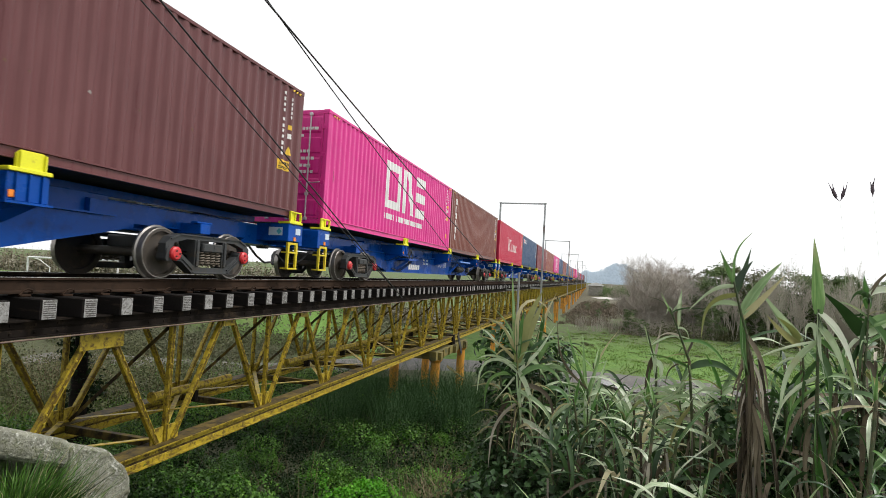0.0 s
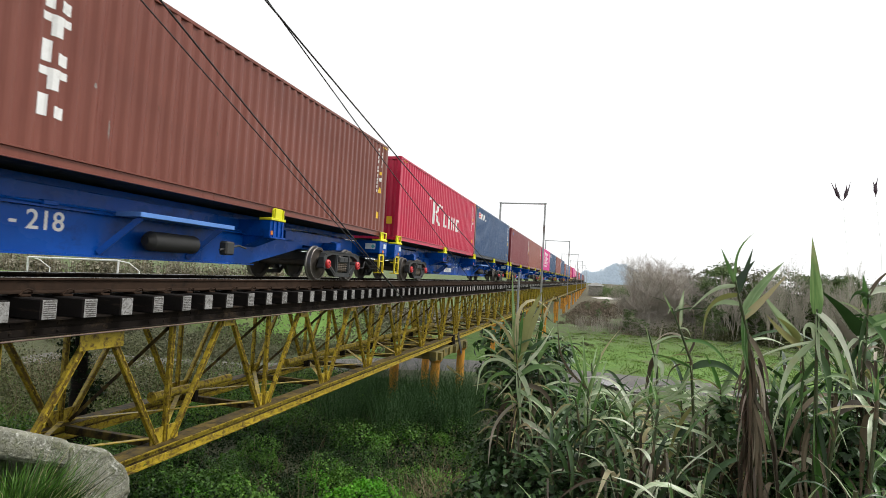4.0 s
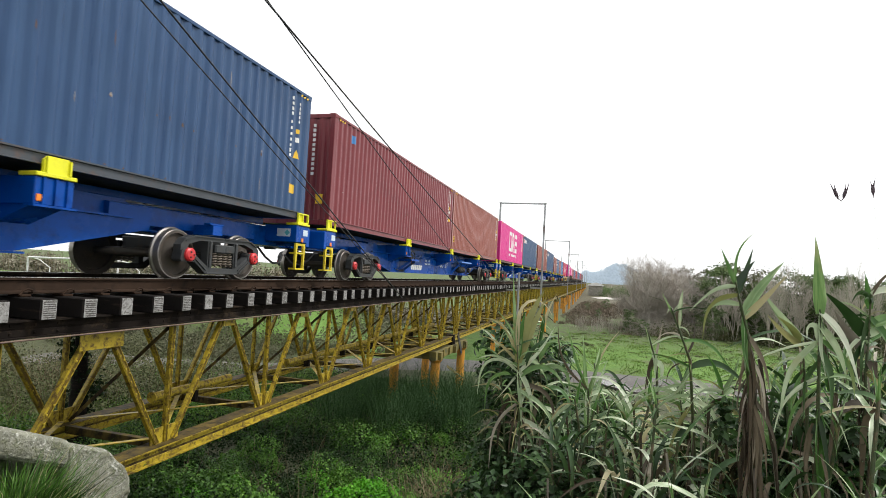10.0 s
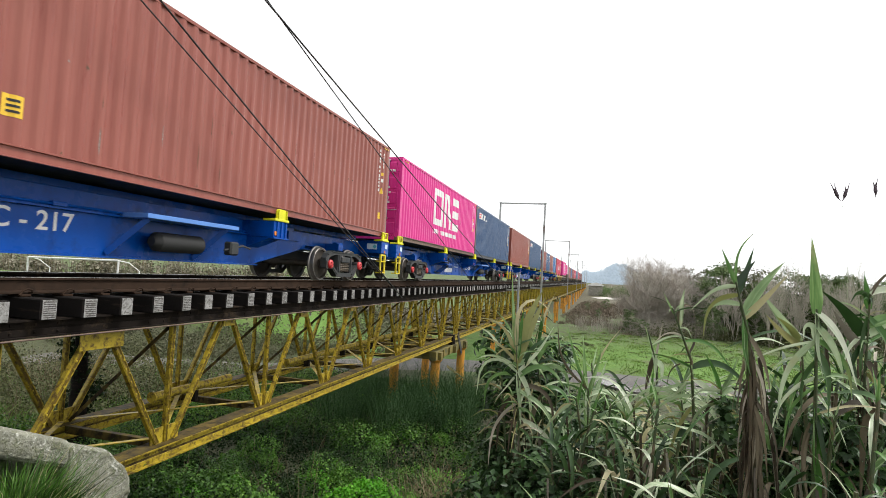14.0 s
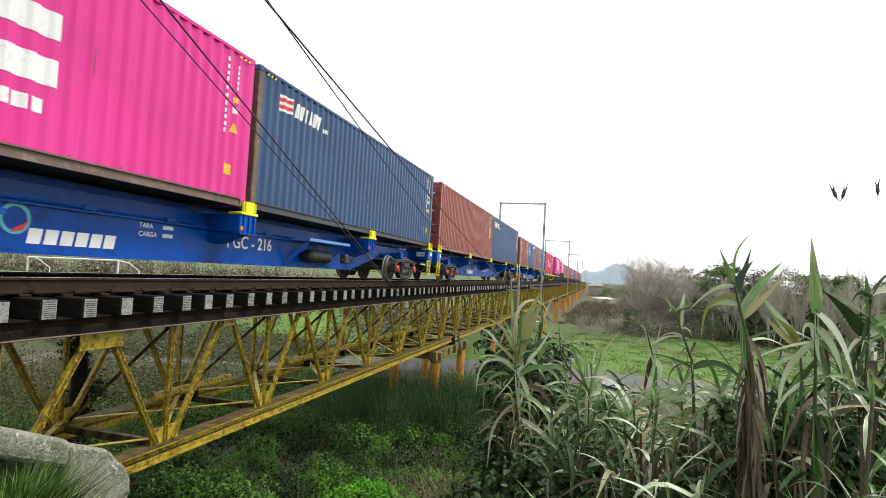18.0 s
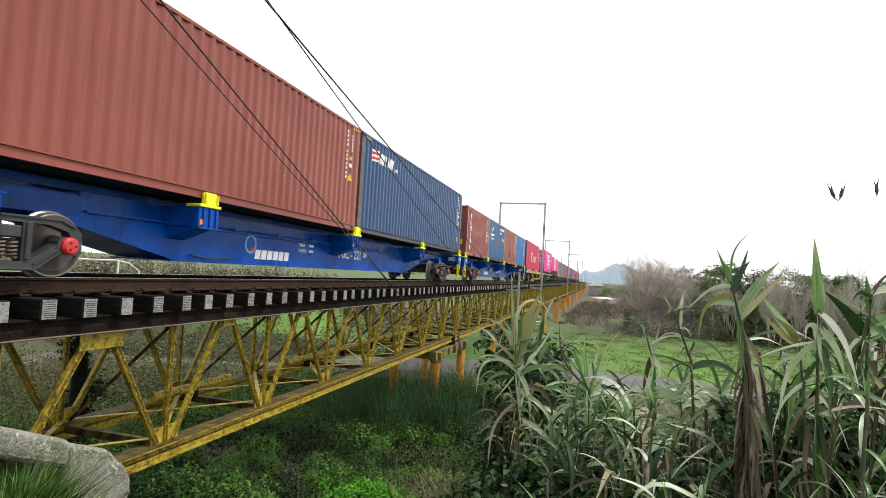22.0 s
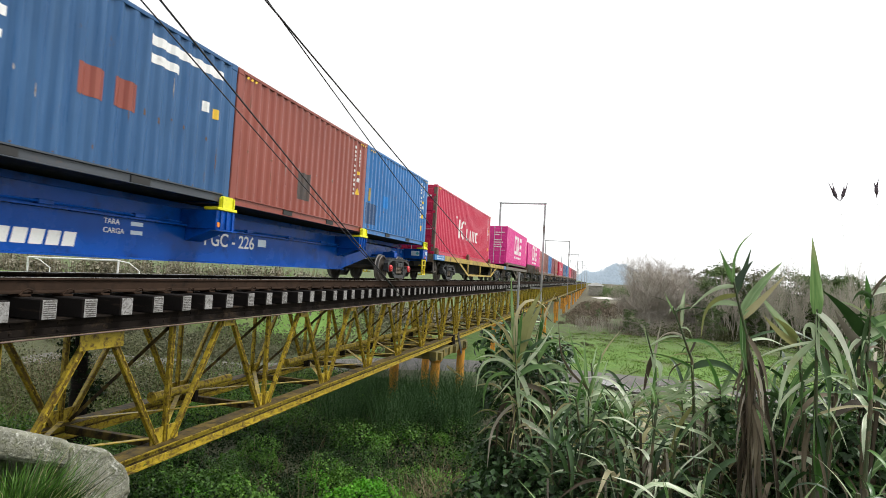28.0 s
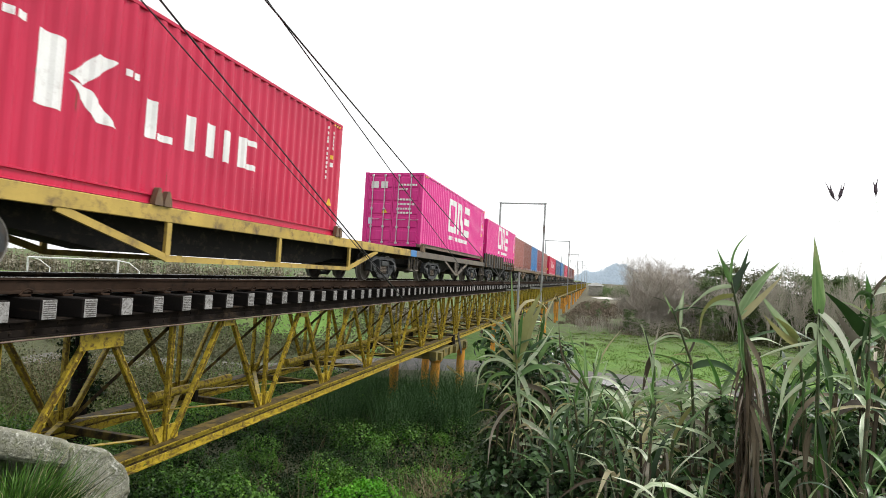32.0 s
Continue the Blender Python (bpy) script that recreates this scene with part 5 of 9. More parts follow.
def old_wagon(paint, length, b0, b1, truss, lead, red=False, detail=True):
    """An older flat wagon: side sill, trussed belly rail or plain, bogies, timber-edged deck and locks."""
    th = thing("flat_wagon", lead, "freight wagon", "wagons of the train")
    part("deck", Geo().box(-1.22, 1.22, 0.05, length - 0.05, 0.98, 1.12, 0.01), M_OLD_DARK, th)
    for s in (1, -1):
        a, b = sorted((s * 1.225, s * 1.30))
        part("side_sill", Geo().box(a, b, 1.55 if truss else 0.0, length - (0.7 if truss else 0), 0.90, 1.135, 0.008), paint, th)
        if truss:
            part("end_panel", Geo().box(a, b, 0.0, 1.545, 0.90, 1.135, 0.008), M_CYAN, th, "blue painted data panel")
            part("end_panel", Geo().box(a, b, length - 0.695, length, 0.90, 1.135, 0.008), M_CYAN, th, "pale blue end panel")
        t0, t1 = b0 + 1.6, b1 - (0.85 if truss else 1.7)
        q0, q1 = t0 + 1.9, t1 - 2.0
        xm = s * 1.262
        part("belly_rail", Geo().bar((xm, q0 - 0.03, 0.33), (xm, q1 + 0.03, 0.33), 0.05, 0.10), paint, th)
        part("belly_strut", Geo().bar((xm, t0, 0.90), (xm, q0, 0.34), 0.05, 0.11), paint, th)
        part("belly_strut", Geo().bar((xm, t1, 0.90), (xm, q1, 0.34), 0.05, 0.11), paint, th)
        for k in range(3):
            y = q0 + (q1 - q0) * (0.0, 0.48, 1.0)[k]
            part("belly_post", Geo().box(xm - 0.03, xm + 0.03, y - 0.05, y + 0.05, 0.38, 0.90), paint, th)
    part("centre_sill", Geo().box(-0.35, 0.35, 0.1, length - 0.1, 0.62, 0.979), M_OLD_DARK, th)
    part("fish_belly", Geo().prism_x([(b0 + 1.8, 0.62), (b0 + 3.2, 0.40), (b1 - 3.2, 0.40), (b1 - 1.8, 0.62)], -0.34, 0.34), M_OLD_DARK, th)
    for y in (0.0, length):
        d = -1 if y == 0 else 1
        part("headstock", Geo().box(-1.224, 1.224, min(y, y - d * 0.045), max(y, y - d * 0.045), 0.80, 1.13, 0.008), M_RUSTLOCK, th)
        part("coupler", Geo().box(-0.10, 0.10, min(y, y + d * 0.30), max(y, y + d * 0.30), 0.72, 0.94, 0.02), M_CAST, th)
        if detail:
            for s in (1, -1):
                ys = y - d * 0.35
                part("step", Geo().box(min(s * 1.15, s * 1.2), max(s * 1.15, s * 1.2), ys - 0.16, ys - 0.13, 0.42, 0.90).box(min(s * 1.15, s * 1.2), max(s * 1.15, s * 1.2), ys + 0.13, ys + 0.16, 0.42, 0.90).box(min(s * 1.10, s * 1.24), max(s * 1.10, s * 1.24), ys - 0.17, ys + 0.17, 0.38, 0.42), M_OLD_GREY, th)
    for b in (b0, b1):
        bogie_parts(th, b, red=red, spin=detail)
    return th


def locks(th, ys):
    for y in ys:
        for s in (1, -1):
            g = Geo()
            for o, q in ((-0.10, 0.34), (0.09, 0.30)):
                g.prism_x(outline_round([(y + o - 0.085, 1.137), (y + o + 0.085, 1.137), (y + o + 0.07, 1.24), (y + o + 0.02, 1.137 + q * 0.8), (y + o - 0.02, 1.137 + q * 0.8), (y + o - 0.07, 1.24)], 0.012), min(s * 1.235, s * 1.335), max(s * 1.235, s * 1.335))
            part("container_lock", g, M_RUSTLOCK, th, "rusted container lock")


def ride(ob, y, z=0.0):
    MOVING.append((ob, y, z))
    ob.matrix_basis = pose(0, y, z)
    return ob


PITCH, FRONT, DECK = 25.77, 12.366, 1.31
HC, STD = 2.896, 2.591
LAB = {
    "maroon": "dark maroon steel freight container with dented lower ribs",
    "pink": "magenta steel freight container with white block marks",
    "brown": "brown steel freight container with a white lessor column",
    "red": "crimson steel freight container with large white marks",
    "navy": "navy blue steel freight container with a white flag mark",
    "wine": "wine-red steel freight container with a small cyan square",
    "tan": "orange-brown steel freight container with an amber label",
    "rust": "red-brown steel freight container",
    "steelblue": "steel blue short container with rust patches and white smears",
    "azure": "bright blue short steel freight container",
    "grey": "blue-grey steel freight container",
}
M_PATCH = surface("bright_blue_patch", (0.02, 0.20, 0.56), 0.5, var=0.2, scale=3, bump=0.05, spec=0.2)
LOADS = [
    ("000", -1, [("maroon", 40, HC, 0, "", 12.35)]),
    ("218", 0, [("pink", 40, HC, 1, "block", 0.0), ("brown", 40, HC, 0, "column", 12.35)]),
    ("213", 1, [("red", 40, HC, 0, "wedge", 0.0), ("navy", 40, HC, 0, "flag", 12.35)]),
    ("217", 2, [("wine", 40, HC, 0, "", 0.0), ("tan", 40, HC, 0, "", 12.35)]),
    ("216", 3, [("pink", 40, HC, 1, "block", 0.0), ("navy", 40, HC, 0, "flag", 12.35)]),
    ("221", 4, [("rust", 40, HC, 1, "", 0.0), ("navy", 40, HC, 0, "flag", 12.35)]),
    ("226", 5, [("rust", 20, STD, 0, "column", 0.2), ("steelblue", 20, STD, 0, "bird", 6.30), ("rust", 20, STD, 0, "", 12.38), ("azure", 20, STD, 0, "", 18.44)]),
]
CZ = 1.392
seed = 0
for number, k, boxes in LOADS:
    y = FRONT + k * PITCH
    ride(blue_wagon(number, number not in ("221", "226")), y - 0.05)
    for paint, size, h, doors, mark, u in boxes:
        seed += 1
        c = container(paint, size, h, doors, mark, None, LAB[paint], seed, codes=paint != "steelblue")
        if paint == "wine":
            bars(c, "label", [(1.10, 1.30, h - 0.52, h - 0.30)], M_CYAN, "cyan square label")
        if paint == "maroon":
            bars(c, "label", [(11.33, 11.74, 0.98, 1.2)], M_YLABEL, "amber label")
            letters("CAUTION", 0.082, M_BLACK, c, 11.355, 1.10, CW + 0.003, label="black printed word")
            bars(c, "label_bar", [(11.37, 11.69, 1.04, 1.055), (11.37, 11.66, 1.01, 1.025)], M_BLACK, x=CW + 0.008)
        if paint == "rust" and u > 12:
            bars(c, "patch", [(2.34, 2.90, 0.46, 1.08)], M_RAILBOX, "dark square paint patch")
        if paint == "azure":
            bars(c, "patch", [(1.46, 1.96, 0.92, 1.30)], M_PATCH, "brighter blue paint patch")
            bars(c, "patch", [(0.10, 0.92, 0.30, 0.92)], PAINT["navy"], "navy paint patch")
            bars(c, "patch", [(0.34, 0.42, 0.98, 1.36)], M_OLD_YELLOW, "rusty yellow patch")
        if paint == "tan":
            bars(c, "label", [(0.26, 0.50, 0.48, 0.74)], M_YLABEL, "amber label")
            bars(c, "label_bar", [(0.31, 0.45, 0.53 + 0.065 * q, 0.56 + 0.065 * q) for q in range(3)], M_BLACK, x=CW + 0.008)
        ride(c, y + u, CZ)

# the older rake behind
YK = 166.95
w = old_wagon(M_OLD_YELLOW, 18.8, 2.85, 15.85, True, "old ochre flat wagon with a trussed belly rail")
locks(w, (0.25, 6.15, 12.2))
for z in (0.95, 1.04):
    for k in range(6):
        part("data_bar", Geo().box(1.301, 1.304, 0.30 + k * 0.18, 0.42 + k * 0.18, z, z + 0.055), M_LABEL_LT, w)
ride(w, YK + 0.02)
ride(container("red", 40, STD + 0.345, 1, "wedge", None, "crimson steel freight container with large white marks and door rods", 20), YK + 0.08, 1.140)
rakes = [
    (18.35, 186.3 - 0.6, [("pink", 40, HC, 1, "block", 0.6)]),
    (14.2, 199.0 - 0.3, [("pink", 40, STD, 1, "block", 0.9)]),
    (13.0, 211.3, [("tan", 20, STD, 0, "", 0.3), ("brown", 20, STD, 0, "", 6.45)]),
    (13.0, 223.5, [("azure", 20, STD, 0, "", 0.2), ("wine", 20, STD, 0, "", 6.3)]),
    (11.6, 236.9, [("tan", 20, STD, 0, "", 0.2)]),
    (13.0, 246.8, [("red", 40, STD, 0, "wedge", 0.3)]),
    (13.6, 260.0, [("navy", 40, STD, 0, "", 0.3)]),
    (12.2, 274.0, [("azure", 20, STD, 0, "", 0.2), ("grey", 20, STD, 0, "", 6.3)]),
    (13.4, 286.6, [("red", 40, STD, 0, "", 0.3)]),
    (13.4, 300.5, [("wine", 40, STD, 0, "", 0.3)]),
    (13.4, 314.5, [("maroon", 40, STD, 0, "", 0.3)]),
    (13.4, 328.5, [("brown", 40, STD, 0, "", 0.3)]),
]
far_flat = {}
for n, (length, y, boxes) in enumerate(rakes):
    if n == 0:
        w = old_wagon(M_OLD_GREY, 12.9, 2.6, 10.3, False, "old grimy grey-brown flat wagon with a belly truss")
        locks(w, (0.8, 12.2))
    elif n == 1:
        w = old_wagon(M_OLD_DARK, 11.7, 2.3, 9.4, False, "old dark gondola wagon with upright side stakes")
        for k in range(13):
            part("side_stake", Geo().box(1.301, 1.36, 0.4 + k * 0.9, 0.52 + k * 0.9, 0.88, 1.75), M_OLD_GREY if k % 3 else M_RUSTLOCK, w)
        part("side_board", Geo().box(1.225, 1.298, 0.1, 7.0, 1.137, 1.70), M_OLD_DARK, w)
    elif length in far_flat:
        w = copy_thing(far_flat[length], pose(0, 0, 0))
    else:
        w = old_wagon(M_OLD_GREY if n % 2 else M_RUSTLOCK, length - 0.9, 2.2, length - 3.1, False, "old rusty dark flat wagon under containers", detail=False)
        far_flat[length] = w
    ride(w, y)
    for paint, size, h, doors, mark, u in boxes:
        seed += 1
        ride(container(paint, size, h, doors, mark, None, LAB[paint] if mark or paint not in ("brown", "navy", "wine") else paint + " steel freight container", seed, codes=n < 2), y + u, 1.30 if n < 2 else 1.14)

SWAYING = []
rv = np.random.default_rng(11)
rr = random.Random(12)

# ---- leaf colours ----
L_BRAMBLE = leafy("bramble_leaves", [(0.020, 0.055, 0.010), (0.04, 0.10, 0.018), (0.075, 0.165, 0.03), (0.13, 0.25, 0.055)], 0.36, 0.22, 0.75)
L_BRIGHT = leafy("fresh_weed_leaves", [(0.07, 0.20, 0.02), (0.11, 0.29, 0.03), (0.16, 0.36, 0.045)], 0.5, 0.3)
L_BROWNBUSH = leafy("winter_scrub", [(0.10, 0.08, 0.055), (0.165, 0.135, 0.10), (0.24, 0.20, 0.155)], 0.8, 0.2, blotch=0.3)
L_GREYBUSH = leafy("grey_green_scrub", [(0.075, 0.085, 0.045), (0.115, 0.12, 0.068), (0.175, 0.17, 0.115)], 0.7, 0.2, blotch=0.3)
L_HEDGE = leafy("leafless_hedge", [(0.15, 0.14, 0.10), (0.25, 0.23, 0.175), (0.36, 0.33, 0.26)], 0.9, 0.1)
L_DRY = leafy("dry_stalks", [(0.10, 0.075, 0.045), (0.20, 0.155, 0.095), (0.30, 0.25, 0.17)], 0.8, 0.1)
L_TWIG = surface("brown_twigs", (0.42, 0.38, 0.335), 0.9, var=0.3, scale=0.6, bump=0)
L_PALE_TWIG = surface("pale_bark", (0.42, 0.385, 0.33), 0.9, var=0.3, scale=0.8, bump=0)
L_BROOM = leafy("broom_needles", [(0.020, 0.050, 0.017), (0.039, 0.087, 0.028), (0.070, 0.133, 0.048)], 0.6, 0.15)
L_TREE = leafy("evergreen_leaves", [(0.06, 0.10, 0.04), (0.12, 0.175, 0.065), (0.21, 0.27, 0.12)], 0.5, 0.3)
L_TREE_DRY = leafy("olive_leaves", [(0.06, 0.075, 0.03), (0.10, 0.11, 0.05), (0.14, 0.14, 0.07)], 0.6, 0.2)
L_REED = leafy("giant_reed_leaves", [(0.040, 0.12, 0.022), (0.11, 0.26, 0.055), (0.27, 0.43, 0.16), (0.56, 0.66, 0.42)], 0.36, 0.32, spec=0.45, streak=True, blotch=0.25)
# Dark leaves, and a shaded copy with the thicket's inner shade in its colour.
L_REED_DARK = leafy("dark_and_shade_reed_leaves", [(0.012, 0.036, 0.009), (0.03, 0.078, 0.018), (0.065, 0.135, 0.04)], 0.38, 0.15, spec=0.4)
L_REED_PALE = leafy("pale_reed_leaves", [(0.34, 0.46, 0.25), (0.58, 0.68, 0.45), (0.78, 0.82, 0.66)], 0.36, 0.30, spec=0.45, streak=True, blotch=0.2)
# Creeper green, kept dark so that it also stands for shade between reeds.
L_IVY = leafy("creeper_leaves_with_gap_shade", [(0.016, 0.036, 0.012), (0.030, 0.070, 0.020), (0.065, 0.14, 0.038)], 0.42, 0.0, spec=0.25)
# Shade in the gaps is put into this near-black leaf colour.
L_DEEP_AND_SHADE = leafy("deep_and_gap_shade_leaves", [(0.006, 0.014, 0.005), (0.011, 0.026, 0.007), (0.020, 0.044, 0.013)], 0.5, 0.0, spec=0.05)
L_MID = leafy("bramble_shoots", [(0.028, 0.088, 0.010), (0.056, 0.152, 0.015), (0.096, 0.225, 0.025), (0.18, 0.33, 0.065)], 0.4, 0.2)
L_LIME = leafy("nettle_leaves", [(0.05, 0.22, 0.012), (0.10, 0.34, 0.022), (0.18, 0.45, 0.045)], 0.5, 0.3)
L_MEADOW = leafy("meadow_grass_blades", [(0.085, 0.16, 0.034), (0.165, 0.27, 0.058), (0.26, 0.35, 0.10)], 0.7, 0.25)
L_REED_SICK = leafy("yellowing_reed_leaves", [(0.26, 0.28, 0.09), (0.40, 0.37, 0.17), (0.56, 0.50, 0.31)], 0.5, 0.3, spec=0.4, blotch=0.3)
L_REED_DEAD = leafy("dead_reed_leaves", [(0.040, 0.031, 0.020), (0.26, 0.22, 0.15), (0.055, 0.042, 0.028), (0.16, 0.13, 0.085), (0.030, 0.024, 0.016), (0.66, 0.60, 0.48)], 0.8, 0.15, spec=0.3, blotch=0.3)
L_STEM = surface("green_reed_stem", (0.055, 0.080, 0.030), 0.5, var=0.3, scale=6, stain=(0.16, 0.12, 0.07), amount=0.4, bump=0.1)
L_SHEATH = surface("dead_reed_sheath", (0.12, 0.10, 0.07), 0.85, var=0.45, scale=5, stretch=(3, 3, 0.4), stain=(0.28, 0.23, 0.17), amount=0.35, bump=0.4)
L_PLUME = surface("dark_reed_plume", (0.10, 0.075, 0.09), 0.9, var=0.4, scale=20, bump=0)
# Haze is put into these pale blue-grey hill colours.
L_HILL_TREES = leafy("hill_trees_tinted_by_haze", [(0.26, 0.33, 0.38), (0.32, 0.39, 0.44), (0.40, 0.46, 0.51)], 1.0, 0.0)
L_HILL = surface("hill_tinted_by_haze", (0.36, 0.43, 0.48), 1.0, var=0.06, scale=0.02, bump=0, grain=0.2, own=False)
# An even emission on hill and trees adds the haze's brightness.
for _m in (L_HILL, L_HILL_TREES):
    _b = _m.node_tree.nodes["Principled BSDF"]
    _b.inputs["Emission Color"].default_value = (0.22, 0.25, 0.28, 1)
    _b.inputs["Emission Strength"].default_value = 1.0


def cloud_mesh(name, pos, nrm, length, width, fold=0.25):
    """Many leaves as small folded diamonds at pos, facing nrm."""
    n = len(pos)
    nrm = nrm / np.maximum(np.linalg.norm(nrm, axis=1, keepdims=True), 1e-6)
    ref = rv.normal(size=(n, 3))
    t1 = np.cross(nrm, ref)
    t1 /= np.maximum(np.linalg.norm(t1, axis=1, keepdims=True), 1e-6)
    t2 = np.cross(nrm, t1)
    L, W = length[:, None], width[:, None]
    v = np.stack([pos - t1 * L * 0.5, pos + t2 * W * 0.5 + nrm * W * fold, pos + t1 * L * 0.5, pos - t2 * W * 0.5 + nrm * W * fold], 1).reshape(-1, 3)
    i = np.arange(n)[:, None] * 4
    me = bpy.data.meshes.new(name)
    me.vertices.add(4 * n)
    me.vertices.foreach_set("co", v.astype(np.float32).ravel())
    me.loops.add(6 * n)
    me.polygons.add(2 * n)
    me.loops.foreach_set("vertex_index", np.concatenate([i, i + 1, i + 2, i, i + 2, i + 3], 1).astype(np.int32).ravel())
    me.polygons.foreach_set("loop_start", (np.arange(2 * n) * 3).astype(np.int32))
    me.update(calc_edges=True)
    me.validate()
    return me


def clump_points(centres, per, shell=0.78):
    """Points on and in lumpy half-balls; centres: rows of x, y, z, radius, height."""
    c = np.repeat(np.array(centres, float), per, axis=0)
    d = rv.normal(size=(len(c), 3))
    d[:, 2] = np.abs(d[:, 2]) * 0.9 - 0.12
    d /= np.linalg.norm(d, axis=1, keepdims=True)
    rad = rv.uniform(shell, 1.05, len(c)) * (1 + 0.22 * np.sin(d[:, 0] * 7 + c[:, 0] * 3) * np.sin(d[:, 1] * 6 + c[:, 1] * 2))
    p = c[:, :3] + d * rad[:, None] * np.stack([c[:, 3], c[:, 3], c[:, 4]], 1)
    nn = d * 0.7 + rv.normal(size=d.shape) * 0.55 + np.array([0.15, 0, 0.45])
    return p, nn


def stuff(name, label, category, mesh, mat):
    return tagged(part(name, mesh, mat, kind="stuff"), label, category)


def bushes(name, label, mat, spots, per, size, category="undergrowth"):
    p, nn = clump_points(spots, per)
    L = rv.uniform(size * 0.6, size * 1.3, len(p))
    return stuff(name, label, category, cloud_mesh(name, p, nn, L, L * rv.uniform(0.45, 0.75, len(p))), mat)


def spots_in(n, x0, x1, y0, y1, r0, r1, tall, lift=0.0, test=None):
    out = []
    while len(out) < n:
        x, y = rr.uniform(x0, x1), rr.uniform(y0, y1)
        if test and not test(x, y):
            continue
        r = rr.uniform(r0, r1)
        out.append((x, y, ground_z(x, y) + lift, r, r * rr.uniform(0.6, 1.0) * tall))
    return out


off_road = lambda x, y: road_gap(x, y) > 3.8 and not (6.6 < x < 9.4 and y < 1.8)

# near bank and the bed below the bridge: a dark floor of leaves with lighter mounds on it
mounds = spots_in(170, -6.0, 8.2, 5.0, 19.0, 0.26, 0.72, 1.15, 0.2, off_road)
# The floor's near-black green stands for the shade between the mounds.
bushes("bramble_thicket", "bramble floor covering the bank, darkened as shade between mounds", L_DEEP_AND_SHADE, spots_in(150, -5.5, 8.0, 5.2, 18.0, 0.5, 1.1, 0.75, -0.1, off_road), 520, 0.07)
bushes("bramble_thicket", "dark bramble mounds on the bank", L_BRAMBLE, mounds[0::3], 1150, 0.066)
bushes("bramble_thicket", "fresh green bramble mounds on the bank", L_MID, mounds[1::3], 1150, 0.062)
bushes("bramble_thicket", "leafy weeds mixed into the brambles", L_BRAMBLE, mounds[2::6], 900, 0.055)
far_mounds = spots_in(240, -9.0, 9.0, 16.0, 31.0, 0.4, 1.1, 1.1, 0.2, off_road)
bushes("bramble_thicket", "river bed bramble floor, darkened as shade between mounds", L_DEEP_AND_SHADE, spots_in(150, -9.0, 9.0, 15.0, 31.0, 0.7, 1.5, 0.9, -0.15, off_road), 300, 0.11)
bushes("bramble_thicket", "dark green bramble mounds in the river bed", L_BRAMBLE, far_mounds[0::2], 320, 0.09)
bushes("bramble_thicket", "fresh bramble mounds in the river bed", L_MID, far_mounds[1::3], 300, 0.09)
bushes("bramble_thicket", "bramble scrub on the far bank", L_BRAMBLE, spots_in(150, -24.0, -2.5, 8.0, 30.0, 0.5, 1.1, 0.8, -0.1, off_road), 200, 0.12)
bushes("fresh_weeds", "bright green nettles among the brambles", L_LIME, [(x, y, ground_z(x, y) + 0.25, r, r * 0.75) for x, y, r in ((3.9, 14.6, 0.6), (4.6, 15.3, 0.5), (0.6, 9.0, 0.35), (1.2, 12.8, 0.4))], 420, 0.075, "weeds")
bushes("fresh_weeds", "bright lime green nettle clump below the bridge", L_LIME, [(4.78 + dx, 7.62 + dy, max(ground_z(4.78 + dx, 7.62 + dy), -3.05 + dz), r, r * 0.7) for dx, dy, dz, r in ((0, 0, 0.0, 0.42), (0.4, 0.1, 0.0, 0.36), (-0.35, -0.1, -0.05, 0.36), (0.15, -0.35, -0.1, 0.36), (0.62, 0.15, -0.12, 0.26), (-0.2, 0.35, 0.0, 0.3))], 620, 0.055, "weeds")
bushes("fresh_weeds", "bright green weeds along the bank", L_MID, spots_in(120, -16.0, -2.0, 8.0, 22.0, 0.3, 0.9, 0.7, 0.05, off_road), 420, 0.075, "weeds")
bushes("fresh_weeds", "low green tussocks on the meadow", L_MEADOW, spots_in(150, 5.0, 34.0, 48.0, 86.0, 0.4, 1.3, 0.25, -0.05, off_road), 70, 0.18, "weeds")
bushes("grey_scrub", "grey-green scrub on the bank behind the bridge", L_GREYBUSH, spots_in(130, -34.0, -10.0, 12.0, 46.0, 0.6, 1.5, 1.1, -0.1, off_road), 420, 0.14, "scrub")
bushes("green_scrub", "olive green scrub on the bank behind the bridge", L_TREE_DRY, spots_in(170, -34.0, -8.0, 10.0, 46.0, 0.6, 1.5, 1.2, -0.1, off_road), 420, 0.13, "scrub")
bushes("grey_scrub", "brown scrub beyond the meadow", L_BROWNBUSH, spots_in(70, 2.5, 11.0, 96.0, 140.0, 0.6, 1.5, 0.9, -0.1), 330, 0.17, "scrub")
bushes("tussocks", "dark green tussocks on the damp meadow", L_TREE_DRY, spots_in(150, 4.5, 36.0, 58.0, 84.0, 0.3, 1.1, 0.3, -0.05, off_road), 110, 0.12, "tussock")


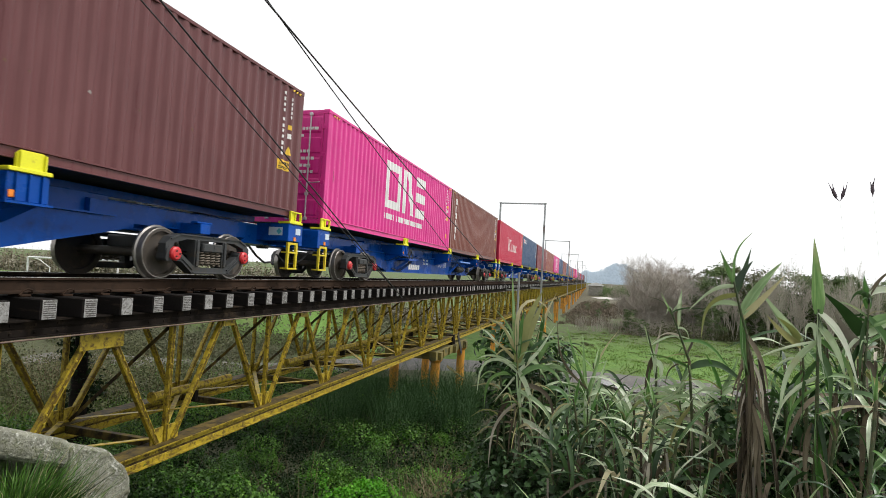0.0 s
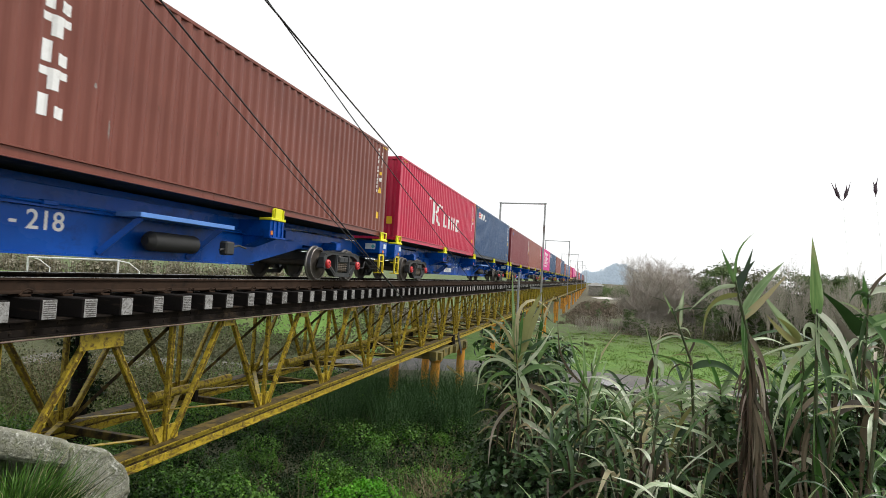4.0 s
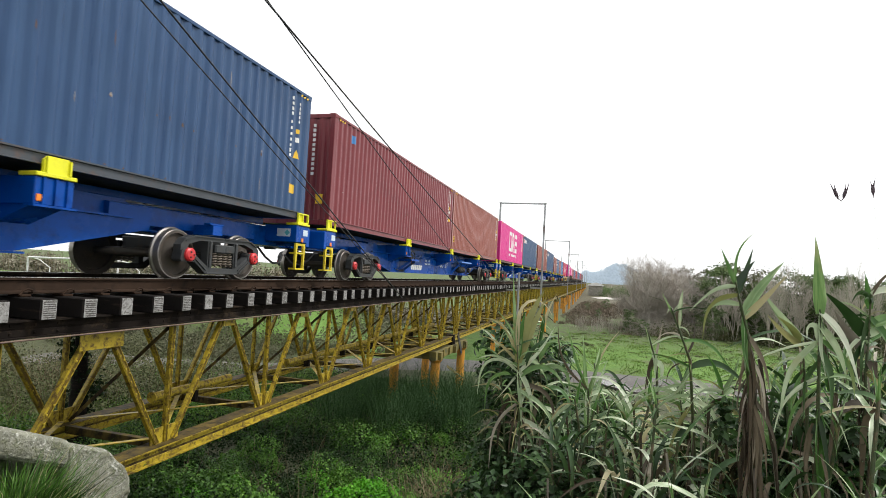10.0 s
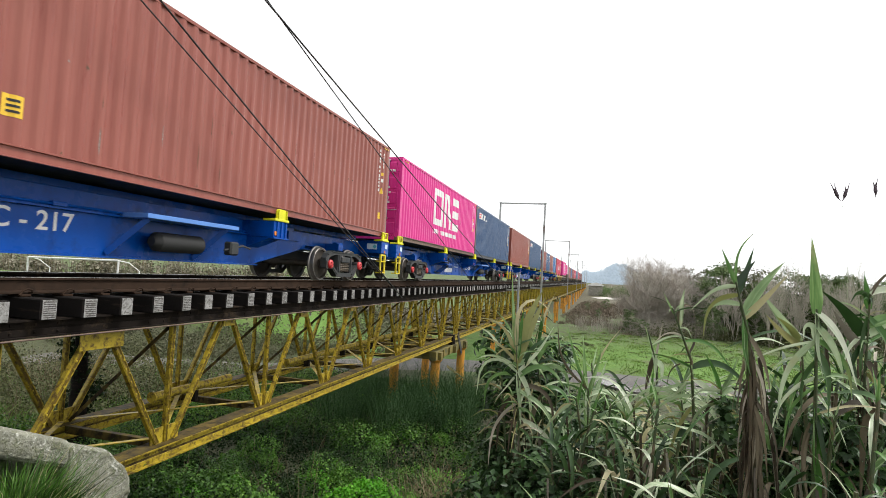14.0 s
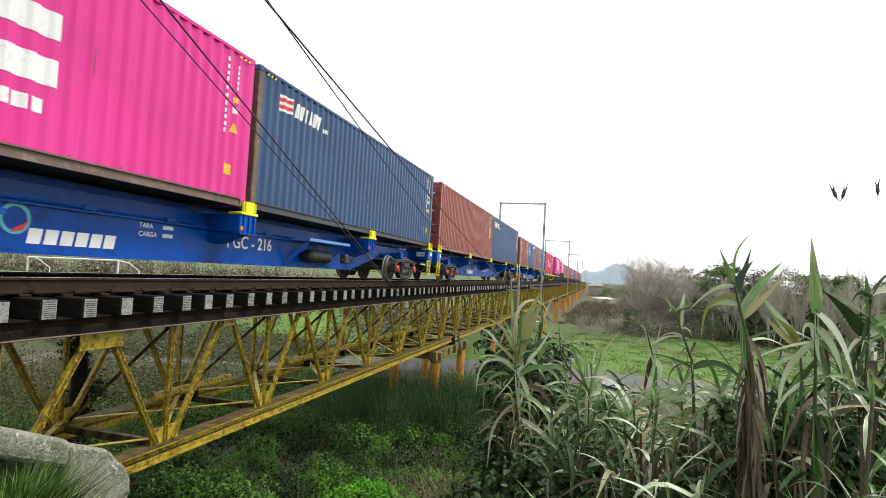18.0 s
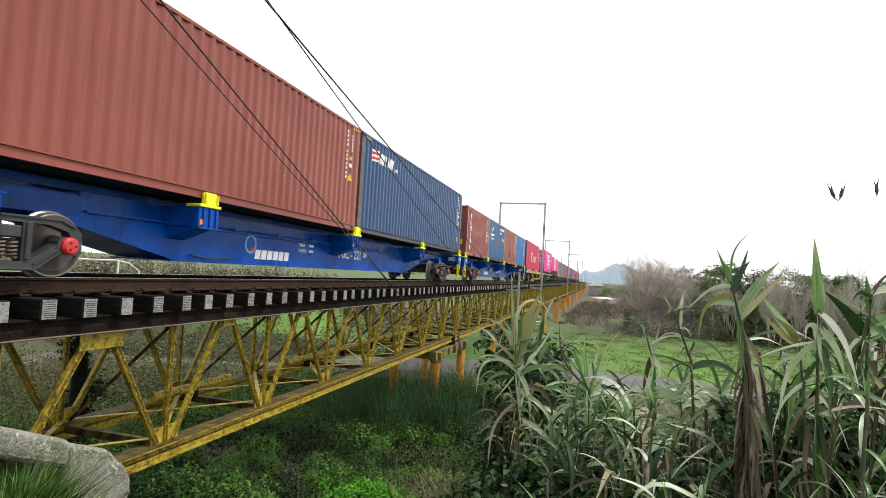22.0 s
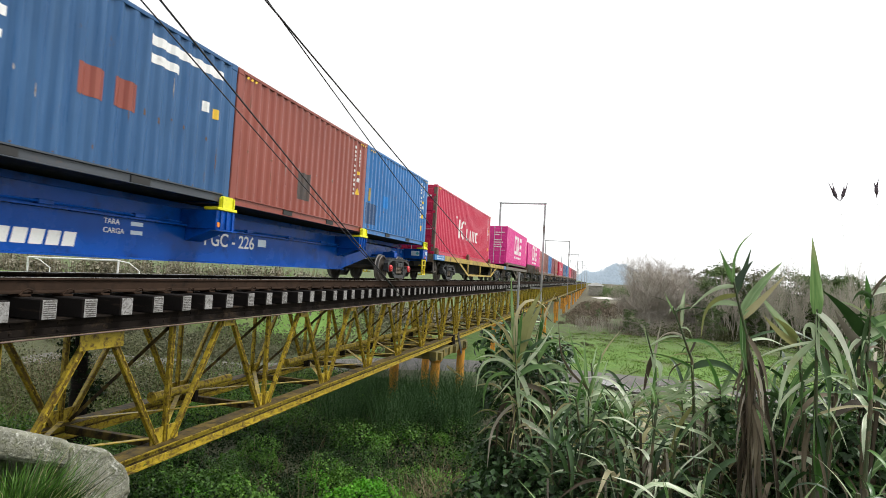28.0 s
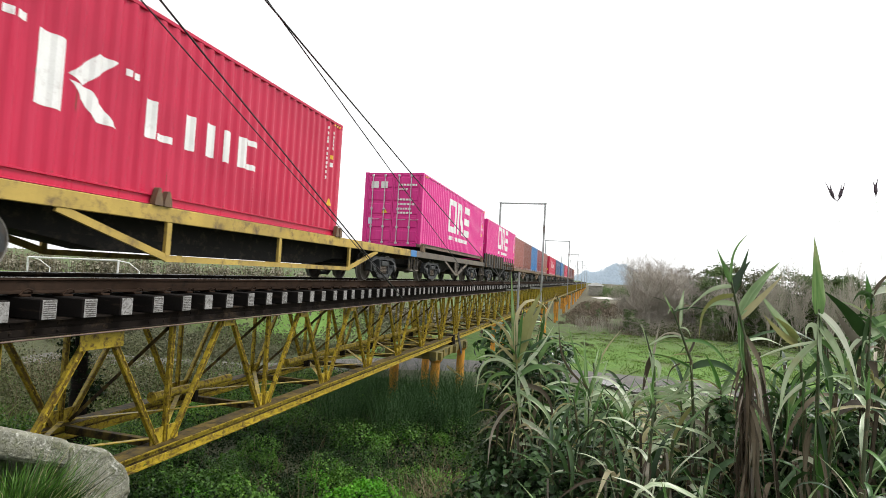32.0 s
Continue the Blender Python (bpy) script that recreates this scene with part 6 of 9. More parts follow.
def stalks(name, label, spots, per, h0, h1, w, lean, mat, category):
    """Upright thin blades that fan out from each spot."""
    g = Geo()
    for x, y, z, r, _ in spots:
        for _k in range(per):
            a, q = rr.uniform(0, 2 * math.pi), r * math.sqrt(rr.random())
            bx, by = x + q * math.cos(a), y + q * math.sin(a)
            h = rr.uniform(h0, h1)
            ln = lean * h * rr.uniform(0.2, 1.0)
            b = a + rr.uniform(-0.8, 0.8)
            tx, ty = bx + ln * math.cos(b), by + ln * math.sin(b)
            mx, my = (bx * 0.6 + tx * 0.4), (by * 0.6 + ty * 0.4)
            s = rr.uniform(0, math.pi)
            dx, dy = math.cos(s) * w / 2, math.sin(s) * w / 2
            n = len(g.v)
            g.v += [(bx - dx, by - dy, z - 0.05), (bx + dx, by + dy, z - 0.05), (mx + dx * 0.8, my + dy * 0.8, z + h * 0.6), (mx - dx * 0.8, my - dy * 0.8, z + h * 0.6), (tx, ty, z + h)]
            g.f += [(n, n + 1, n + 2, n + 3), (n + 3, n + 2, n + 4)]
    return stuff(name, label, category, g.mesh(name, fix=False), mat)


stalks("rough_grass", "long rough grass on the bank behind the bridge", spots_in(150, -24.0, -4.0, 8.0, 30.0, 0.5, 1.2, 1, 0.0, off_road), 60, 0.3, 1.1, 0.018, 0.8, L_MEADOW, "grass")
broom = spots_in(40, -2.5, 3.4, 18.0, 24.5, 0.4, 0.8, 1)
stalks("broom_shrub", "dark feathery broom shrubs below the pier", broom, 110, 0.9, 2.7, 0.010, 0.7, L_BROOM, "shrub")
bushes("broom_shrub", "soft dark green broom shrubs in the river bed", L_BROOM, [(x, y, z + 0.35, r * 1.15, r * 2.3) for x, y, z, r, _ in broom], 1500, 0.045, "shrub")
stalks("dry_twigs", "brown dry twigs on the bank", [(5.92 + rr.uniform(-0.5, 0.4), 7.9 + rr.uniform(-0.6, 0.8), -3.0 + rr.uniform(-0.1, 0.2), 0.3, 0) for _ in range(16)], 40, 0.2, 0.5, 0.007, 1.6, L_DRY, "twigs")
stalks("dry_grass", "dry pale stalks among the brambles", spots_in(45, -4.0, 8.0, 6.0, 22.0, 0.3, 0.8, 1), 14, 0.4, 1.2, 0.012, 0.7, L_DRY, "grass")
stalks("dry_grass", "dry pale stalks on the far bank", spots_in(70, -33.0, -6.0, 12.0, 44.0, 0.4, 1.3, 1, 0, off_road), 16, 0.4, 1.4, 0.018, 0.6, L_DRY, "grass")
stalks("grass", "rough green grass tufts on the abutment", [(x, y, z, 0.16, 0) for x, y, z in ((4.62, 2.5, -1.62), (4.5, 2.75, -1.65), (4.75, 2.3, -1.5), (4.62, 3.0, -1.85), (4.9, 2.05, -1.4), (4.45, 3.2, -1.95), (5.0, 2.35, -1.7))], 260, 0.10, 0.34, 0.008, 1.3, L_BRAMBLE, "grass")
recess = [(rr.uniform(3.60, 3.95), rr.uniform(2.3, 3.30), z + rr.uniform(-0.1, 0.1), rr.uniform(0.14, 0.2), rr.uniform(0.18, 0.24)) for z in (-2.5, -2.2, -1.9, -1.62) for _ in range(9)]
# Near-black leaves put the recess's shade into the weeds' colour.
bushes("fresh_weeds", "weeds in the wing wall recess, darkened as its shade", L_DEEP_AND_SHADE, recess, 240, 0.035, "weeds")
bushes("fresh_weeds", "green weeds beside the wing wall", L_MID, [(x + 0.12, y - 0.05, z + 0.03, r * 0.7, h * 0.8) for x, y, z, r, h in recess[::2]], 160, 0.035, "weeds")
stalks("grass", "long green grass in front of the wing wall", [(x + 0.1, y, -1.62, 0.12, 0) for x, y, *_ in recess[27:]], 120, 0.10, 0.36, 0.007, 1.2, L_MID, "grass")
stalks("grass", "yellowing grass in front of the wing wall", [(x + 0.1, y, -1.62, 0.12, 0) for x, y, *_ in recess[27:]], 16, 0.12, 0.42, 0.006, 1.2, L_REED_SICK, "grass")
stalks("grass", "yellowing long grass on the abutment", [(x, y, z, 0.2, 0) for x, y, z in ((4.62, 2.5, -1.62), (4.55, 2.9, -1.75), (4.8, 2.2, -1.5), (4.5, 3.3, -2.0))], 16, 0.2, 0.45, 0.007, 1.1, L_REED_SICK, "grass")
stalks("grass", "dry grass tufts at the foot of the wing wall", [(x, y, z, 0.18, 0) for x, y, z in ((4.4, 3.5, -2.25), (4.5, 2.9, -1.85), (4.35, 3.9, -2.4), (4.8, 2.4, -1.6))], 24, 0.2, 0.4, 0.007, 1.0, L_DRY, "grass")
stalks("meadow_grass", "rough green grass tufts on the meadow", spots_in(340, 4.0, 36.0, 46.5, 84.0, 0.5, 1.4, 1, 0, off_road), 24, 0.10, 0.34, 0.035, 1.2, L_MEADOW, "grass")


def dark_column(x, y, h, r):
    spots = [(x + rr.uniform(-0.2, 0.2), y + rr.uniform(-0.2, 0.2), ground_z(x, y) + h * k / 7, r * rr.uniform(0.7, 1.1), 0.6) for k in range(8)]
    th = thing("ivy_stump", "dark ivy-covered stump behind the truss", "stump")
    p, nn = clump_points(spots, 260, 0.4)
    L = rv.uniform(0.06, 0.12, len(p))
    part("ivy", cloud_mesh("ivy", p, nn, L, L * 0.8), L_DEEP_AND_SHADE, th)
    z = ground_z(x, y)
    part("trunk", Geo().tube([(x, y, z - 0.3), (x + 0.05, y, z + h * 0.5), (x, y, z + h)], [0.22, 0.18, 0.12], 10), M_TIE, th, smooth=True)


dark_column(-3.25, 9.9, 3.1, 0.36)


bushes("riverside_scrub", "dense scrub at the foot of the riverside trees", L_TREE_DRY, spots_in(150, 17.0, 70.0, 82.0, 95.0, 1.0, 2.4, 1.5, -0.2), 190, 0.28, "scrub")
bushes("riverside_scrub", "brown leafless scrub beside the river", L_BROWNBUSH, spots_in(30, 9.0, 21.0, 84.0, 95.0, 0.5, 1.3, 1.1, -0.2), 330, 0.14, "scrub")
stalks("dry_scrub", "brown leafless stems beside the river", spots_in(9, 5.0, 13.0, 86.0, 98.0, 0.8, 1.6, 1), 50, 0.8, 3.0, 0.03, 0.4, L_TWIG, "scrub")

stalks("dry_scrub", "brown leafless stems at the foot of the thicket", spots_in(60, 13.5, 24.0, 85.0, 96.0, 0.8, 1.8, 1), 60, 0.8, 3.2, 0.022, 0.5, L_TWIG, "scrub")
bushes("riverside_scrub", "brown winter scrub beside the far bridge", L_BROWNBUSH, spots_in(130, 4.2, 15.0, 120.0, 190.0, 0.9, 2.0, 1.1, -0.3), 130, 0.36, "scrub")
bushes("riverside_scrub", "dark green shrubs beyond the scrub", L_TREE, spots_in(80, 9.0, 40.0, 262.0, 330.0, 2.4, 4.2, 1.5, -0.3), 200, 0.55, "scrub")
bushes("field_scrub", "grey-brown scrub between the bridge and the field", L_GREYBUSH, spots_in(110, -34.0, -9.0, 30.0, 75.0, 0.8, 1.9, 1.2, -0.1, off_road), 150, 0.26, "scrub")
bushes("bramble_thicket", "dark weeds on the bank below the track", L_MID, spots_in(60, -13.0, -3.2, 8.0, 15.0, 0.3, 0.8, 0.7, 0.0, off_road), 260, 0.085)
bushes("grey_scrub", "tall grey-green scrub on the bank", L_TREE_DRY, spots_in(44, -20.0, -9.0, 11.5, 22.0, 0.8, 1.5, 2.1, 0.2, off_road), 520, 0.10, "scrub")
stalks("dry_scrub", "tangled pale twigs on the bank", spots_in(24, -16.0, -9.0, 11.0, 19.0, 0.6, 1.2, 1), 36, 0.8, 2.6, 0.014, 1.0, L_DRY, "scrub")
bushes("fresh_weeds", "bright green weeds at the foot of the far bank", L_LIME, spots_in(34, -8.5, -2.6, 6.8, 10.8, 0.25, 0.6, 0.7, 0.2, off_road), 460, 0.055, "weeds")

GRASS_FEET = ((4.09, 2.79, -1.53), (4.15, 2.83, -1.56), (4.24, 2.83, -1.52), (4.25, 2.89, -1.58), (4.31, 2.75, -1.58), (4.33, 2.91, -1.63), (4.38, 2.98, -1.69), (4.28, 2.69, -1.54))
stalks("grass", "long green grass leaning before the wing wall", [(x, y, z, 0.13, 0) for x, y, z in GRASS_FEET], 40, 0.22, 0.58, 0.006, 1.1, L_MID, "grass")
stalks("grass", "dark grass at the foot of the wing wall", [(x, y, z, 0.16, 0) for x, y, z in GRASS_FEET], 150, 0.18, 0.52, 0.008, 1.2, L_BRAMBLE, "grass")
stalks("grass", "straw-coloured grass before the wing wall", [(x, y, z, 0.12, 0) for x, y, z in GRASS_FEET[2:7]], 22, 0.2, 0.6, 0.005, 1.1, L_REED_SICK, "grass")
bushes("fresh_weeds", "weeds heaped against the wing wall", L_BRAMBLE, [(x, y, ground_z(x, y) + 0.2 * k, 0.30, (z - ground_z(x, y)) * 0.8) for k in (0, 1) for x, y, z in GRASS_FEET], 300, 0.04, "weeds")
# ---- wing wall beside the abutment ----
def rough(geo, amp, freq, cuts, name):
    """Weathered concrete: cut finely, then pushed in and out by noise."""
    bm = bmesh.new()
    me = geo.mesh(name)
    bm.from_mesh(me)
    bmesh.ops.bevel(bm, geom=bm.edges[:], offset=0.06, segments=3, affect="EDGES", profile=0.6)
    bmesh.ops.subdivide_edges(bm, edges=bm.edges[:], cuts=cuts, use_grid_fill=True)
    bmesh.ops.triangulate(bm, faces=bm.faces[:])
    for v in bm.verts:
        v.co += v.co.normalized() * amp * noise.fractal(v.co * freq, 0.8, 2.0, 4)
    bm.to_mesh(me)
    bm.free()
    me.polygons.foreach_set("use_smooth", [True] * len(me.polygons))
    return me


wing = thing("wing_wall", "rough lichen-stained concrete wing wall with a sloping top", "wall", at=pose(-0.03, -0.02, 0.075))
M_LICHEN = surface("lichened_concrete", (0.235, 0.235, 0.185), 0.95, var=0.45, scale=7.0, stain=(0.115, 0.12, 0.065), amount=0.50, bump=1.0, grain=45, depth=0.02)
_nt = M_LICHEN.node_tree
_b = _nt.nodes["Principled BSDF"]
_base = _b.inputs["Base Color"].links[0].from_socket
_crust = mixed(_nt, ramp(_nt, noise_tex(_nt, 24.0, (1, 1, 1), 5, 0.7), 0.56, 0.66, 0.0, 0.9), _base, (0.56, 0.56, 0.50))
_moss = mixed(_nt, ramp(_nt, noise_tex(_nt, 2.6, (1, 1, 1), 4, 0.6), 0.55, 0.72, 0.0, 0.7), _crust, (0.09, 0.095, 0.045))
_nt.links.new(_moss, _b.inputs["Base Color"])
part("end_block", rough(Geo().prism_x([(3.36, -1.17), (3.74, -1.32), (3.92, -1.50), (4.00, -1.76), (4.02, -3.6), (3.36, -3.6)], 3.25, 4.06), 0.045, 4.0, 6, "end_block"), M_LICHEN, wing)
part("coping", rough(Geo().prism_x([(-0.6, 0.62), (3.37, -1.145), (3.37, -1.36), (-0.6, 0.40)], 3.22, 4.09), 0.02, 3.0, 6, "coping"), M_LICHEN, wing)
part("wall_body", Geo().prism_x([(-0.6, 0.38), (3.355, -1.375), (3.355, -3.6), (-0.6, -3.6)], 3.3, 3.46), M_LICHEN, wing)


# ---- trees ----
def bare_tree(seed, h, spreadf, twigs):
    r = random.Random(seed)
    wood, fine = Geo(), Geo()

    def grow(p, d, length, rad, level):
        q = p + d * length
        mid = p.lerp(q, 0.5) + Vector((r.uniform(-1, 1), r.uniform(-1, 1), r.uniform(-0.3, 1))) * length * 0.06
        (wood if level < 2 else fine).tube([p, mid, q], [rad, rad * 0.8, rad * 0.6], 6 if level < 2 else 3, False)
        if level == 4:
            return
        for _ in range((5, 5, 6, twigs)[level]):
            t = r.uniform(0.35, 1.0)
            nd = (d + Vector((r.gauss(0, 1), r.gauss(0, 1), r.gauss(0.35, 0.6))) * spreadf).normalized()
            grow(p.lerp(q, t), nd, length * r.uniform(0.45, 0.72), max(rad * 0.5, 0.010), level + 1)

    for _ in range(5):
        grow(Vector((r.uniform(-1.2, 1.2), r.uniform(-1.2, 1.2), -0.3)), Vector((r.uniform(-0.3, 0.3), r.uniform(-0.3, 0.3), 1)).normalized(), h * r.uniform(0.25, 0.5), h * 0.0055, 0)
    return wood, fine


def leafy_tree_meshes(seed, h, w):
    r = random.Random(seed)
    wood = Geo()
    top = Vector((r.uniform(-0.4, 0.4), r.uniform(-0.4, 0.4), h * 0.6))
    wood.tube([(0, 0, -0.5), top * 0.5, top], [h * 0.03, h * 0.022, h * 0.012], 8)
    spots = []
    for k in range(34):
        a = r.uniform(0, 2 * math.pi)
        u = r.uniform(0.02, 1.0)
        rad = w * (0.35 + 0.65 * math.sin(min(1.0, u * 1.05) * math.pi * 0.92)) * r.uniform(0.3, 1.0)
        c = Vector((rad * math.cos(a), rad * math.sin(a), h * (0.02 + 0.90 * u)))
        s = w * r.uniform(0.22, 0.42)
        spots.append((c.x, c.y, c.z, s, s * 0.8))
        wood.tube([top * (0.4 + 0.5 * u), c], [h * 0.008, h * 0.003], 4, False)
    p, nn = clump_points(spots, 110, 0.35)
    L = rv.uniform(0.22, 0.48, len(p))
    return wood.mesh("trunk", True, False), cloud_mesh("crown", p, nn, L, L * 0.6)


def plant(label, category, trunk, crown, at, m_trunk, m_crown, crown_name="crown"):
    th = thing("tree", label, category, "trees along the river")
    part("trunk", trunk, m_trunk, th)
    part(crown_name, crown, m_crown, th)
    th.matrix_basis = at
    return th


def at_ground(x, y, turn, size=1.0):
    return Matrix.Translation((x, y, ground_z(x, y))) @ Matrix.Rotation(turn, 4, "Z") @ Matrix.Scale(size, 4)


bare = []
for k in range(3):
    a, b = bare_tree(30 + k, 16.0, 0.58, 6)
    bare.append((a.mesh("trunk", False, False), b.mesh("branchwork", False, False)))
for k in range(24):
    x = 13.4 + k * 0.46 + rr.uniform(-0.8, 0.8)
    y = 98 + rr.uniform(-7, 10)
    plant("bare brown thicket tree with a haze of fine twigs", "tree", *bare[k % 3], at_ground(x, y, rr.uniform(0, 6.28), rr.uniform(0.62, 0.9) * (0.8 if k < 3 else 1)), L_TWIG, L_TWIG, "branchwork")
pale = []
for k in range(2):
    a, b = bare_tree(50 + k, 14.0, 0.26, 2)
    pale.append((a.mesh("trunk", False, False), b.mesh("twigs", False, False)))
for k in range(5):
    plant("slender bare tree with pale bark", "tree", *pale[k % 2], at_ground(27.0 + k * 3.4 + rr.uniform(-1, 1), 86 + rr.uniform(-4, 3), rr.uniform(0, 6.28), rr.uniform(0.75, 1.05)), L_PALE_TWIG, L_PALE_TWIG, "branchwork")
green = [leafy_tree_meshes(70 + k, 10.5, 4.0) for k in range(4)]
for k in range(34):
    x = 25.0 + k * 1.24 + rr.uniform(-1.2, 1.2)
    y = 97 + rr.uniform(-7, 14)
    plant("dark evergreen riverside tree with a ragged crown", "tree", *green[k % 4], at_ground(x, y, rr.uniform(0, 6.28), rr.uniform(0.82, 1.14)), L_TWIG, L_TREE if k % 4 else L_TREE_DRY)
for x, y, s in ((8.5, 118, 0.2), (10.5, 150, 0.3), (6.0, 140, 0.22), (14.5, 84, 0.24), (12.9, 87, 0.36), (24, 86, 0.5), (22, 92, 0.62), (30, 88, 0.55)):
    plant("small dark green riverside bush", "bush", *green[int(x) % 4], at_ground(x, y, x, s), L_TWIG, L_TREE)
plant("yellow-green bush beside the field", "bush", *green[1], Matrix.Translation((-17.0, 40.5, -3.6)) @ Matrix.Scale(0.30, 4), L_TWIG, L_BRIGHT)
plant("yellow-green bush beside the field", "bush", *green[2], Matrix.Translation((-14.6, 41.0, -3.6)) @ Matrix.Scale(0.28, 4), L_TWIG, L_BRIGHT)

# hedge and rough wall of trees beyond the playing field
hedge = []
for k in range(230):
    u = k / 229
    x, y = -110 + 108 * u + rr.uniform(-1.5, 1.5), 45 + 36 * u + rr.uniform(-2.5, 4)
    hedge.append((x, y, ground_z(x, y) - 0.2, rr.uniform(1.0, 1.9), rr.uniform(2.0, 3.4)))
bushes("field_hedge", "grey-brown leafless hedge beyond the playing field", L_HEDGE, hedge, 130, 0.42, "hedge")
stalks("hedge_stems", "bare upright stems in the hedge", [(x, y, z, 1.6, 0) for x, y, z, _, _ in hedge], 14, 1.6, 4.2, 0.05, 0.2, L_DRY, "hedge")


# ---- goal on the playing field ----
goal = thing("football_goal", "white steel football goal on the grass field", "goal")
GA, GB = Vector((-35.76, 33.58, 0)), Vector((-28.83, 35.51, 0))
gz0 = min(ground_z(GA.x, GA.y), ground_z(GB.x, GB.y)) - 0.3
back = Vector((GB - GA).normalized().cross(Vector((0, 0, -1))))
M_GOAL = surface("white_goal_paint", (0.78, 0.78, 0.76), 0.5, var=0.1, stain=(0.5, 0.45, 0.4), amount=0.2, bump=0)
for p, zt in ((GA, -0.21), (GB, -0.10)):
    part("goal_post", Geo().tube([(p.x, p.y, gz0), (p.x, p.y, zt)], 0.075, 10), M_GOAL, goal, smooth=True)
    q = p + (GB - GA).normalized() * 1.5 + back * 0.4
    part("stanchion", Geo().tube([(p.x, p.y, zt), (p.x * 0.5 + q.x * 0.5, p.y * 0.5 + q.y * 0.5, zt - 0.15), (q.x, q.y, zt - 0.75), (q.x, q.y, gz0)], 0.045, 8), M_GOAL, goal, smooth=True)
part("crossbar", Geo().tube([(GA.x, GA.y, -0.21), (GB.x, GB.y, -0.10)], 0.075, 10), M_GOAL, goal, smooth=True)

# ---- far hill ----
g = Geo()
n = 70
for k in range(n + 1):
    x = -260 + 700 * k / n
    h = 2 + 42 * math.exp(-((x - 62) / 50) ** 2) + 26 * math.exp(-((x - 190) / 90) ** 2) + 12 * math.exp(-((x + 20) / 30) ** 2) + 5 * noise.noise((x * 0.05, 0, 7))
    g.v += [(x, 1560 + 0.02 * x, -20), (x, 1560 + 0.02 * x, h), (x, 1700, -20)]
g.f = [(3 * k + a, 3 * k + 3 + a, 3 * k + 4 + a, 3 * k + 1 + a) for k in range(n) for a in (0, 1)]
hill = tagged(part("hill", g, L_HILL, smooth=True, kind="structure"), "far blue-grey hill, haze put into colour and glow", "hill")
spots = [(rr.uniform(-60, 190), 1540, 0, 0, 0) for _ in range(330)]
spots = [(x, y, -6 + rr.random() ** 0.6 * (50 * math.exp(-((x - 62) / 52) ** 2) + 30 * math.exp(-((x - 190) / 90) ** 2) * 0.9 + 22 * math.exp(-((x + 20) / 30) ** 2)), rr.uniform(5, 11), rr.uniform(4, 11)) for x, y, *_ in spots]
bushes("backdrop_trees", "distant hill pines, haze put into colour and glow", L_HILL_TREES, spots, 120, 4.0, "trees")
shed = thing("distant_shed", "long low pale roofed shed in the distance", "building")
part("wall", Geo().box(4.5, 11.0, 272, 280, -6.0, -1.4), M_CONCRETE, shed)
part("roof", Geo().prism_y([(4.2, -1.395), (11.3, -1.395), (11.3, -0.9), (7.7, 0.25), (4.2, -0.9)], 271.5, 280.5), M_WHITE, shed)


# ---- giant reeds ----
def leaf_verts(length, width, elev, droop, twist, seg=9, bend=0.4, tilt=0.0):
    """A strap leaf in the x, z plane: it rises at elev, folds over by droop about bend, and hangs; tilt turns its flat side."""
    v, f = [], []
    p = Vector((0, 0, 0))
    for k in range(seg + 1):
        u = k / seg
        a = max(elev - droop * smooth(bend - 0.38, bend + 0.34, u) - 0.12 * u, -1.54)
        w = width * min(1.0, 0.55 + 2.4 * u) * max(0.0, 1 - u ** 1.7) * 0.5
        tw = tilt + twist * u
        nrm = Vector((-math.sin(a), 0, math.cos(a)))
        side = Vector((0, math.cos(tw), 0)) + nrm * math.sin(tw)
        up = nrm * math.cos(tw) - Vector((0, math.sin(tw), 0))
        v += [p + side * w + up * w * 0.32, p.copy(), p - side * w + up * w * 0.32]
        if k:
            n = 3 * k
            f += [(n - 3, n - 2, n + 1, n), (n - 2, n - 1, n + 2, n + 1)]
        p = p + Vector((math.cos(a), 0, math.sin(a))) * length / seg
    return v, f


def leaf_mesh(*args):
    g = Geo()
    g.add(*leaf_verts(*args))
    return g.mesh("leaf", True, False)


ARCH = [leaf_mesh(0.52 + 0.06 * (k % 3), 0.028 + 0.006 * (k % 4), radians(72 - 11 * (k % 5)), radians(25 + 8 * k), 0.8 * (-1) ** k, 11, 0.28 + 0.09 * (k % 4), 0.5 * (k % 3 - 1)) for k in range(12)]
SHORT = [leaf_mesh(0.33 + 0.05 * (k % 3), 0.034 + 0.005 * (k % 4), radians(66 - 12 * (k % 5)), radians(35 + 8 * k), 0.7 * (-1) ** k, 9, 0.20 + 0.08 * (k % 4), 0.6 * (k % 3 - 1)) for k in range(10)]
SPEAR = [leaf_mesh(0.46 + 0.06 * k, 0.042 + 0.004 * k, radians(86 - 7 * k), 0.10 + 0.10 * k, 0.4, 9) for k in range(4)]
HANG = [leaf_mesh(0.42 + 0.05 * k, 0.030 + 0.004 * k, radians(20 - 16 * k), radians(75 - 6 * k), 1.6 * (-1) ** k, 9, 0.25, 0.3 * k) for k in range(5)]
SHAG = [leaf_mesh(0.18 + 0.05 * k, 0.011 + 0.003 * k, radians(-58 - 4 * k), 0.3, 0.9 * (-1) ** k, 5, 0.3, 0.5 * k) for k in range(4)]


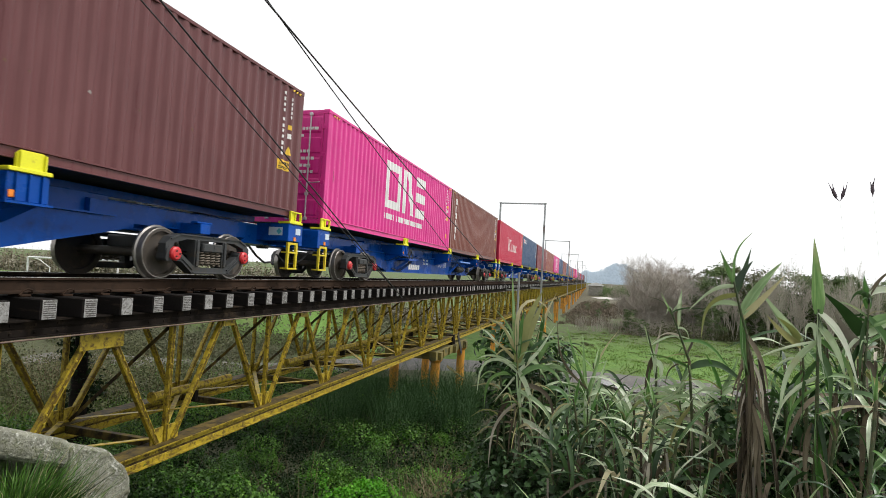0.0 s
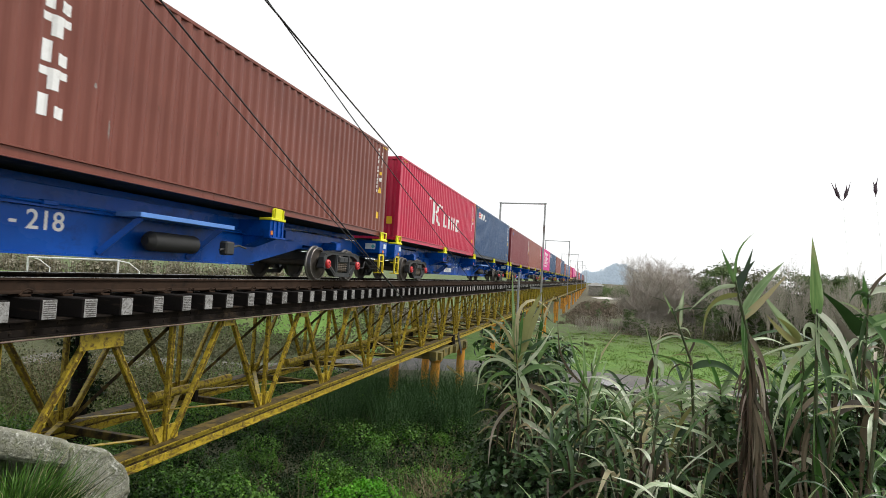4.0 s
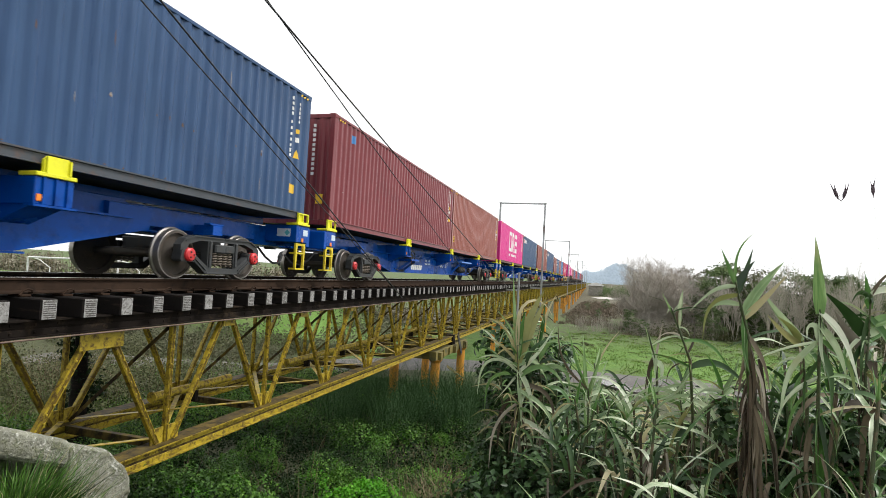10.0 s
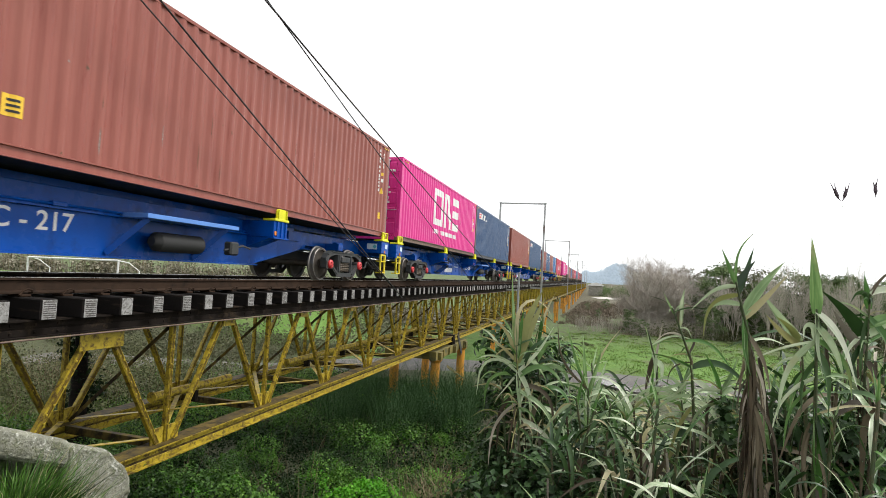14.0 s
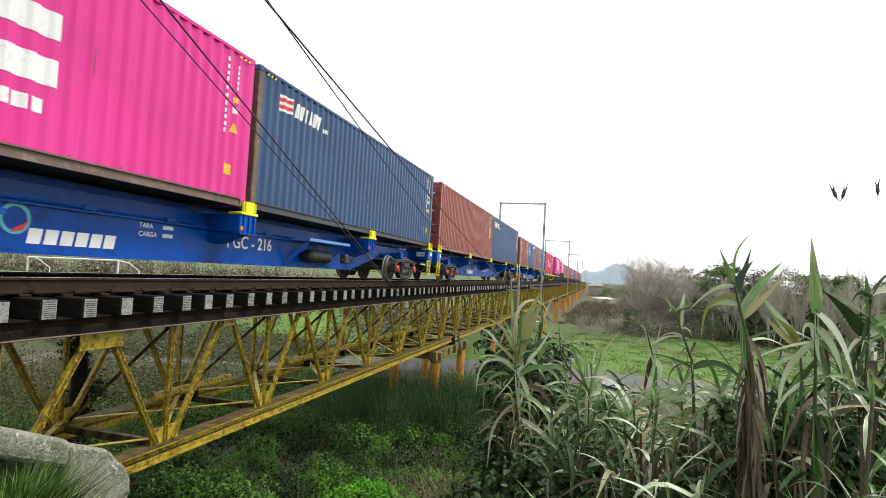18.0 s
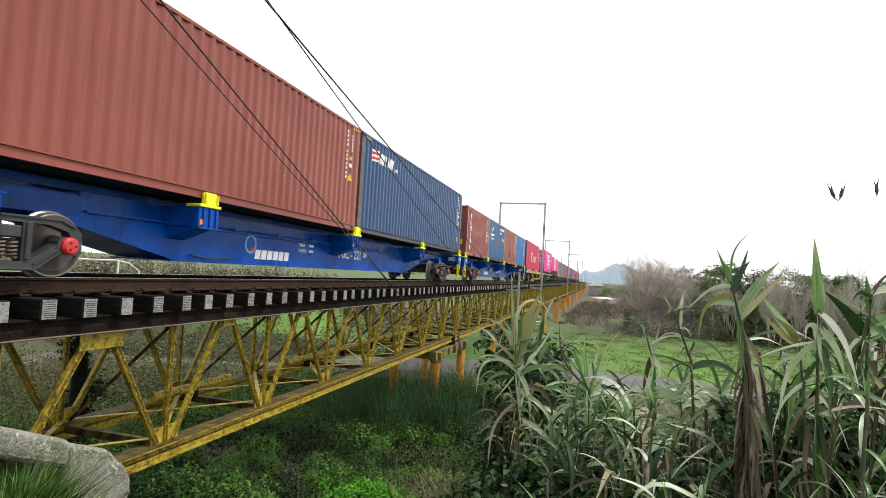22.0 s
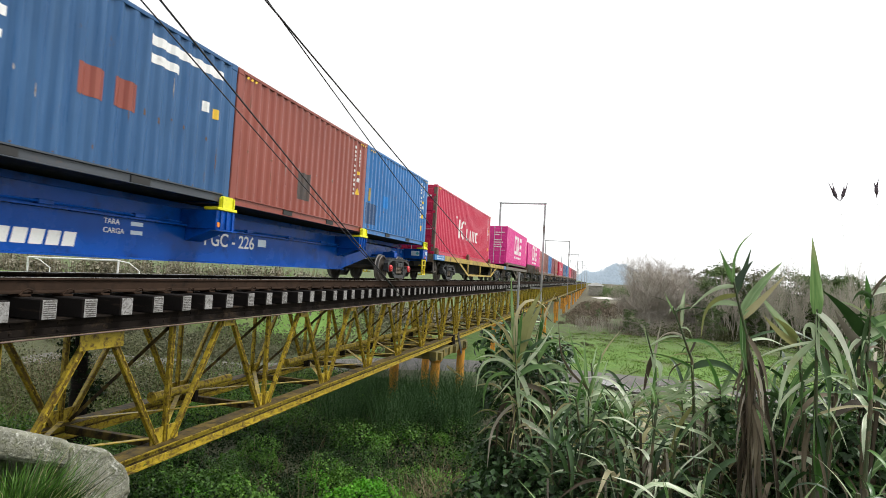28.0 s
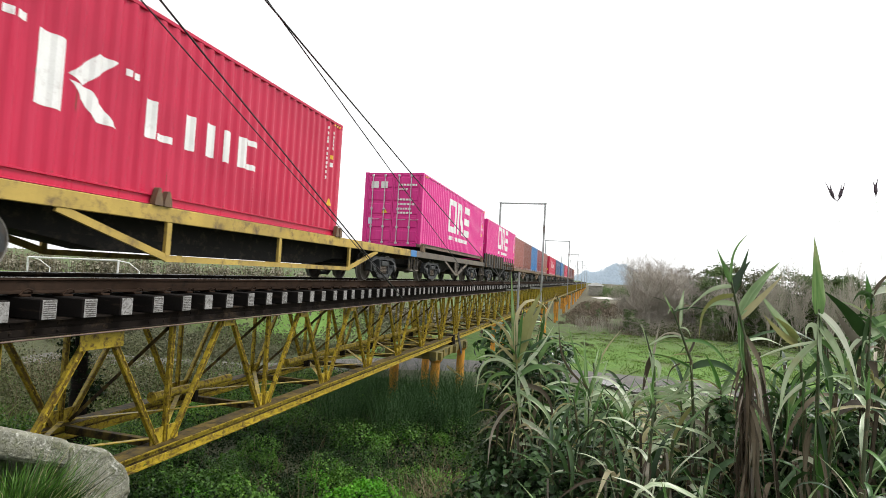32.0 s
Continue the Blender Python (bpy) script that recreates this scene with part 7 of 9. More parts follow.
def reed(x, y, ztop, lean=(0.0, 0.0), leaves=13, size=1.0, dead=0.3, seed=0, first=0.45, spears=3, stem_r=0.011, sway=1.0, shag=0):
    """One giant reed: jointed stem with sheaths, arching leaves in two ranks, a spear of young leaves on top."""
    r = random.Random(seed)
    z0 = ground_z(x - lean[0], y - lean[1]) - 0.05
    h = ztop - z0
    th = thing("giant_reed", r.choice(("tall giant reed with arching grey-green leaves", "giant reed with drooping leaves and dry sheaths")), "reed", "reeds on the bank")
    base = Matrix.Translation((x - lean[0], y - lean[1], z0))
    th.matrix_basis = base

    def at(u):
        return Vector((lean[0] * u * u, lean[1] * u * u, h * u))

    part("stem", Geo().tube([at(k / 8) for k in range(9)], [stem_r * (1.25 - 0.6 * k / 8) for k in range(9)], 7), L_STEM, th, smooth=True)
    g = Geo()
    for k in range(7):
        u = 0.12 + 0.10 * k
        g.tube([at(u), at(u + 0.055), at(u + 0.085)], [stem_r * 1.5, stem_r * 1.7, stem_r * 1.2], 6)
    for k in range(shag):
        u = r.uniform(0.25, 0.82)
        m = Matrix.Translation(at(u)) @ Matrix.Rotation(r.uniform(0, 6.28), 4, "Z") @ Matrix.Scale(r.uniform(0.6, 1.1), 4)
        me = r.choice(SHAG)
        g.add([m @ v.co for v in me.vertices], [tuple(q.vertices) for q in me.polygons])
    part("sheath", g, L_REED_DEAD if shag else L_SHEATH, th, smooth=True)
    az = r.uniform(0, math.pi)
    for k in range(leaves):
        u = first + (0.99 - first) * (k + r.random() * 0.6) / leaves
        turn = az + math.pi * (k % 2) + r.uniform(-0.8, 0.8)
        old = r.random() < dead * (1.25 - u)
        mesh = r.choice(HANG) if old or r.random() < 0.15 else r.choice(ARCH if r.random() < 0.35 else SHORT)
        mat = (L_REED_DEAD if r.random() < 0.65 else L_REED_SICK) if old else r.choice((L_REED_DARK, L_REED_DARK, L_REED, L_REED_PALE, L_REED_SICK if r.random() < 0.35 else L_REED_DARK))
        s = size * r.uniform(0.55, 1.2) * (1.0 if u < 0.9 else 0.85)
        ob = part("leaf", mesh, mat, th, "withered leaf" if old else "")
        ob.matrix_basis = Matrix.Translation(at(u)) @ Matrix.Rotation(turn, 4, "Z") @ Matrix.Rotation(r.uniform(-0.35, 0.35), 4, "X") @ Matrix.Scale(s, 4)
    for k in range(spears):
        ob = part("leaf", r.choice(SPEAR), L_REED, th)
        ob.matrix_basis = Matrix.Translation(at(0.97)) @ Matrix.Rotation(az + k * 2.3 + r.uniform(-0.5, 0.5), 4, "Z") @ Matrix.Rotation(r.uniform(0.0, 0.3), 4, "Y") @ Matrix.Scale(size * r.uniform(0.5, 0.9), 4)
    if sway:
        SWAYING.append((th, base, 1.1 * sway, r.uniform(0, 6.28)))
    return th


# the reeds that stand out in the foreground, leaf by leaf
RIGHT, LEFT, FRONT_ = 15.6, 195.6, -74.4


def big_reed(label, foot, mid, top, shag, seed, shag_z):
    r = random.Random(seed)
    th = thing("giant_reed", label, "reed", "reeds on the bank")
    foot = (foot[0], foot[1], ground_z(foot[0], foot[1]) - 0.05)
    th.matrix_basis = Matrix.Translation(foot)
    f, m, t = Vector(foot), Vector(mid), Vector(top)
    pts = [Vector((0, 0, 0)), (m - f) * 0.5, m - f, (m + t) * 0.5 - f, t - f]
    part("stem", Geo().tube(pts, [0.011, 0.010, 0.008, 0.006, 0.004], 8), L_STEM, th, smooth=True)
    for k in range(shag):
        z = shag_z[0] + (shag_z[1] - shag_z[0]) * (k + r.random()) / shag
        p = f.lerp(m, (z - f.z) / (m.z - f.z)) if z < m.z else m.lerp(t, (z - m.z) / (t.z - m.z))
        fat = 0.007 + 0.030 * max(0.0, 0.1 - z)
        a = r.uniform(0, 6.28)
        ob = part("sheath", SHAG[k % 4], L_REED_DEAD, th)
        ob.matrix_basis = Matrix.Translation(p - f + Vector((math.cos(a), math.sin(a), 0)) * fat) @ Matrix.Rotation(a, 4, "Z") @ Matrix.Rotation(radians(r.uniform(-4, 24)), 4, "Y") @ Matrix.Scale(r.uniform(0.6, 1.25), 4)
    return th, f, m, t


def add_leaf(reed_parts, z, az, elev, droop, length, width, bend=0.4, tilt=0, twist=0.3, mat=None):
    th, f, m, t = reed_parts
    p = (f.lerp(m, (z - f.z) / (m.z - f.z)) if z < m.z else m.lerp(t, min(1.0, (z - m.z) / (t.z - m.z)))) - f
    ob = part("leaf", leaf_mesh(length, width, radians(elev), radians(droop), twist, 12, bend, radians(tilt)), mat or L_REED, th)
    ob.matrix_basis = Matrix.Translation(p) @ Matrix.Rotation(radians(az), 4, "Z")


A = big_reed("tall giant reed rising from a shaggy brown dead stalk", (8.62, 2.81, -1.09), (8.45, 2.71, 0.13), (8.38, 2.67, 0.38), 190, 1, (-1.1, 0.10))
add_leaf(A, 0.37, LEFT + 5, 66, -3, 0.17, 0.023, 0.56, 68, 0.3)
add_leaf(A, 0.38, RIGHT + 19, 93, 48, 0.27, 0.012, 0.46, 52, 0.3)
add_leaf(A, 0.36, RIGHT + 12, 59, 7, 0.15, 0.035, 0.50, 60, 0.1, L_REED_DARK)
add_leaf(A, 0.33, RIGHT + 18, 69, -7, 0.22, 0.027, 0.49, 52, -0.1, L_REED_DARK)
add_leaf(A, 0.36, LEFT + 16, -2, 32, 0.28, 0.023, 0.32, 75, 0.0, L_REED_PALE)
add_leaf(A, 0.32, LEFT + 3, -10, 68, 0.29, 0.035, 0.40, 52, 0.2, L_REED_SICK)
add_leaf(A, 0.28, LEFT - 4, 8, 40, 0.17, 0.027, 0.49, 60, 0.4, L_REED_PALE)
add_leaf(A, 0.24, RIGHT + 12, 58, 10, 0.32, 0.050, 0.46, 60, 0.3)
add_leaf(A, 0.22, RIGHT - 19, 51, -7, 0.26, 0.033, 0.50, 75, -0.4, L_REED_SICK)
add_leaf(A, 0.23, RIGHT - 22, -110, -42, 0.27, 0.042, 0.40, 52, -0.3)
add_leaf(A, 0.14, RIGHT - 13, -95, -15, 0.32, 0.035, 0.44, 60, 0.4)
add_leaf(A, 0.15, RIGHT - 9, -57, 17, 0.27, 0.031, 0.49, 60, 0.0, L_REED_DEAD)
add_leaf(A, 0.11, RIGHT + 8, -70, 4, 0.25, 0.025, 0.53, 60, -0.3, L_REED_DEAD)
add_leaf(A, 0.01, RIGHT + 21, -54, 25, 0.36, 0.029, 0.33, 60, 0.5, L_REED_DEAD)
add_leaf(A, -0.09, RIGHT + 17, -101, -20, 0.34, 0.027, 0.39, 68, -0.5, L_REED_DEAD)
add_leaf(A, -0.11, RIGHT - 4, -54, 28, 0.44, 0.027, 0.40, 60, -0.2, L_REED_DEAD)
add_leaf(A, -0.26, LEFT - 7, -74, 13, 0.32, 0.025, 0.43, 52, 0.1, L_REED_DEAD)
add_leaf(A, 0.12, RIGHT + 9, 21, 36, 0.21, 0.015, 0.34, 52, -0.2, L_REED_PALE)
add_leaf(A, 0.20, RIGHT + 14, -131, -87, 0.32, 0.019, 0.48, 75, 0.2, L_REED_PALE)
G_ = big_reed("young giant reed with olive upswept leaves", (8.83, 3.06, -1.19), (8.77, 3.00, -0.19), (8.73, 2.97, 0.12), 30, 11, (-1.1, -0.3))
add_leaf(G_, 0.12, LEFT - 14, 50, -9, 0.28, 0.045, 0.48, 75, 0.2)
add_leaf(G_, 0.09, LEFT - 19, 37, -19, 0.21, 0.038, 0.47, 52, 0.4, L_REED_SICK)
add_leaf(G_, 0.11, LEFT - 6, 58, 17, 0.17, 0.036, 0.44, 75, -0.5, L_REED_SICK)
add_leaf(G_, 0.03, LEFT + 13, 13, 54, 0.25, 0.020, 0.34, 68, -0.1, L_REED_PALE)
add_leaf(G_, -0.03, LEFT + 15, -51, 37, 0.30, 0.036, 0.34, 75, -0.5)
B = big_reed("giant reed with a broad upright leaf and long hanging leaves", (8.76, 2.83, -1.07), (8.75, 2.78, -0.09), (8.74, 2.76, 0.28), 16, 2, (-1.1, -0.20))
add_leaf(B, 0.26, LEFT - 14, 87, -4, 0.34, 0.056, 0.51, 60, -0.4)
add_leaf(B, 0.27, RIGHT - 11, -40, 28, 0.37, 0.037, 0.27, 75, -0.2, L_REED_PALE)
add_leaf(B, 0.27, RIGHT - 6, -117, -45, 0.29, 0.027, 0.35, 68, 0.3, L_REED_PALE)
add_leaf(B, 0.21, RIGHT - 17, -51, 18, 0.25, 0.039, 0.42, 68, 0.4)
add_leaf(B, 0.14, LEFT - 20, -17, 13, 0.35, 0.021, 0.49, 52, -0.3, L_REED_PALE)
add_leaf(B, 0.14, LEFT + 1, -41, 36, 0.40, 0.041, 0.41, 68, 0.4, L_REED_PALE)
add_leaf(B, -0.02, LEFT - 7, -32, 41, 0.37, 0.045, 0.41, 52, -0.2, L_REED_PALE)
add_leaf(B, -0.06, LEFT - 8, -37, 42, 0.33, 0.025, 0.36, 60, 0.3)
add_leaf(B, -0.15, RIGHT + 6, -89, -12, 0.46, 0.070, 0.44, 68, 0.5)
add_leaf(B, -0.18, RIGHT - 15, -78, -0, 0.40, 0.045, 0.42, 52, -0.4, L_REED_DARK)
add_leaf(B, -0.18, RIGHT + 4, 21, 22, 0.39, 0.014, 0.37, 75, -0.5, L_REED_SICK)
add_leaf(B, 0.14, LEFT + 11, 83, 183, 0.17, 0.033, 0.52, 68, 0.3, L_REED_PALE)
add_leaf(B, 0.10, RIGHT - 2, -60, 31, 0.32, 0.049, 0.35, 75, -0.4, L_REED_DARK)
add_leaf(B, 0.25, RIGHT + 21, -64, 19, 0.24, 0.033, 0.46, 52, 0.3, L_REED_DARK)
add_leaf(B, 0.05, LEFT - 7, -59, 38, 0.27, 0.045, 0.43, 60, -0.4, L_REED_DARK)
add_leaf(B, -0.09, RIGHT + 10, -44, 16, 0.31, 0.021, 0.44, 60, 0.1, L_REED_PALE)
add_leaf(B, -0.17, RIGHT + 13, -45, 34, 0.31, 0.021, 0.41, 52, -0.3)
add_leaf(B, -0.02, RIGHT - 6, 20, 49, 0.24, 0.021, 0.39, 52, 0.3)
add_leaf(B, 0.15, RIGHT - 9, -32, 47, 0.31, 0.029, 0.45, 75, 0.4)
C = big_reed("giant reed with broad dark leaves and brown dead sheaths", (9.16, 3.21, -1.21), (9.06, 3.14, -0.13), (9.07, 3.12, 0.36), 90, 3, (-1.1, 0.00))
add_leaf(C, 0.29, LEFT + 5, 83, 0, 0.17, 0.039, 0.52, 60, 0.5)
add_leaf(C, 0.38, RIGHT - 2, 43, 77, 0.24, 0.034, 0.25, 75, 0.2, L_REED_PALE)
add_leaf(C, 0.21, RIGHT - 8, 30, 22, 0.24, 0.055, 0.39, 68, -0.2)
add_leaf(C, 0.14, LEFT - 4, 53, 9, 0.32, 0.064, 0.53, 60, -0.4, L_REED_DARK)
add_leaf(C, 0.08, LEFT + 14, 38, -18, 0.29, 0.050, 0.49, 60, 0.1, L_REED_DEAD)
add_leaf(C, 0.16, RIGHT - 0, 40, 18, 0.20, 0.041, 0.42, 68, -0.3, L_REED_PALE)
add_leaf(C, 0.04, RIGHT - 0, -57, 43, 0.19, 0.059, 0.45, 68, -0.4, L_REED_DEAD)
add_leaf(C, -0.08, LEFT + 13, 31, 49, 0.23, 0.023, 0.44, 68, 0.2, L_REED_PALE)
add_leaf(C, 0.25, LEFT + 7, -79, 7, 0.38, 0.055, 0.47, 68, -0.1, L_REED_DARK)
add_leaf(C, 0.14, LEFT + 9, -53, 34, 0.31, 0.050, 0.45, 68, 0.3, L_REED_DARK)
add_leaf(C, 0.25, RIGHT - 10, -48, 28, 0.37, 0.041, 0.37, 68, 0.5)
add_leaf(C, -0.02, RIGHT - 7, -39, 19, 0.29, 0.037, 0.42, 60, 0.1, L_REED_SICK)
add_leaf(C, -0.13, LEFT - 21, -56, 23, 0.32, 0.030, 0.44, 68, -0.2)
add_leaf(C, -0.18, RIGHT - 10, -44, -60, 0.23, 0.025, 0.50, 68, 0.3, L_REED_PALE)
add_leaf(C, -0.32, LEFT + 6, -64, 26, 0.33, 0.030, 0.48, 68, -0.2, L_REED_SICK)
add_leaf(C, 0.34, LEFT + 6, 42, 96, 0.14, 0.027, 0.40, 75, -0.1, L_REED_DARK)
add_leaf(C, 0.15, LEFT + 15, -8, 51, 0.21, 0.032, 0.39, 75, 0.5, L_REED_PALE)
add_leaf(C, -0.07, RIGHT + 20, -66, 24, 0.41, 0.037, 0.44, 60, 0.0, L_REED_DEAD)
D_ = big_reed("slender giant reed leaning over with a few narrow leaves", (8.52, 3.60, -1.25), (8.35, 3.50, -0.08), (8.23, 3.45, 0.22), 16, 4, (-0.9, -0.4))
add_leaf(D_, 0.11, RIGHT - 15, 88, 0, 0.23, 0.038, 0.50, 68, 0.4)
add_leaf(D_, 0.17, LEFT - 1, 60, -7, 0.16, 0.014, 0.41, 52, 0.2)
add_leaf(D_, 0.12, RIGHT + 10, 96, 174, 0.29, 0.014, 0.47, 60, 0.1, L_REED_DEAD)
add_leaf(D_, 0.06, LEFT + 19, 16, 47, 0.22, 0.014, 0.45, 75, -0.2, L_REED_DEAD)
add_leaf(D_, 0.03, RIGHT + 2, 16, 63, 0.43, 0.022, 0.26, 68, 0.2)
add_leaf(D_, -0.12, RIGHT - 21, 29, 63, 0.35, 0.049, 0.35, 60, 0.1, L_REED_DARK)
add_leaf(D_, -0.12, LEFT + 5, 23, 15, 0.31, 0.022, 0.53, 60, -0.3)
add_leaf(D_, -0.15, LEFT + 8, -60, -50, 0.31, 0.030, 0.44, 52, 0.5, L_REED_PALE)
add_leaf(D_, 0.08, RIGHT + 21, -66, 17, 0.32, 0.030, 0.34, 60, -0.4)
add_leaf(D_, -0.18, RIGHT - 16, -29, 19, 0.30, 0.036, 0.40, 68, 0.5, L_REED_PALE)
add_leaf(D_, -0.21, LEFT - 1, -12, 16, 0.40, 0.030, 0.44, 52, -0.1, L_REED_PALE)
add_leaf(D_, -0.28, LEFT - 7, -7, 40, 0.34, 0.033, 0.35, 52, 0.1, L_REED_PALE)
add_leaf(D_, -0.31, RIGHT - 12, -7, 72, 0.34, 0.036, 0.28, 68, -0.5, L_REED_PALE)
add_leaf(D_, -0.34, LEFT - 4, -54, 17, 0.35, 0.033, 0.36, 68, 0.4, L_REED_SICK)
add_leaf(D_, -0.04, RIGHT + 16, 61, -41, 0.23, 0.016, 0.41, 68, 0.5, L_REED_DEAD)
N_ = big_reed("thin withered reed with hanging leaves", (8.33, 4.08, -1.52), (8.21, 3.98, -0.20), (8.14, 3.95, 0.04), 10, 12, (-1.4, -0.5))
add_leaf(N_, -0.06, LEFT + 2, 72, 1, 0.15, 0.022, 0.42, 68, -0.4)
add_leaf(N_, -0.06, RIGHT + 2, 34, 47, 0.36, 0.016, 0.44, 68, 0.5)
add_leaf(N_, -0.13, LEFT - 9, -76, 0, 0.27, 0.041, 0.47, 68, 0.3, L_REED_DEAD)
add_leaf(N_, -0.16, RIGHT - 4, -29, 82, 0.16, 0.048, 0.34, 68, -0.0, L_REED_PALE)
add_leaf(N_, -0.09, RIGHT - 15, -72, 20, 0.19, 0.035, 0.42, 75, 0.1, L_REED_PALE)
add_leaf(N_, -0.16, RIGHT + 20, 82, 0, 0.28, 0.019, 0.57, 60, 0.1, L_REED_DEAD)
add_leaf(N_, -0.31, LEFT - 7, -15, 28, 0.31, 0.032, 0.45, 52, -0.1, L_REED_PALE)
add_leaf(N_, -0.35, RIGHT - 8, 14, 68, 0.34, 0.035, 0.40, 60, -0.2, L_REED_PALE)
E_ = big_reed("dense giant reed with olive upright leaves and pale hanging ones", (7.36, 4.36, -1.84), (7.26, 4.27, -0.47), (7.23, 4.25, -0.17), 60, 5, (-1.9, -0.6))
add_leaf(E_, -0.30, RIGHT + 17, 82, 15, 0.61, 0.094, 0.45, 75, -0.1, L_REED_SICK)
add_leaf(E_, -0.29, RIGHT + 21, 68, -2, 0.55, 0.072, 0.55, 75, -0.2, L_REED_SICK)
add_leaf(E_, -0.21, RIGHT + 21, 93, 142, 0.68, 0.036, 0.60, 75, -0.1, L_REED_SICK)
add_leaf(E_, -0.30, LEFT + 16, 83, -8, 0.70, 0.040, 0.52, 60, 0.1)
add_leaf(E_, -0.34, LEFT - 11, 82, 32, 0.50, 0.033, 0.55, 68, -0.0)
add_leaf(E_, -0.28, RIGHT - 4, 88, 1, 0.38, 0.058, 0.55, 68, 0.4)
add_leaf(E_, -0.30, LEFT - 8, 44, 27, 0.37, 0.033, 0.60, 68, -0.4, L_REED_SICK)
add_leaf(E_, -0.34, LEFT - 21, 25, 48, 0.36, 0.033, 0.60, 75, -0.3)
add_leaf(E_, -0.38, LEFT - 20, 38, 118, 0.56, 0.033, 0.41, 60, 0.3, L_REED_PALE)
add_leaf(E_, -0.40, LEFT - 21, 5, 88, 0.49, 0.036, 0.39, 68, -0.3)
add_leaf(E_, -0.38, RIGHT - 1, 48, -21, 0.46, 0.040, 0.50, 52, -0.3, L_REED_PALE)
add_leaf(E_, -0.36, RIGHT - 10, -84, -6, 0.43, 0.043, 0.36, 60, 0.2, L_REED_PALE)
add_leaf(E_, -0.35, RIGHT - 9, -57, 26, 0.43, 0.043, 0.45, 75, 0.1, L_REED_PALE)
add_leaf(E_, -0.39, LEFT - 1, -52, -11, 0.29, 0.033, 0.60, 52, -0.5, L_REED_PALE)
add_leaf(E_, -0.41, RIGHT - 16, 39, 91, 0.47, 0.047, 0.46, 68, 0.0)
add_leaf(E_, -0.47, RIGHT - 7, 2, 80, 0.53, 0.040, 0.37, 68, 0.2, L_REED_DEAD)
add_leaf(E_, -0.55, LEFT - 21, -29, 66, 0.52, 0.036, 0.30, 68, -0.1, L_REED_DEAD)
add_leaf(E_, -0.43, RIGHT + 11, 72, 46, 0.47, 0.051, 0.57, 60, -0.5, L_REED_DARK)
add_leaf(E_, -0.25, LEFT - 11, 66, 60, 0.45, 0.033, 0.60, 75, 0.2, L_REED_SICK)
add_leaf(E_, -0.51, RIGHT - 17, -24, 48, 0.58, 0.043, 0.42, 60, -0.5)
add_leaf(E_, -0.60, LEFT + 12, -35, 47, 0.59, 0.033, 0.36, 75, 0.1, L_REED_DEAD)
add_leaf(E_, -0.72, RIGHT + 8, -24, 39, 0.60, 0.043, 0.41, 75, 0.4, L_REED_PALE)
add_leaf(E_, -0.32, RIGHT + 15, 29, 82, 0.31, 0.043, 0.39, 75, -0.1)
O_ = big_reed("leafy giant reed with a bent brown top", (7.54, 4.60, -1.92), (7.44, 4.52, -0.67), (7.37, 4.48, -0.20), 40, 13, (-1.9, -0.8))
add_leaf(O_, -0.21, RIGHT + 15, 79, 11, 0.48, 0.034, 0.57, 60, 0.4, L_REED_SICK)
add_leaf(O_, -0.22, RIGHT - 2, 80, -18, 0.38, 0.057, 0.57, 52, -0.2)
add_leaf(O_, -0.31, RIGHT - 22, 66, 98, 0.36, 0.045, 0.60, 75, 0.1)
add_leaf(O_, -0.36, LEFT + 7, 53, 112, 0.35, 0.045, 0.42, 75, 0.4, L_REED_PALE)
add_leaf(O_, -0.40, RIGHT - 16, 37, 114, 0.42, 0.045, 0.40, 75, 0.2)
add_leaf(O_, -0.49, LEFT + 17, -14, 70, 0.38, 0.042, 0.35, 68, 0.0, L_REED_PALE)
add_leaf(O_, -0.53, RIGHT - 3, 18, 98, 0.49, 0.049, 0.31, 52, -0.4)
add_leaf(O_, -0.58, LEFT - 12, -69, 19, 0.49, 0.045, 0.42, 52, 0.3, L_REED_DEAD)
add_leaf(O_, -0.67, RIGHT + 7, -23, 59, 0.45, 0.045, 0.36, 52, -0.2, L_REED_PALE)
add_leaf(O_, -0.85, LEFT - 3, -27, 44, 0.50, 0.042, 0.37, 52, 0.5, L_REED_PALE)
add_leaf(O_, -0.27, LEFT + 9, 58, -15, 0.36, 0.038, 0.59, 52, -0.4)
F_ = big_reed("green giant reed with one broad upright leaf", (7.84, 4.37, -1.75), (7.79, 4.32, -0.92), (7.78, 4.29, -0.46), 30, 6, (-2.0, -1.0))
add_leaf(F_, -0.92, LEFT - 17, 87, -4, 0.87, 0.070, 0.55, 52, 0.2)
add_leaf(F_, -0.50, LEFT - 16, 68, -13, 0.56, 0.028, 0.49, 68, 0.2)
add_leaf(F_, -0.58, RIGHT - 3, 83, 25, 0.66, 0.025, 0.55, 60, 0.1, L_REED_SICK)
add_leaf(F_, -0.50, RIGHT - 4, 38, 127, 0.62, 0.046, 0.27, 60, -0.4, L_REED_PALE)
add_leaf(F_, -0.54, LEFT - 13, -8, 45, 0.54, 0.042, 0.25, 52, 0.2, L_REED_PALE)
add_leaf(F_, -0.58, LEFT + 11, -32, 65, 0.43, 0.035, 0.49, 68, -0.4, L_REED_PALE)
add_leaf(F_, -0.64, RIGHT + 3, 93, 104, 0.45, 0.053, 0.60, 75, 0.4, L_REED_PALE)
add_leaf(F_, -0.50, RIGHT - 16, 77, -10, 0.41, 0.035, 0.60, 75, -0.4)
add_leaf(F_, -0.68, RIGHT + 8, 20, 74, 0.56, 0.046, 0.38, 75, -0.0)
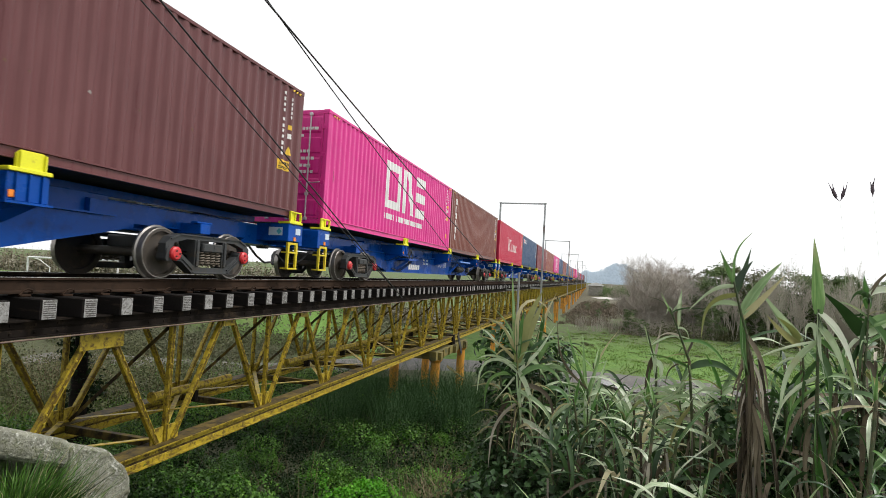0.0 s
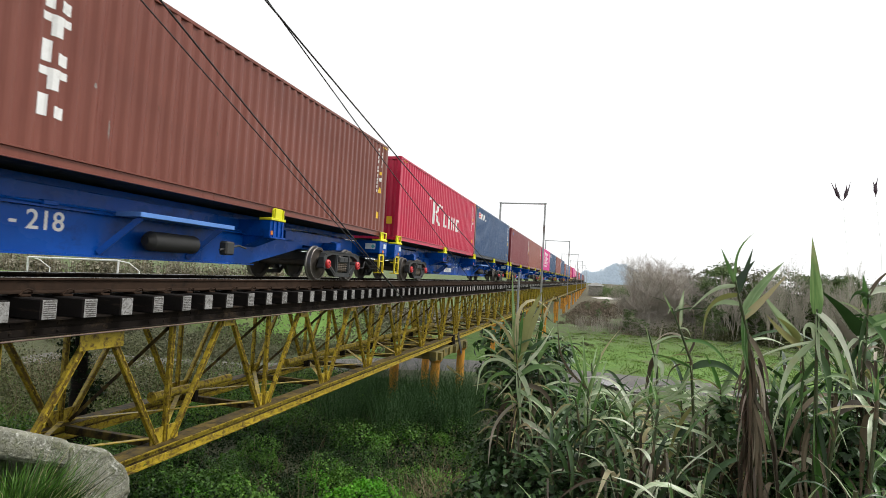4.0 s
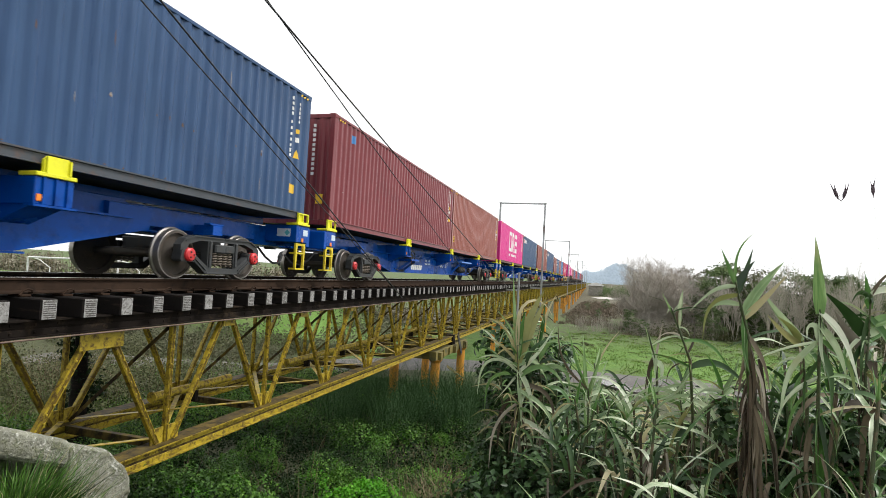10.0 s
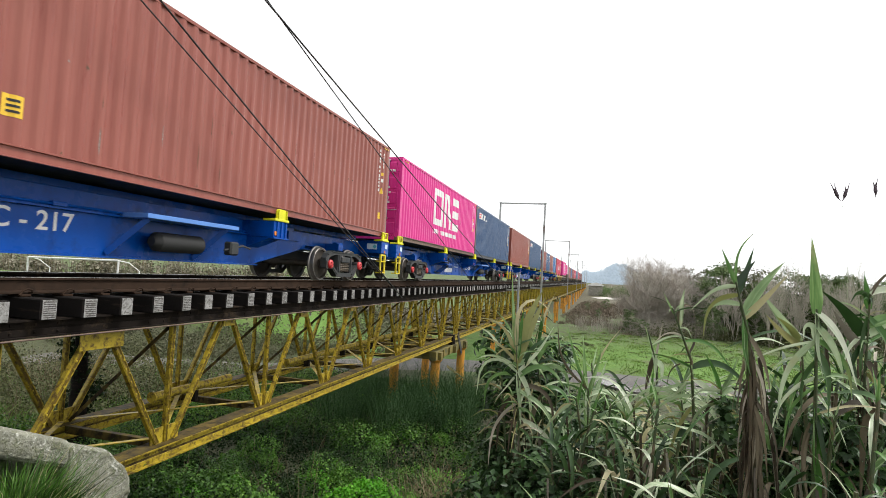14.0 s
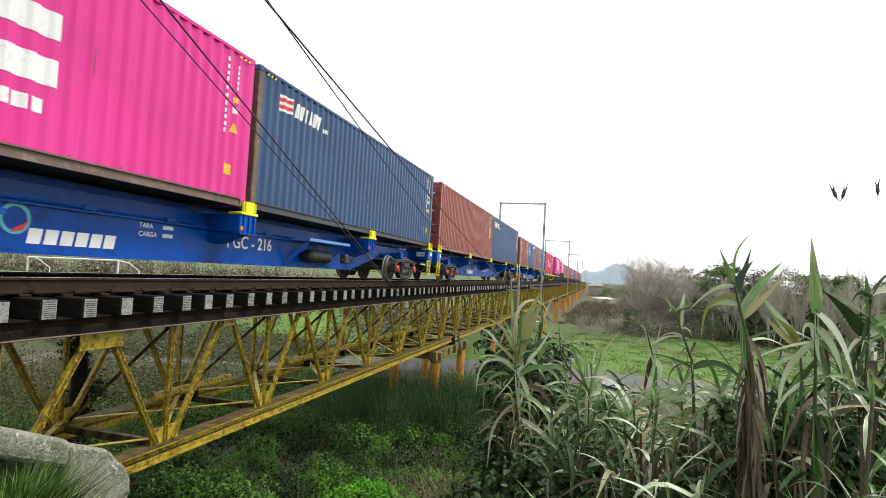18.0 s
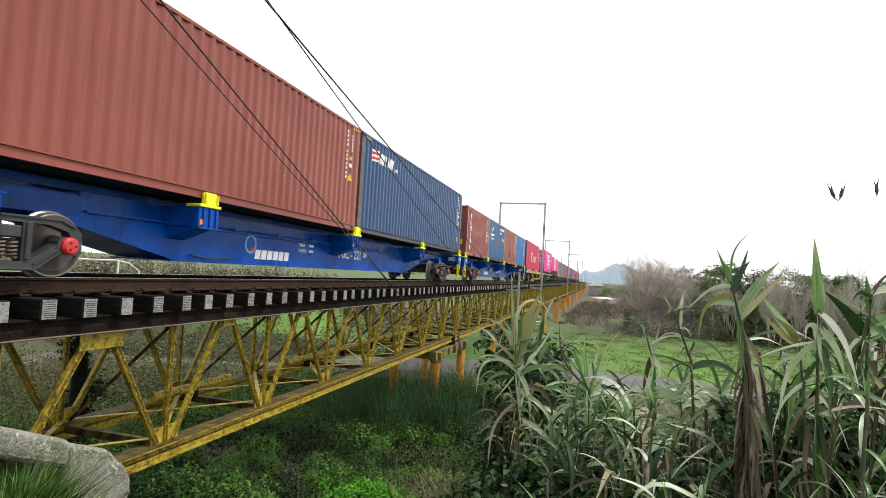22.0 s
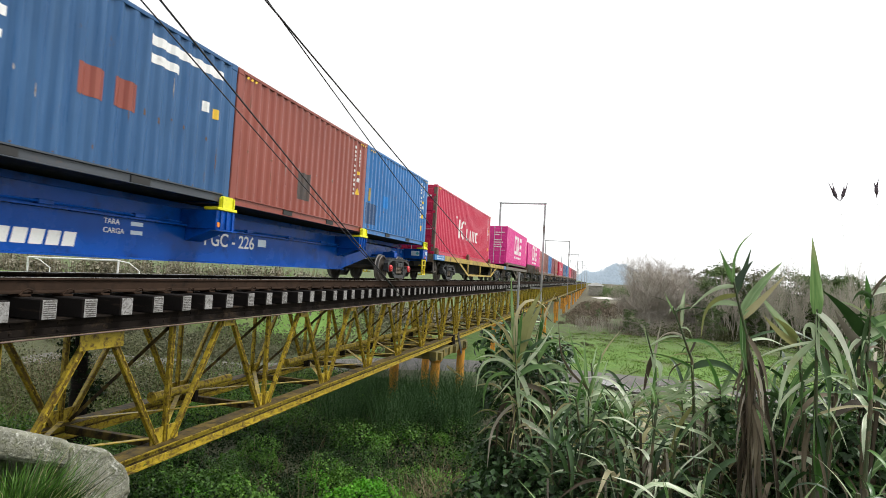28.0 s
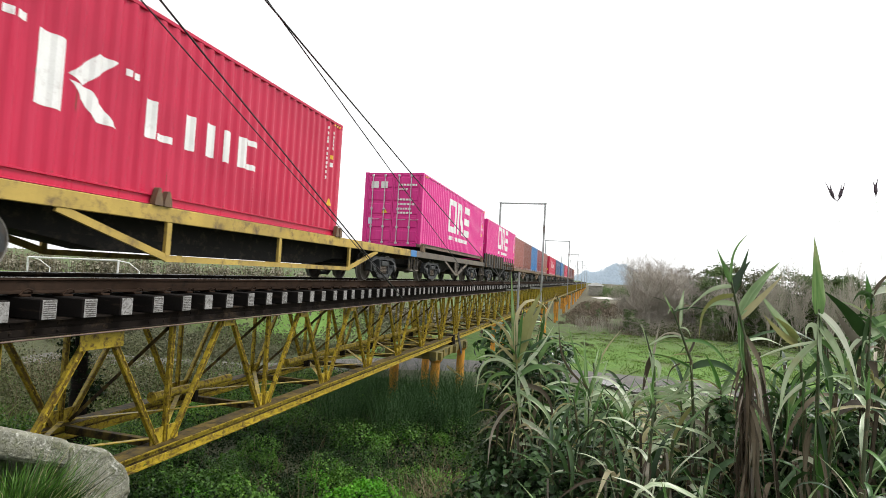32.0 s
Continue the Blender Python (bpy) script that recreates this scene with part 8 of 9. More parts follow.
add_leaf(F_, -0.83, LEFT + 19, 24, 92, 0.51, 0.046, 0.37, 68, 0.4)
add_leaf(F_, -0.91, RIGHT - 16, -34, 9, 0.52, 0.056, 0.41, 68, -0.3)
add_leaf(F_, -0.46, LEFT + 6, 41, -49, 0.61, 0.021, 0.46, 68, 0.4, L_REED_DEAD)
add_leaf(F_, -0.75, LEFT + 2, -49, 40, 0.49, 0.042, 0.46, 60, -0.2, L_REED_SICK)
add_leaf(F_, -0.79, RIGHT + 2, 18, 98, 0.49, 0.049, 0.34, 68, 0.3, L_REED_DARK)
add_leaf(F_, -1.00, LEFT - 10, -26, 17, 0.49, 0.049, 0.42, 60, 0.3, L_REED_PALE)
add_leaf(F_, -0.66, RIGHT + 16, 72, -5, 0.46, 0.042, 0.41, 75, 0.2, L_REED_PALE)
H_ = big_reed("giant reed with pale arching leaves", (8.44, 3.84, -1.38), (8.38, 3.79, -0.68), (8.34, 3.77, -0.33), 26, 7, (-1.6, -0.8))
add_leaf(H_, -0.35, LEFT - 14, 28, 68, 0.39, 0.036, 0.40, 52, 0.2, L_REED_PALE)
add_leaf(H_, -0.36, RIGHT - 18, 45, 89, 0.35, 0.038, 0.40, 52, -0.4, L_REED_PALE)
add_leaf(H_, -0.39, LEFT - 17, 20, 75, 0.46, 0.036, 0.39, 75, -0.3)
add_leaf(H_, -0.40, RIGHT + 17, 19, 102, 0.41, 0.036, 0.35, 75, 0.5, L_REED_PALE)
add_leaf(H_, -0.45, LEFT - 17, -1, 76, 0.36, 0.036, 0.33, 52, 0.0, L_REED_PALE)
add_leaf(H_, -0.47, RIGHT - 5, -5, 61, 0.37, 0.036, 0.33, 60, 0.4, L_REED_DEAD)
add_leaf(H_, -0.54, LEFT - 3, 6, 59, 0.44, 0.038, 0.41, 60, 0.2)
add_leaf(H_, -0.61, RIGHT - 18, -5, 50, 0.41, 0.041, 0.33, 75, 0.3)
add_leaf(H_, -0.65, LEFT - 16, -10, 51, 0.43, 0.038, 0.35, 75, -0.1, L_REED_PALE)
add_leaf(H_, -0.35, LEFT - 12, 79, 117, 0.30, 0.027, 0.46, 68, 0.4, L_REED_PALE)
add_leaf(H_, -0.35, RIGHT + 9, 81, 36, 0.28, 0.030, 0.60, 75, -0.1)
add_leaf(H_, -0.72, LEFT + 10, -61, 20, 0.32, 0.038, 0.53, 68, 0.1, L_REED_SICK)
add_leaf(H_, -0.42, RIGHT + 13, -105, -24, 0.36, 0.030, 0.38, 75, 0.5, L_REED_DEAD)
I_ = big_reed("giant reed with pale arching leaves", (8.12, 4.13, -1.58), (8.07, 4.08, -0.96), (8.03, 4.06, -0.58), 26, 8, (-1.8, -1.1))
add_leaf(I_, -0.60, LEFT - 6, 64, 47, 0.31, 0.039, 0.60, 52, 0.1, L_REED_PALE)
add_leaf(I_, -0.60, RIGHT + 3, 50, 94, 0.37, 0.039, 0.44, 60, -0.1, L_REED_PALE)
add_leaf(I_, -0.64, LEFT - 18, 3, 84, 0.40, 0.039, 0.36, 52, -0.3)
add_leaf(I_, -0.65, RIGHT - 13, 7, 80, 0.44, 0.042, 0.37, 75, 0.4, L_REED_PALE)
add_leaf(I_, -0.73, LEFT - 1, -26, 64, 0.44, 0.042, 0.35, 68, -0.5, L_REED_PALE)
add_leaf(I_, -0.77, RIGHT - 1, -15, 54, 0.50, 0.046, 0.37, 75, -0.2)
add_leaf(I_, -0.59, RIGHT - 2, 82, 7, 0.31, 0.026, 0.59, 60, -0.3)
add_leaf(I_, -0.89, LEFT - 15, -30, 22, 0.44, 0.052, 0.37, 68, 0.4)
add_leaf(I_, -0.90, RIGHT + 16, -17, 51, 0.41, 0.049, 0.34, 75, -0.3, L_REED_DARK)
add_leaf(I_, -0.61, LEFT - 11, -32, -21, 0.29, 0.029, 0.33, 68, 0.3, L_REED_PALE)
J_ = big_reed("giant reed with pale drooping leaves", (8.61, 3.57, -1.22), (8.55, 3.53, -0.58), (8.51, 3.50, -0.23), 30, 9, (-1.4, -0.6))
add_leaf(J_, -0.24, LEFT + 11, 13, 68, 0.31, 0.035, 0.39, 60, -0.5, L_REED_PALE)
add_leaf(J_, -0.26, RIGHT + 17, 36, 105, 0.31, 0.035, 0.38, 68, 0.4, L_REED_PALE)
add_leaf(J_, -0.30, LEFT - 6, -19, 66, 0.39, 0.035, 0.37, 52, 0.2)
add_leaf(J_, -0.31, RIGHT + 8, -26, 72, 0.36, 0.032, 0.34, 75, 0.3, L_REED_SICK)
add_leaf(J_, -0.39, LEFT - 15, -27, 68, 0.36, 0.027, 0.34, 68, -0.2, L_REED_DEAD)
add_leaf(J_, -0.40, RIGHT + 8, -40, 36, 0.41, 0.035, 0.40, 60, -0.5)
add_leaf(J_, -0.24, LEFT + 9, 71, 15, 0.25, 0.027, 0.60, 60, 0.2)
add_leaf(J_, -0.25, RIGHT + 5, 63, -17, 0.24, 0.030, 0.57, 68, 0.2)
add_leaf(J_, -0.52, LEFT - 14, -31, 29, 0.34, 0.038, 0.38, 68, -0.2, L_REED_PALE)
add_leaf(J_, -0.58, RIGHT + 10, -26, 57, 0.32, 0.035, 0.35, 75, -0.3, L_REED_DARK)
add_leaf(J_, -0.28, LEFT - 11, -19, 86, 0.26, 0.030, 0.30, 60, 0.4, L_REED_DEAD)
add_leaf(J_, -0.48, LEFT + 6, -59, 42, 0.32, 0.027, 0.36, 75, 0.2, L_REED_DEAD)
K_ = big_reed("giant reed with dark leaves at its foot", (8.81, 3.21, -1.28), (8.77, 3.17, -0.61), (8.74, 3.15, -0.22), 24, 10, (-1.1, -0.6))
add_leaf(K_, -0.23, LEFT - 10, 60, 107, 0.20, 0.031, 0.47, 75, -0.4, L_REED_DARK)
add_leaf(K_, -0.24, RIGHT + 12, 66, -6, 0.21, 0.031, 0.55, 75, -0.3)
add_leaf(K_, -0.28, RIGHT - 21, -39, 51, 0.25, 0.042, 0.30, 68, 0.4, L_REED_DARK)
add_leaf(K_, -0.33, LEFT + 10, -57, 33, 0.28, 0.038, 0.37, 60, 0.4, L_REED_DARK)
add_leaf(K_, -0.44, RIGHT - 0, -26, 59, 0.30, 0.038, 0.31, 75, -0.4, L_REED_SICK)
add_leaf(K_, -0.50, LEFT - 11, -59, 40, 0.25, 0.033, 0.40, 52, -0.0)
add_leaf(K_, -0.30, RIGHT + 12, -67, 30, 0.30, 0.028, 0.41, 52, -0.2, L_REED_DEAD)
Q_ = big_reed("giant reed with narrow green leaves behind the shaggy stalk", (9.20, 3.63, -1.13), (9.16, 3.60, -0.64), (9.12, 3.56, -0.08), 24, 14, (-1.2, -0.5))
add_leaf(Q_, -0.09, LEFT - 4, -52, 42, 0.33, 0.031, 0.31, 68, 0.1)
add_leaf(Q_, -0.14, RIGHT + 17, -21, 54, 0.36, 0.031, 0.34, 60, -0.3, L_REED_PALE)
add_leaf(Q_, -0.27, LEFT + 0, -60, 46, 0.38, 0.029, 0.39, 75, -0.3, L_REED_SICK)
add_leaf(Q_, -0.36, RIGHT - 12, -36, 47, 0.37, 0.031, 0.37, 68, 0.3)
add_leaf(Q_, -0.48, LEFT - 18, -57, 36, 0.31, 0.031, 0.37, 60, 0.1, L_REED_PALE)
add_leaf(Q_, -0.09, RIGHT + 16, 79, 9, 0.25, 0.029, 0.59, 60, 0.1)
add_leaf(Q_, -0.54, RIGHT - 3, -50, 31, 0.28, 0.031, 0.41, 68, -0.0)
add_leaf(Q_, -0.20, RIGHT + 3, -52, 49, 0.35, 0.031, 0.43, 75, 0.0, L_REED_DARK)
R_ = big_reed("bushy giant reed with spreading leaves", (7.26, 4.47, -1.91), (7.15, 4.39, -0.76), (7.09, 4.35, -0.20), 10, 21, (-1.6, -0.9))
S_ = big_reed("bushy giant reed with spreading leaves", (7.52, 4.71, -1.97), (7.52, 4.65, -0.78), (7.52, 4.62, -0.16), 10, 22, (-1.6, -0.9))
T_ = big_reed("bushy giant reed with spreading leaves", (7.36, 4.77, -2.03), (7.31, 4.69, -0.72), (7.27, 4.65, 0.00), 10, 23, (-1.6, -0.9))
U_ = big_reed("low giant reed with straggling pale leaves", (8.25, 3.95, -1.47), (8.22, 3.91, -0.88), (8.19, 3.89, -0.43), 8, 24, (-1.6, -1.0))
W_ = big_reed("low giant reed with straggling pale leaves", (8.51, 3.70, -1.30), (8.48, 3.67, -0.76), (8.46, 3.64, -0.33), 8, 25, (-1.6, -1.0))


def crown(reed_parts, depth, n, seed, length, width, droop):
    """Leaves that spread all round from the upper stem, most of them folding over at the tip."""
    r = random.Random(seed)
    top = reed_parts[3].z
    for k in range(n):
        u = r.random() ** 1.3
        old = r.random() < 0.2 + 0.35 * u
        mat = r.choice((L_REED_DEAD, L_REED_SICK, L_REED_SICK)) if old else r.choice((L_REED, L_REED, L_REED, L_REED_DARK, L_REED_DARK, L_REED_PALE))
        add_leaf(reed_parts, top - depth * u, r.uniform(0, 360), r.uniform(25, 78) - 45 * u, r.uniform(*droop), length * r.uniform(0.6, 1.2), width * r.uniform(0.7, 1.25), r.uniform(0.25, 0.6), r.uniform(15, 75), r.uniform(-0.9, 0.9), mat)


crown(E_, 0.75, 30, 71, 0.33, 0.021, (20, 105))
crown(O_, 0.75, 30, 72, 0.33, 0.021, (20, 105))
crown(R_, 0.85, 36, 73, 0.31, 0.020, (25, 110))
crown(S_, 0.85, 36, 74, 0.31, 0.020, (25, 110))
crown(T_, 0.80, 39, 75, 0.33, 0.021, (20, 100))
crown(F_, 0.80, 24, 76, 0.31, 0.019, (20, 100))
crown(U_, 0.60, 39, 77, 0.28, 0.016, (10, 85))
crown(W_, 0.60, 39, 78, 0.27, 0.015, (10, 85))
crown(H_, 0.60, 30, 79, 0.27, 0.016, (10, 85))
crown(I_, 0.60, 30, 80, 0.28, 0.016, (10, 85))
crown(J_, 0.60, 27, 81, 0.25, 0.015, (10, 85))
crown(Q_, 0.60, 27, 82, 0.23, 0.014, (15, 90))
crown(C, 0.55, 21, 83, 0.20, 0.015, (15, 90))
crown(D_, 0.35, 12, 84, 0.20, 0.010, (15, 80))
for q, (th, f, m, t) in enumerate((A, G_, B, C, D_, N_, E_, O_, F_, H_, I_, J_, K_, Q_, R_, S_, T_, U_, W_)):
    SWAYING.append((th, Matrix.Translation(f), 0.5, 1.3 * q))

# other reeds that stand out of the bank



def stand(n, x0, x1, y0, y1, z0, z1, seed, size, leaves, dead):
    r = random.Random(seed)
    for k in range(n):
        u = (k + r.random()) / n
        y = r.uniform(y0, y1)
        x = EYE.x + (x0 + (x1 - x0) * u) * y
        reed(x, y, r.uniform(z0, z1) + 0.0, (r.uniform(-0.25, 0.25), r.uniform(-0.15, 0.15)), leaves, size * r.uniform(0.8, 1.1), dead, seed * 50 + k, first=0.40, spears=2, shag=8)


stand(5, 0.30, 0.47, 2.2, 2.8, -0.75, -0.25, 10, 0.55, 18, 0.35)
stand(4, -0.03, 0.035, 3.8, 5.0, -0.60, -0.24, 4, 0.75, 17, 0.4)
stand(7, 0.085, 0.24, 2.7, 4.0, -0.62, -0.26, 5, 0.72, 18, 0.35)
stand(5, 0.26, 0.46, 2.4, 3.4, -0.40, 0.05, 6, 0.62, 16, 0.4)
stand(9, -0.08, 0.44, 2.4, 3.1, -1.0, -0.60, 7, 0.65, 16, 0.4)


def thicket(name, label, n, x0, x1, y0, y1, z0, z1, seed, mats):
    """Reeds that crowd behind and below, joined."""
    r = random.Random(seed)
    geos = [Geo() for _ in mats]
    for k in range(n):
        y = r.uniform(y0, y1)
        x = EYE.x + r.uniform(x0, x1) * y
        gz = ground_z(x, y)
        zt = r.uniform(z0, z1)
        lean = Vector((r.uniform(-0.3, 0.3), r.uniform(-0.3, 0.3), 0))
        geos[-1].tube([(x, y, gz), (x + lean.x * 0.4, y + lean.y * 0.4, (gz + zt) / 2), (x + lean.x, y + lean.y, zt)], 0.009, 4, False)
        for j in range(16):
            u = r.uniform(0.15, 1.0)
            p = Vector((x, y, gz)).lerp(Vector((x + lean.x, y + lean.y, zt)), u)
            hang = r.random() < (0.85 if u < 0.7 else 0.35)
            v, f = leaf_verts(r.uniform(0.30, 0.60), r.uniform(0.022, 0.042), radians(r.uniform(-40, 30) if hang else r.uniform(35, 80)), radians(r.uniform(30, 110)), r.uniform(-1, 1), 7, r.uniform(0.2, 0.6), r.uniform(-0.8, 0.8))
            m = Matrix.Translation(p) @ Matrix.Rotation(r.uniform(0, 6.28), 4, "Z")
            geos[(len(mats) - 1) if hang and r.random() < 0.6 else r.randrange(max(1, len(mats) - 1))].add([m @ q for q in v], f)
    for gg, m in zip(geos, mats):
        stuff(name, label, "reeds", gg.mesh(name, True, False), m)


# Mostly dark leaves: the shade between crowded reeds is put into their colour.
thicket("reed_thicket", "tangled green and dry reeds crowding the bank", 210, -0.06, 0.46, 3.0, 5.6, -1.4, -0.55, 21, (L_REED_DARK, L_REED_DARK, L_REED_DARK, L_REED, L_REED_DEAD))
thicket("reed_thicket", "reed leaves behind the tall reeds, darkened as inner shade", 60, 0.31, 0.47, 3.0, 4.0, -0.55, 0.12, 23, (L_REED_DARK, L_REED_DARK, L_REED, L_REED_DEAD))
thicket("reed_thicket", "pale drooping reeds at the edge of the bank", 40, 0.085, 0.30, 2.9, 3.9, -0.95, -0.45, 22, (L_REED_PALE, L_REED_DARK, L_REED, L_REED_SICK, L_REED_DEAD))
# Creeper fills the gaps; its dark colour stands for the shade inside.
bushes("ivy_thicket", "broad-leaved creeper among the reeds, dark for the shade there", L_IVY, [(EYE.x + rr.uniform(-0.15, 0.46) * y, y, rr.uniform(-2.2, -1.15), rr.uniform(0.22, 0.42), rr.uniform(0.25, 0.42)) for y in [rr.uniform(3.6, 6.0) for _ in range(260)]], 230, 0.065)
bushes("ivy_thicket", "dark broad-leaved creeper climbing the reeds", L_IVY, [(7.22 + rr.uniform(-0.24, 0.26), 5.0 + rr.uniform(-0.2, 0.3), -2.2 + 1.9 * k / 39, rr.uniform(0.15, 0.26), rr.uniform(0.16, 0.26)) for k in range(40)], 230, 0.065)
bushes("ivy_thicket", "broad-leaved creeper behind the foreground reeds, dark for shade", L_IVY, [(EYE.x + rr.uniform(0.22, 0.47) * y, y, rr.uniform(-1.4, -0.45), rr.uniform(0.12, 0.26), rr.uniform(0.16, 0.28)) for y in [rr.uniform(3.1, 3.9) for _ in range(80)]], 200, 0.055)


def plume(x, y, z, heads, seed):
    """A thin dry stem that carries dark forked seed heads; heads: how far each leans out."""
    r = random.Random(seed)
    th = thing("reed_plume", "thin dry reed stem ending in a dark forked seed plume", "reed", "plumes above the reeds")
    z0 = ground_z(x, y)
    base = Matrix.Translation((x, y, z0))
    th.matrix_basis = base
    h = z - z0
    part("stem", Geo().tube([(0.10, 0.02, 0), (0.06, 0, h * 0.6), (0.03, 0, h * 0.9), (0, 0, h)], [0.0014, 0.0006, 0.0004, 0.0004], 5), L_REED_PALE, th, smooth=True)
    for lean in heads:
        g = Geo()
        a, b = Vector((lean * 0.35, 0, h + 0.005)), Vector((lean * 0.85, r.uniform(-0.01, 0.01), h + 0.055))
        g.tube([(0, 0, h - 0.01), a, a.lerp(b, 0.35), a.lerp(b, 0.75), b], [0.0008, 0.003, 0.0085, 0.0075, 0.002], 6)
        for q in (-1, 1):
            tip = b + Vector((q * 0.009 + lean * 0.25, r.uniform(-0.006, 0.006), r.uniform(0.022, 0.042)))
            g.tube([a.lerp(b, 0.6) + Vector((q * 0.003, 0, 0)), b + Vector((q * 0.005, 0, 0)), tip], [0.0045, 0.003, 0.0004], 5)
        for _ in range(8):
            q = a.lerp(b, r.random())
            g.tube([q, q + Vector((r.uniform(-0.014, 0.014), r.uniform(-0.010, 0.010), r.uniform(0.006, 0.02)))], [0.002, 0.0004], 3)
        part("seed_head", g, L_PLUME, th)
    SWAYING.append((th, base, 0.5, r.uniform(0, 6.28)))


plume(9.02, 3.33, 0.85, (-0.045, 0.025), 1)
plume(9.14, 3.26, 0.86, (0.0,), 2)


# ---- car on the road ----
M_CARP = surface("silver_white_car_paint", (0.62, 0.64, 0.66), 0.3, 0.3, var=0.06, scale=1.0, bump=0)
M_GLASS = surface("dark_car_glass", (0.03, 0.035, 0.04), 0.08, var=0.1, bump=0)
CAR = thing("car", "small silver hatchback driving along the gravel road", "car")
body = [(-1.85, 0.30), (-1.90, 0.62), (-1.80, 0.82), (-0.95, 0.90), (1.62, 0.92), (1.80, 0.80), (1.84, 0.35), (1.50, 0.22), (-1.55, 0.22)]
cab = [(-0.95, 0.90), (-0.35, 1.34), (-0.10, 1.40), (1.15, 1.40), (1.35, 1.33), (1.66, 0.92)]


part("body", Geo().prism_y(outline_round(body, 0.06), -0.79, 0.79), M_CARP, CAR, smooth=True)
g = Geo()
n = len(cab)
g.add([(x, -0.76 + 0.10 * (z - 0.9) / 0.5, z) for x, z in cab] + [(x, 0.76 - 0.10 * (z - 0.9) / 0.5, z) for x, z in cab], [tuple(range(n)), tuple(range(n, 2 * n))[::-1]] + [(i, n + i, n + (i + 1) % n, (i + 1) % n) for i in range(n)])
part("cabin", g, M_CARP, CAR)
for s in (1, -1):
    yy = lambda z: s * (0.765 - 0.10 * (z - 0.9) / 0.5)
    for w in ([(-0.72, 0.96), (-0.28, 1.30), (0.30, 1.32), (0.30, 0.96)], [(0.40, 0.96), (0.40, 1.32), (1.05, 1.32), (1.12, 0.96)], [(1.20, 0.97), (1.15, 1.30), (1.28, 1.28), (1.48, 0.97)]):
        g = Geo()
        m = len(w)
        g.add([(x, yy(z), z) for x, z in w] + [(x, yy(z) + s * 0.006, z) for x, z in w], [tuple(range(m)), tuple(range(m, 2 * m))] + [(i, (i + 1) % m, m + (i + 1) % m, m + i) for i in range(m)])
        part("side_window", g, M_GLASS, CAR)
    part("bumper_strip", Geo().box(-1.5, 1.5, min(s * 0.79, s * 0.805), max(s * 0.79, s * 0.805), 0.50, 0.56), M_BLACK, CAR)
part("rear_window", Geo().add([(1.42, -0.6, 1.30), (1.42, 0.6, 1.30), (1.66, 0.66, 0.98), (1.66, -0.66, 0.98), (1.43, -0.6, 1.31), (1.43, 0.6, 1.31), (1.68, 0.66, 0.99), (1.68, -0.66, 0.99)], [(4, 5, 6, 7), (0, 1, 5, 4), (3, 7, 6, 2), (0, 4, 7, 3), (1, 2, 6, 5)]), M_GLASS, CAR)
for s in (1, -1):
    part("tail_light", Geo().box(1.80, 1.85, min(s * 0.55, s * 0.76), max(s * 0.55, s * 0.76), 0.62, 0.80, 0.01), M_LOGO_RED, CAR)
    part("headlight", Geo().box(-1.905, -1.86, min(s * 0.45, s * 0.72), max(s * 0.45, s * 0.72), 0.60, 0.74, 0.01), M_LABEL_LT, CAR)
CAR_WHEELS = []
for x in (-1.20, 1.18):
    for s in (1, -1):
        wh = part("wheel", Geo().add(*(lambda q: ([(v[1], v[0], v[2]) for v in q.v], q.f))(Geo().lathe_x([(s * 0.66, 0.28), (s * 0.80, 0.28), (s * 0.81, 0.20), (s * 0.66, 0.20)], 20))), M_BLACK, CAR, smooth=True)
        part("hubcap", Geo().add(*(lambda q: ([(v[1], v[0], v[2]) for v in q.v], q.f))(Geo().lathe_x([(s * 0.70, 0.198), (s * 0.80, 0.198), (s * 0.79, 0.10), (s * 0.80, 0.04), (s * 0.70, 0.04)], 16))), M_ROD, wh, smooth=True)
        wh.matrix_basis = pose(x, 0, 0.28)
        CAR_WHEELS.append((wh, x))
CAR_T0, CAR_X0, CAR_V = 25.0, 48.3, 6.4


def car_x(t):
    return CAR_X0 - CAR_V * max(0.0, t - CAR_T0)


def car_pose(t):
    x = car_x(t)
    near = sorted(ROAD_PTS, key=lambda p: abs(p.x - x))[:2]
    a, b = near
    u = 0.0 if a.x == b.x else (x - a.x) / (b.x - a.x)
    y = a.y + (b.y - a.y) * u
    d = (ROAD_PTS[0] - ROAD_PTS[1]) if a is ROAD_PTS[0] else (a - b if a.x > b.x else b - a)
    return pose(x, y - 0.2, FLOOR + 0.15, 0, 0, math.degrees(math.atan2(d.y, d.x)))


CAR_ROWS = [(0.0, car_pose(0.0)), (24.9, car_pose(0.0))] + [(25.0 + 0.5 * k, car_pose(25.0 + 0.5 * k)) for k in range(15)]


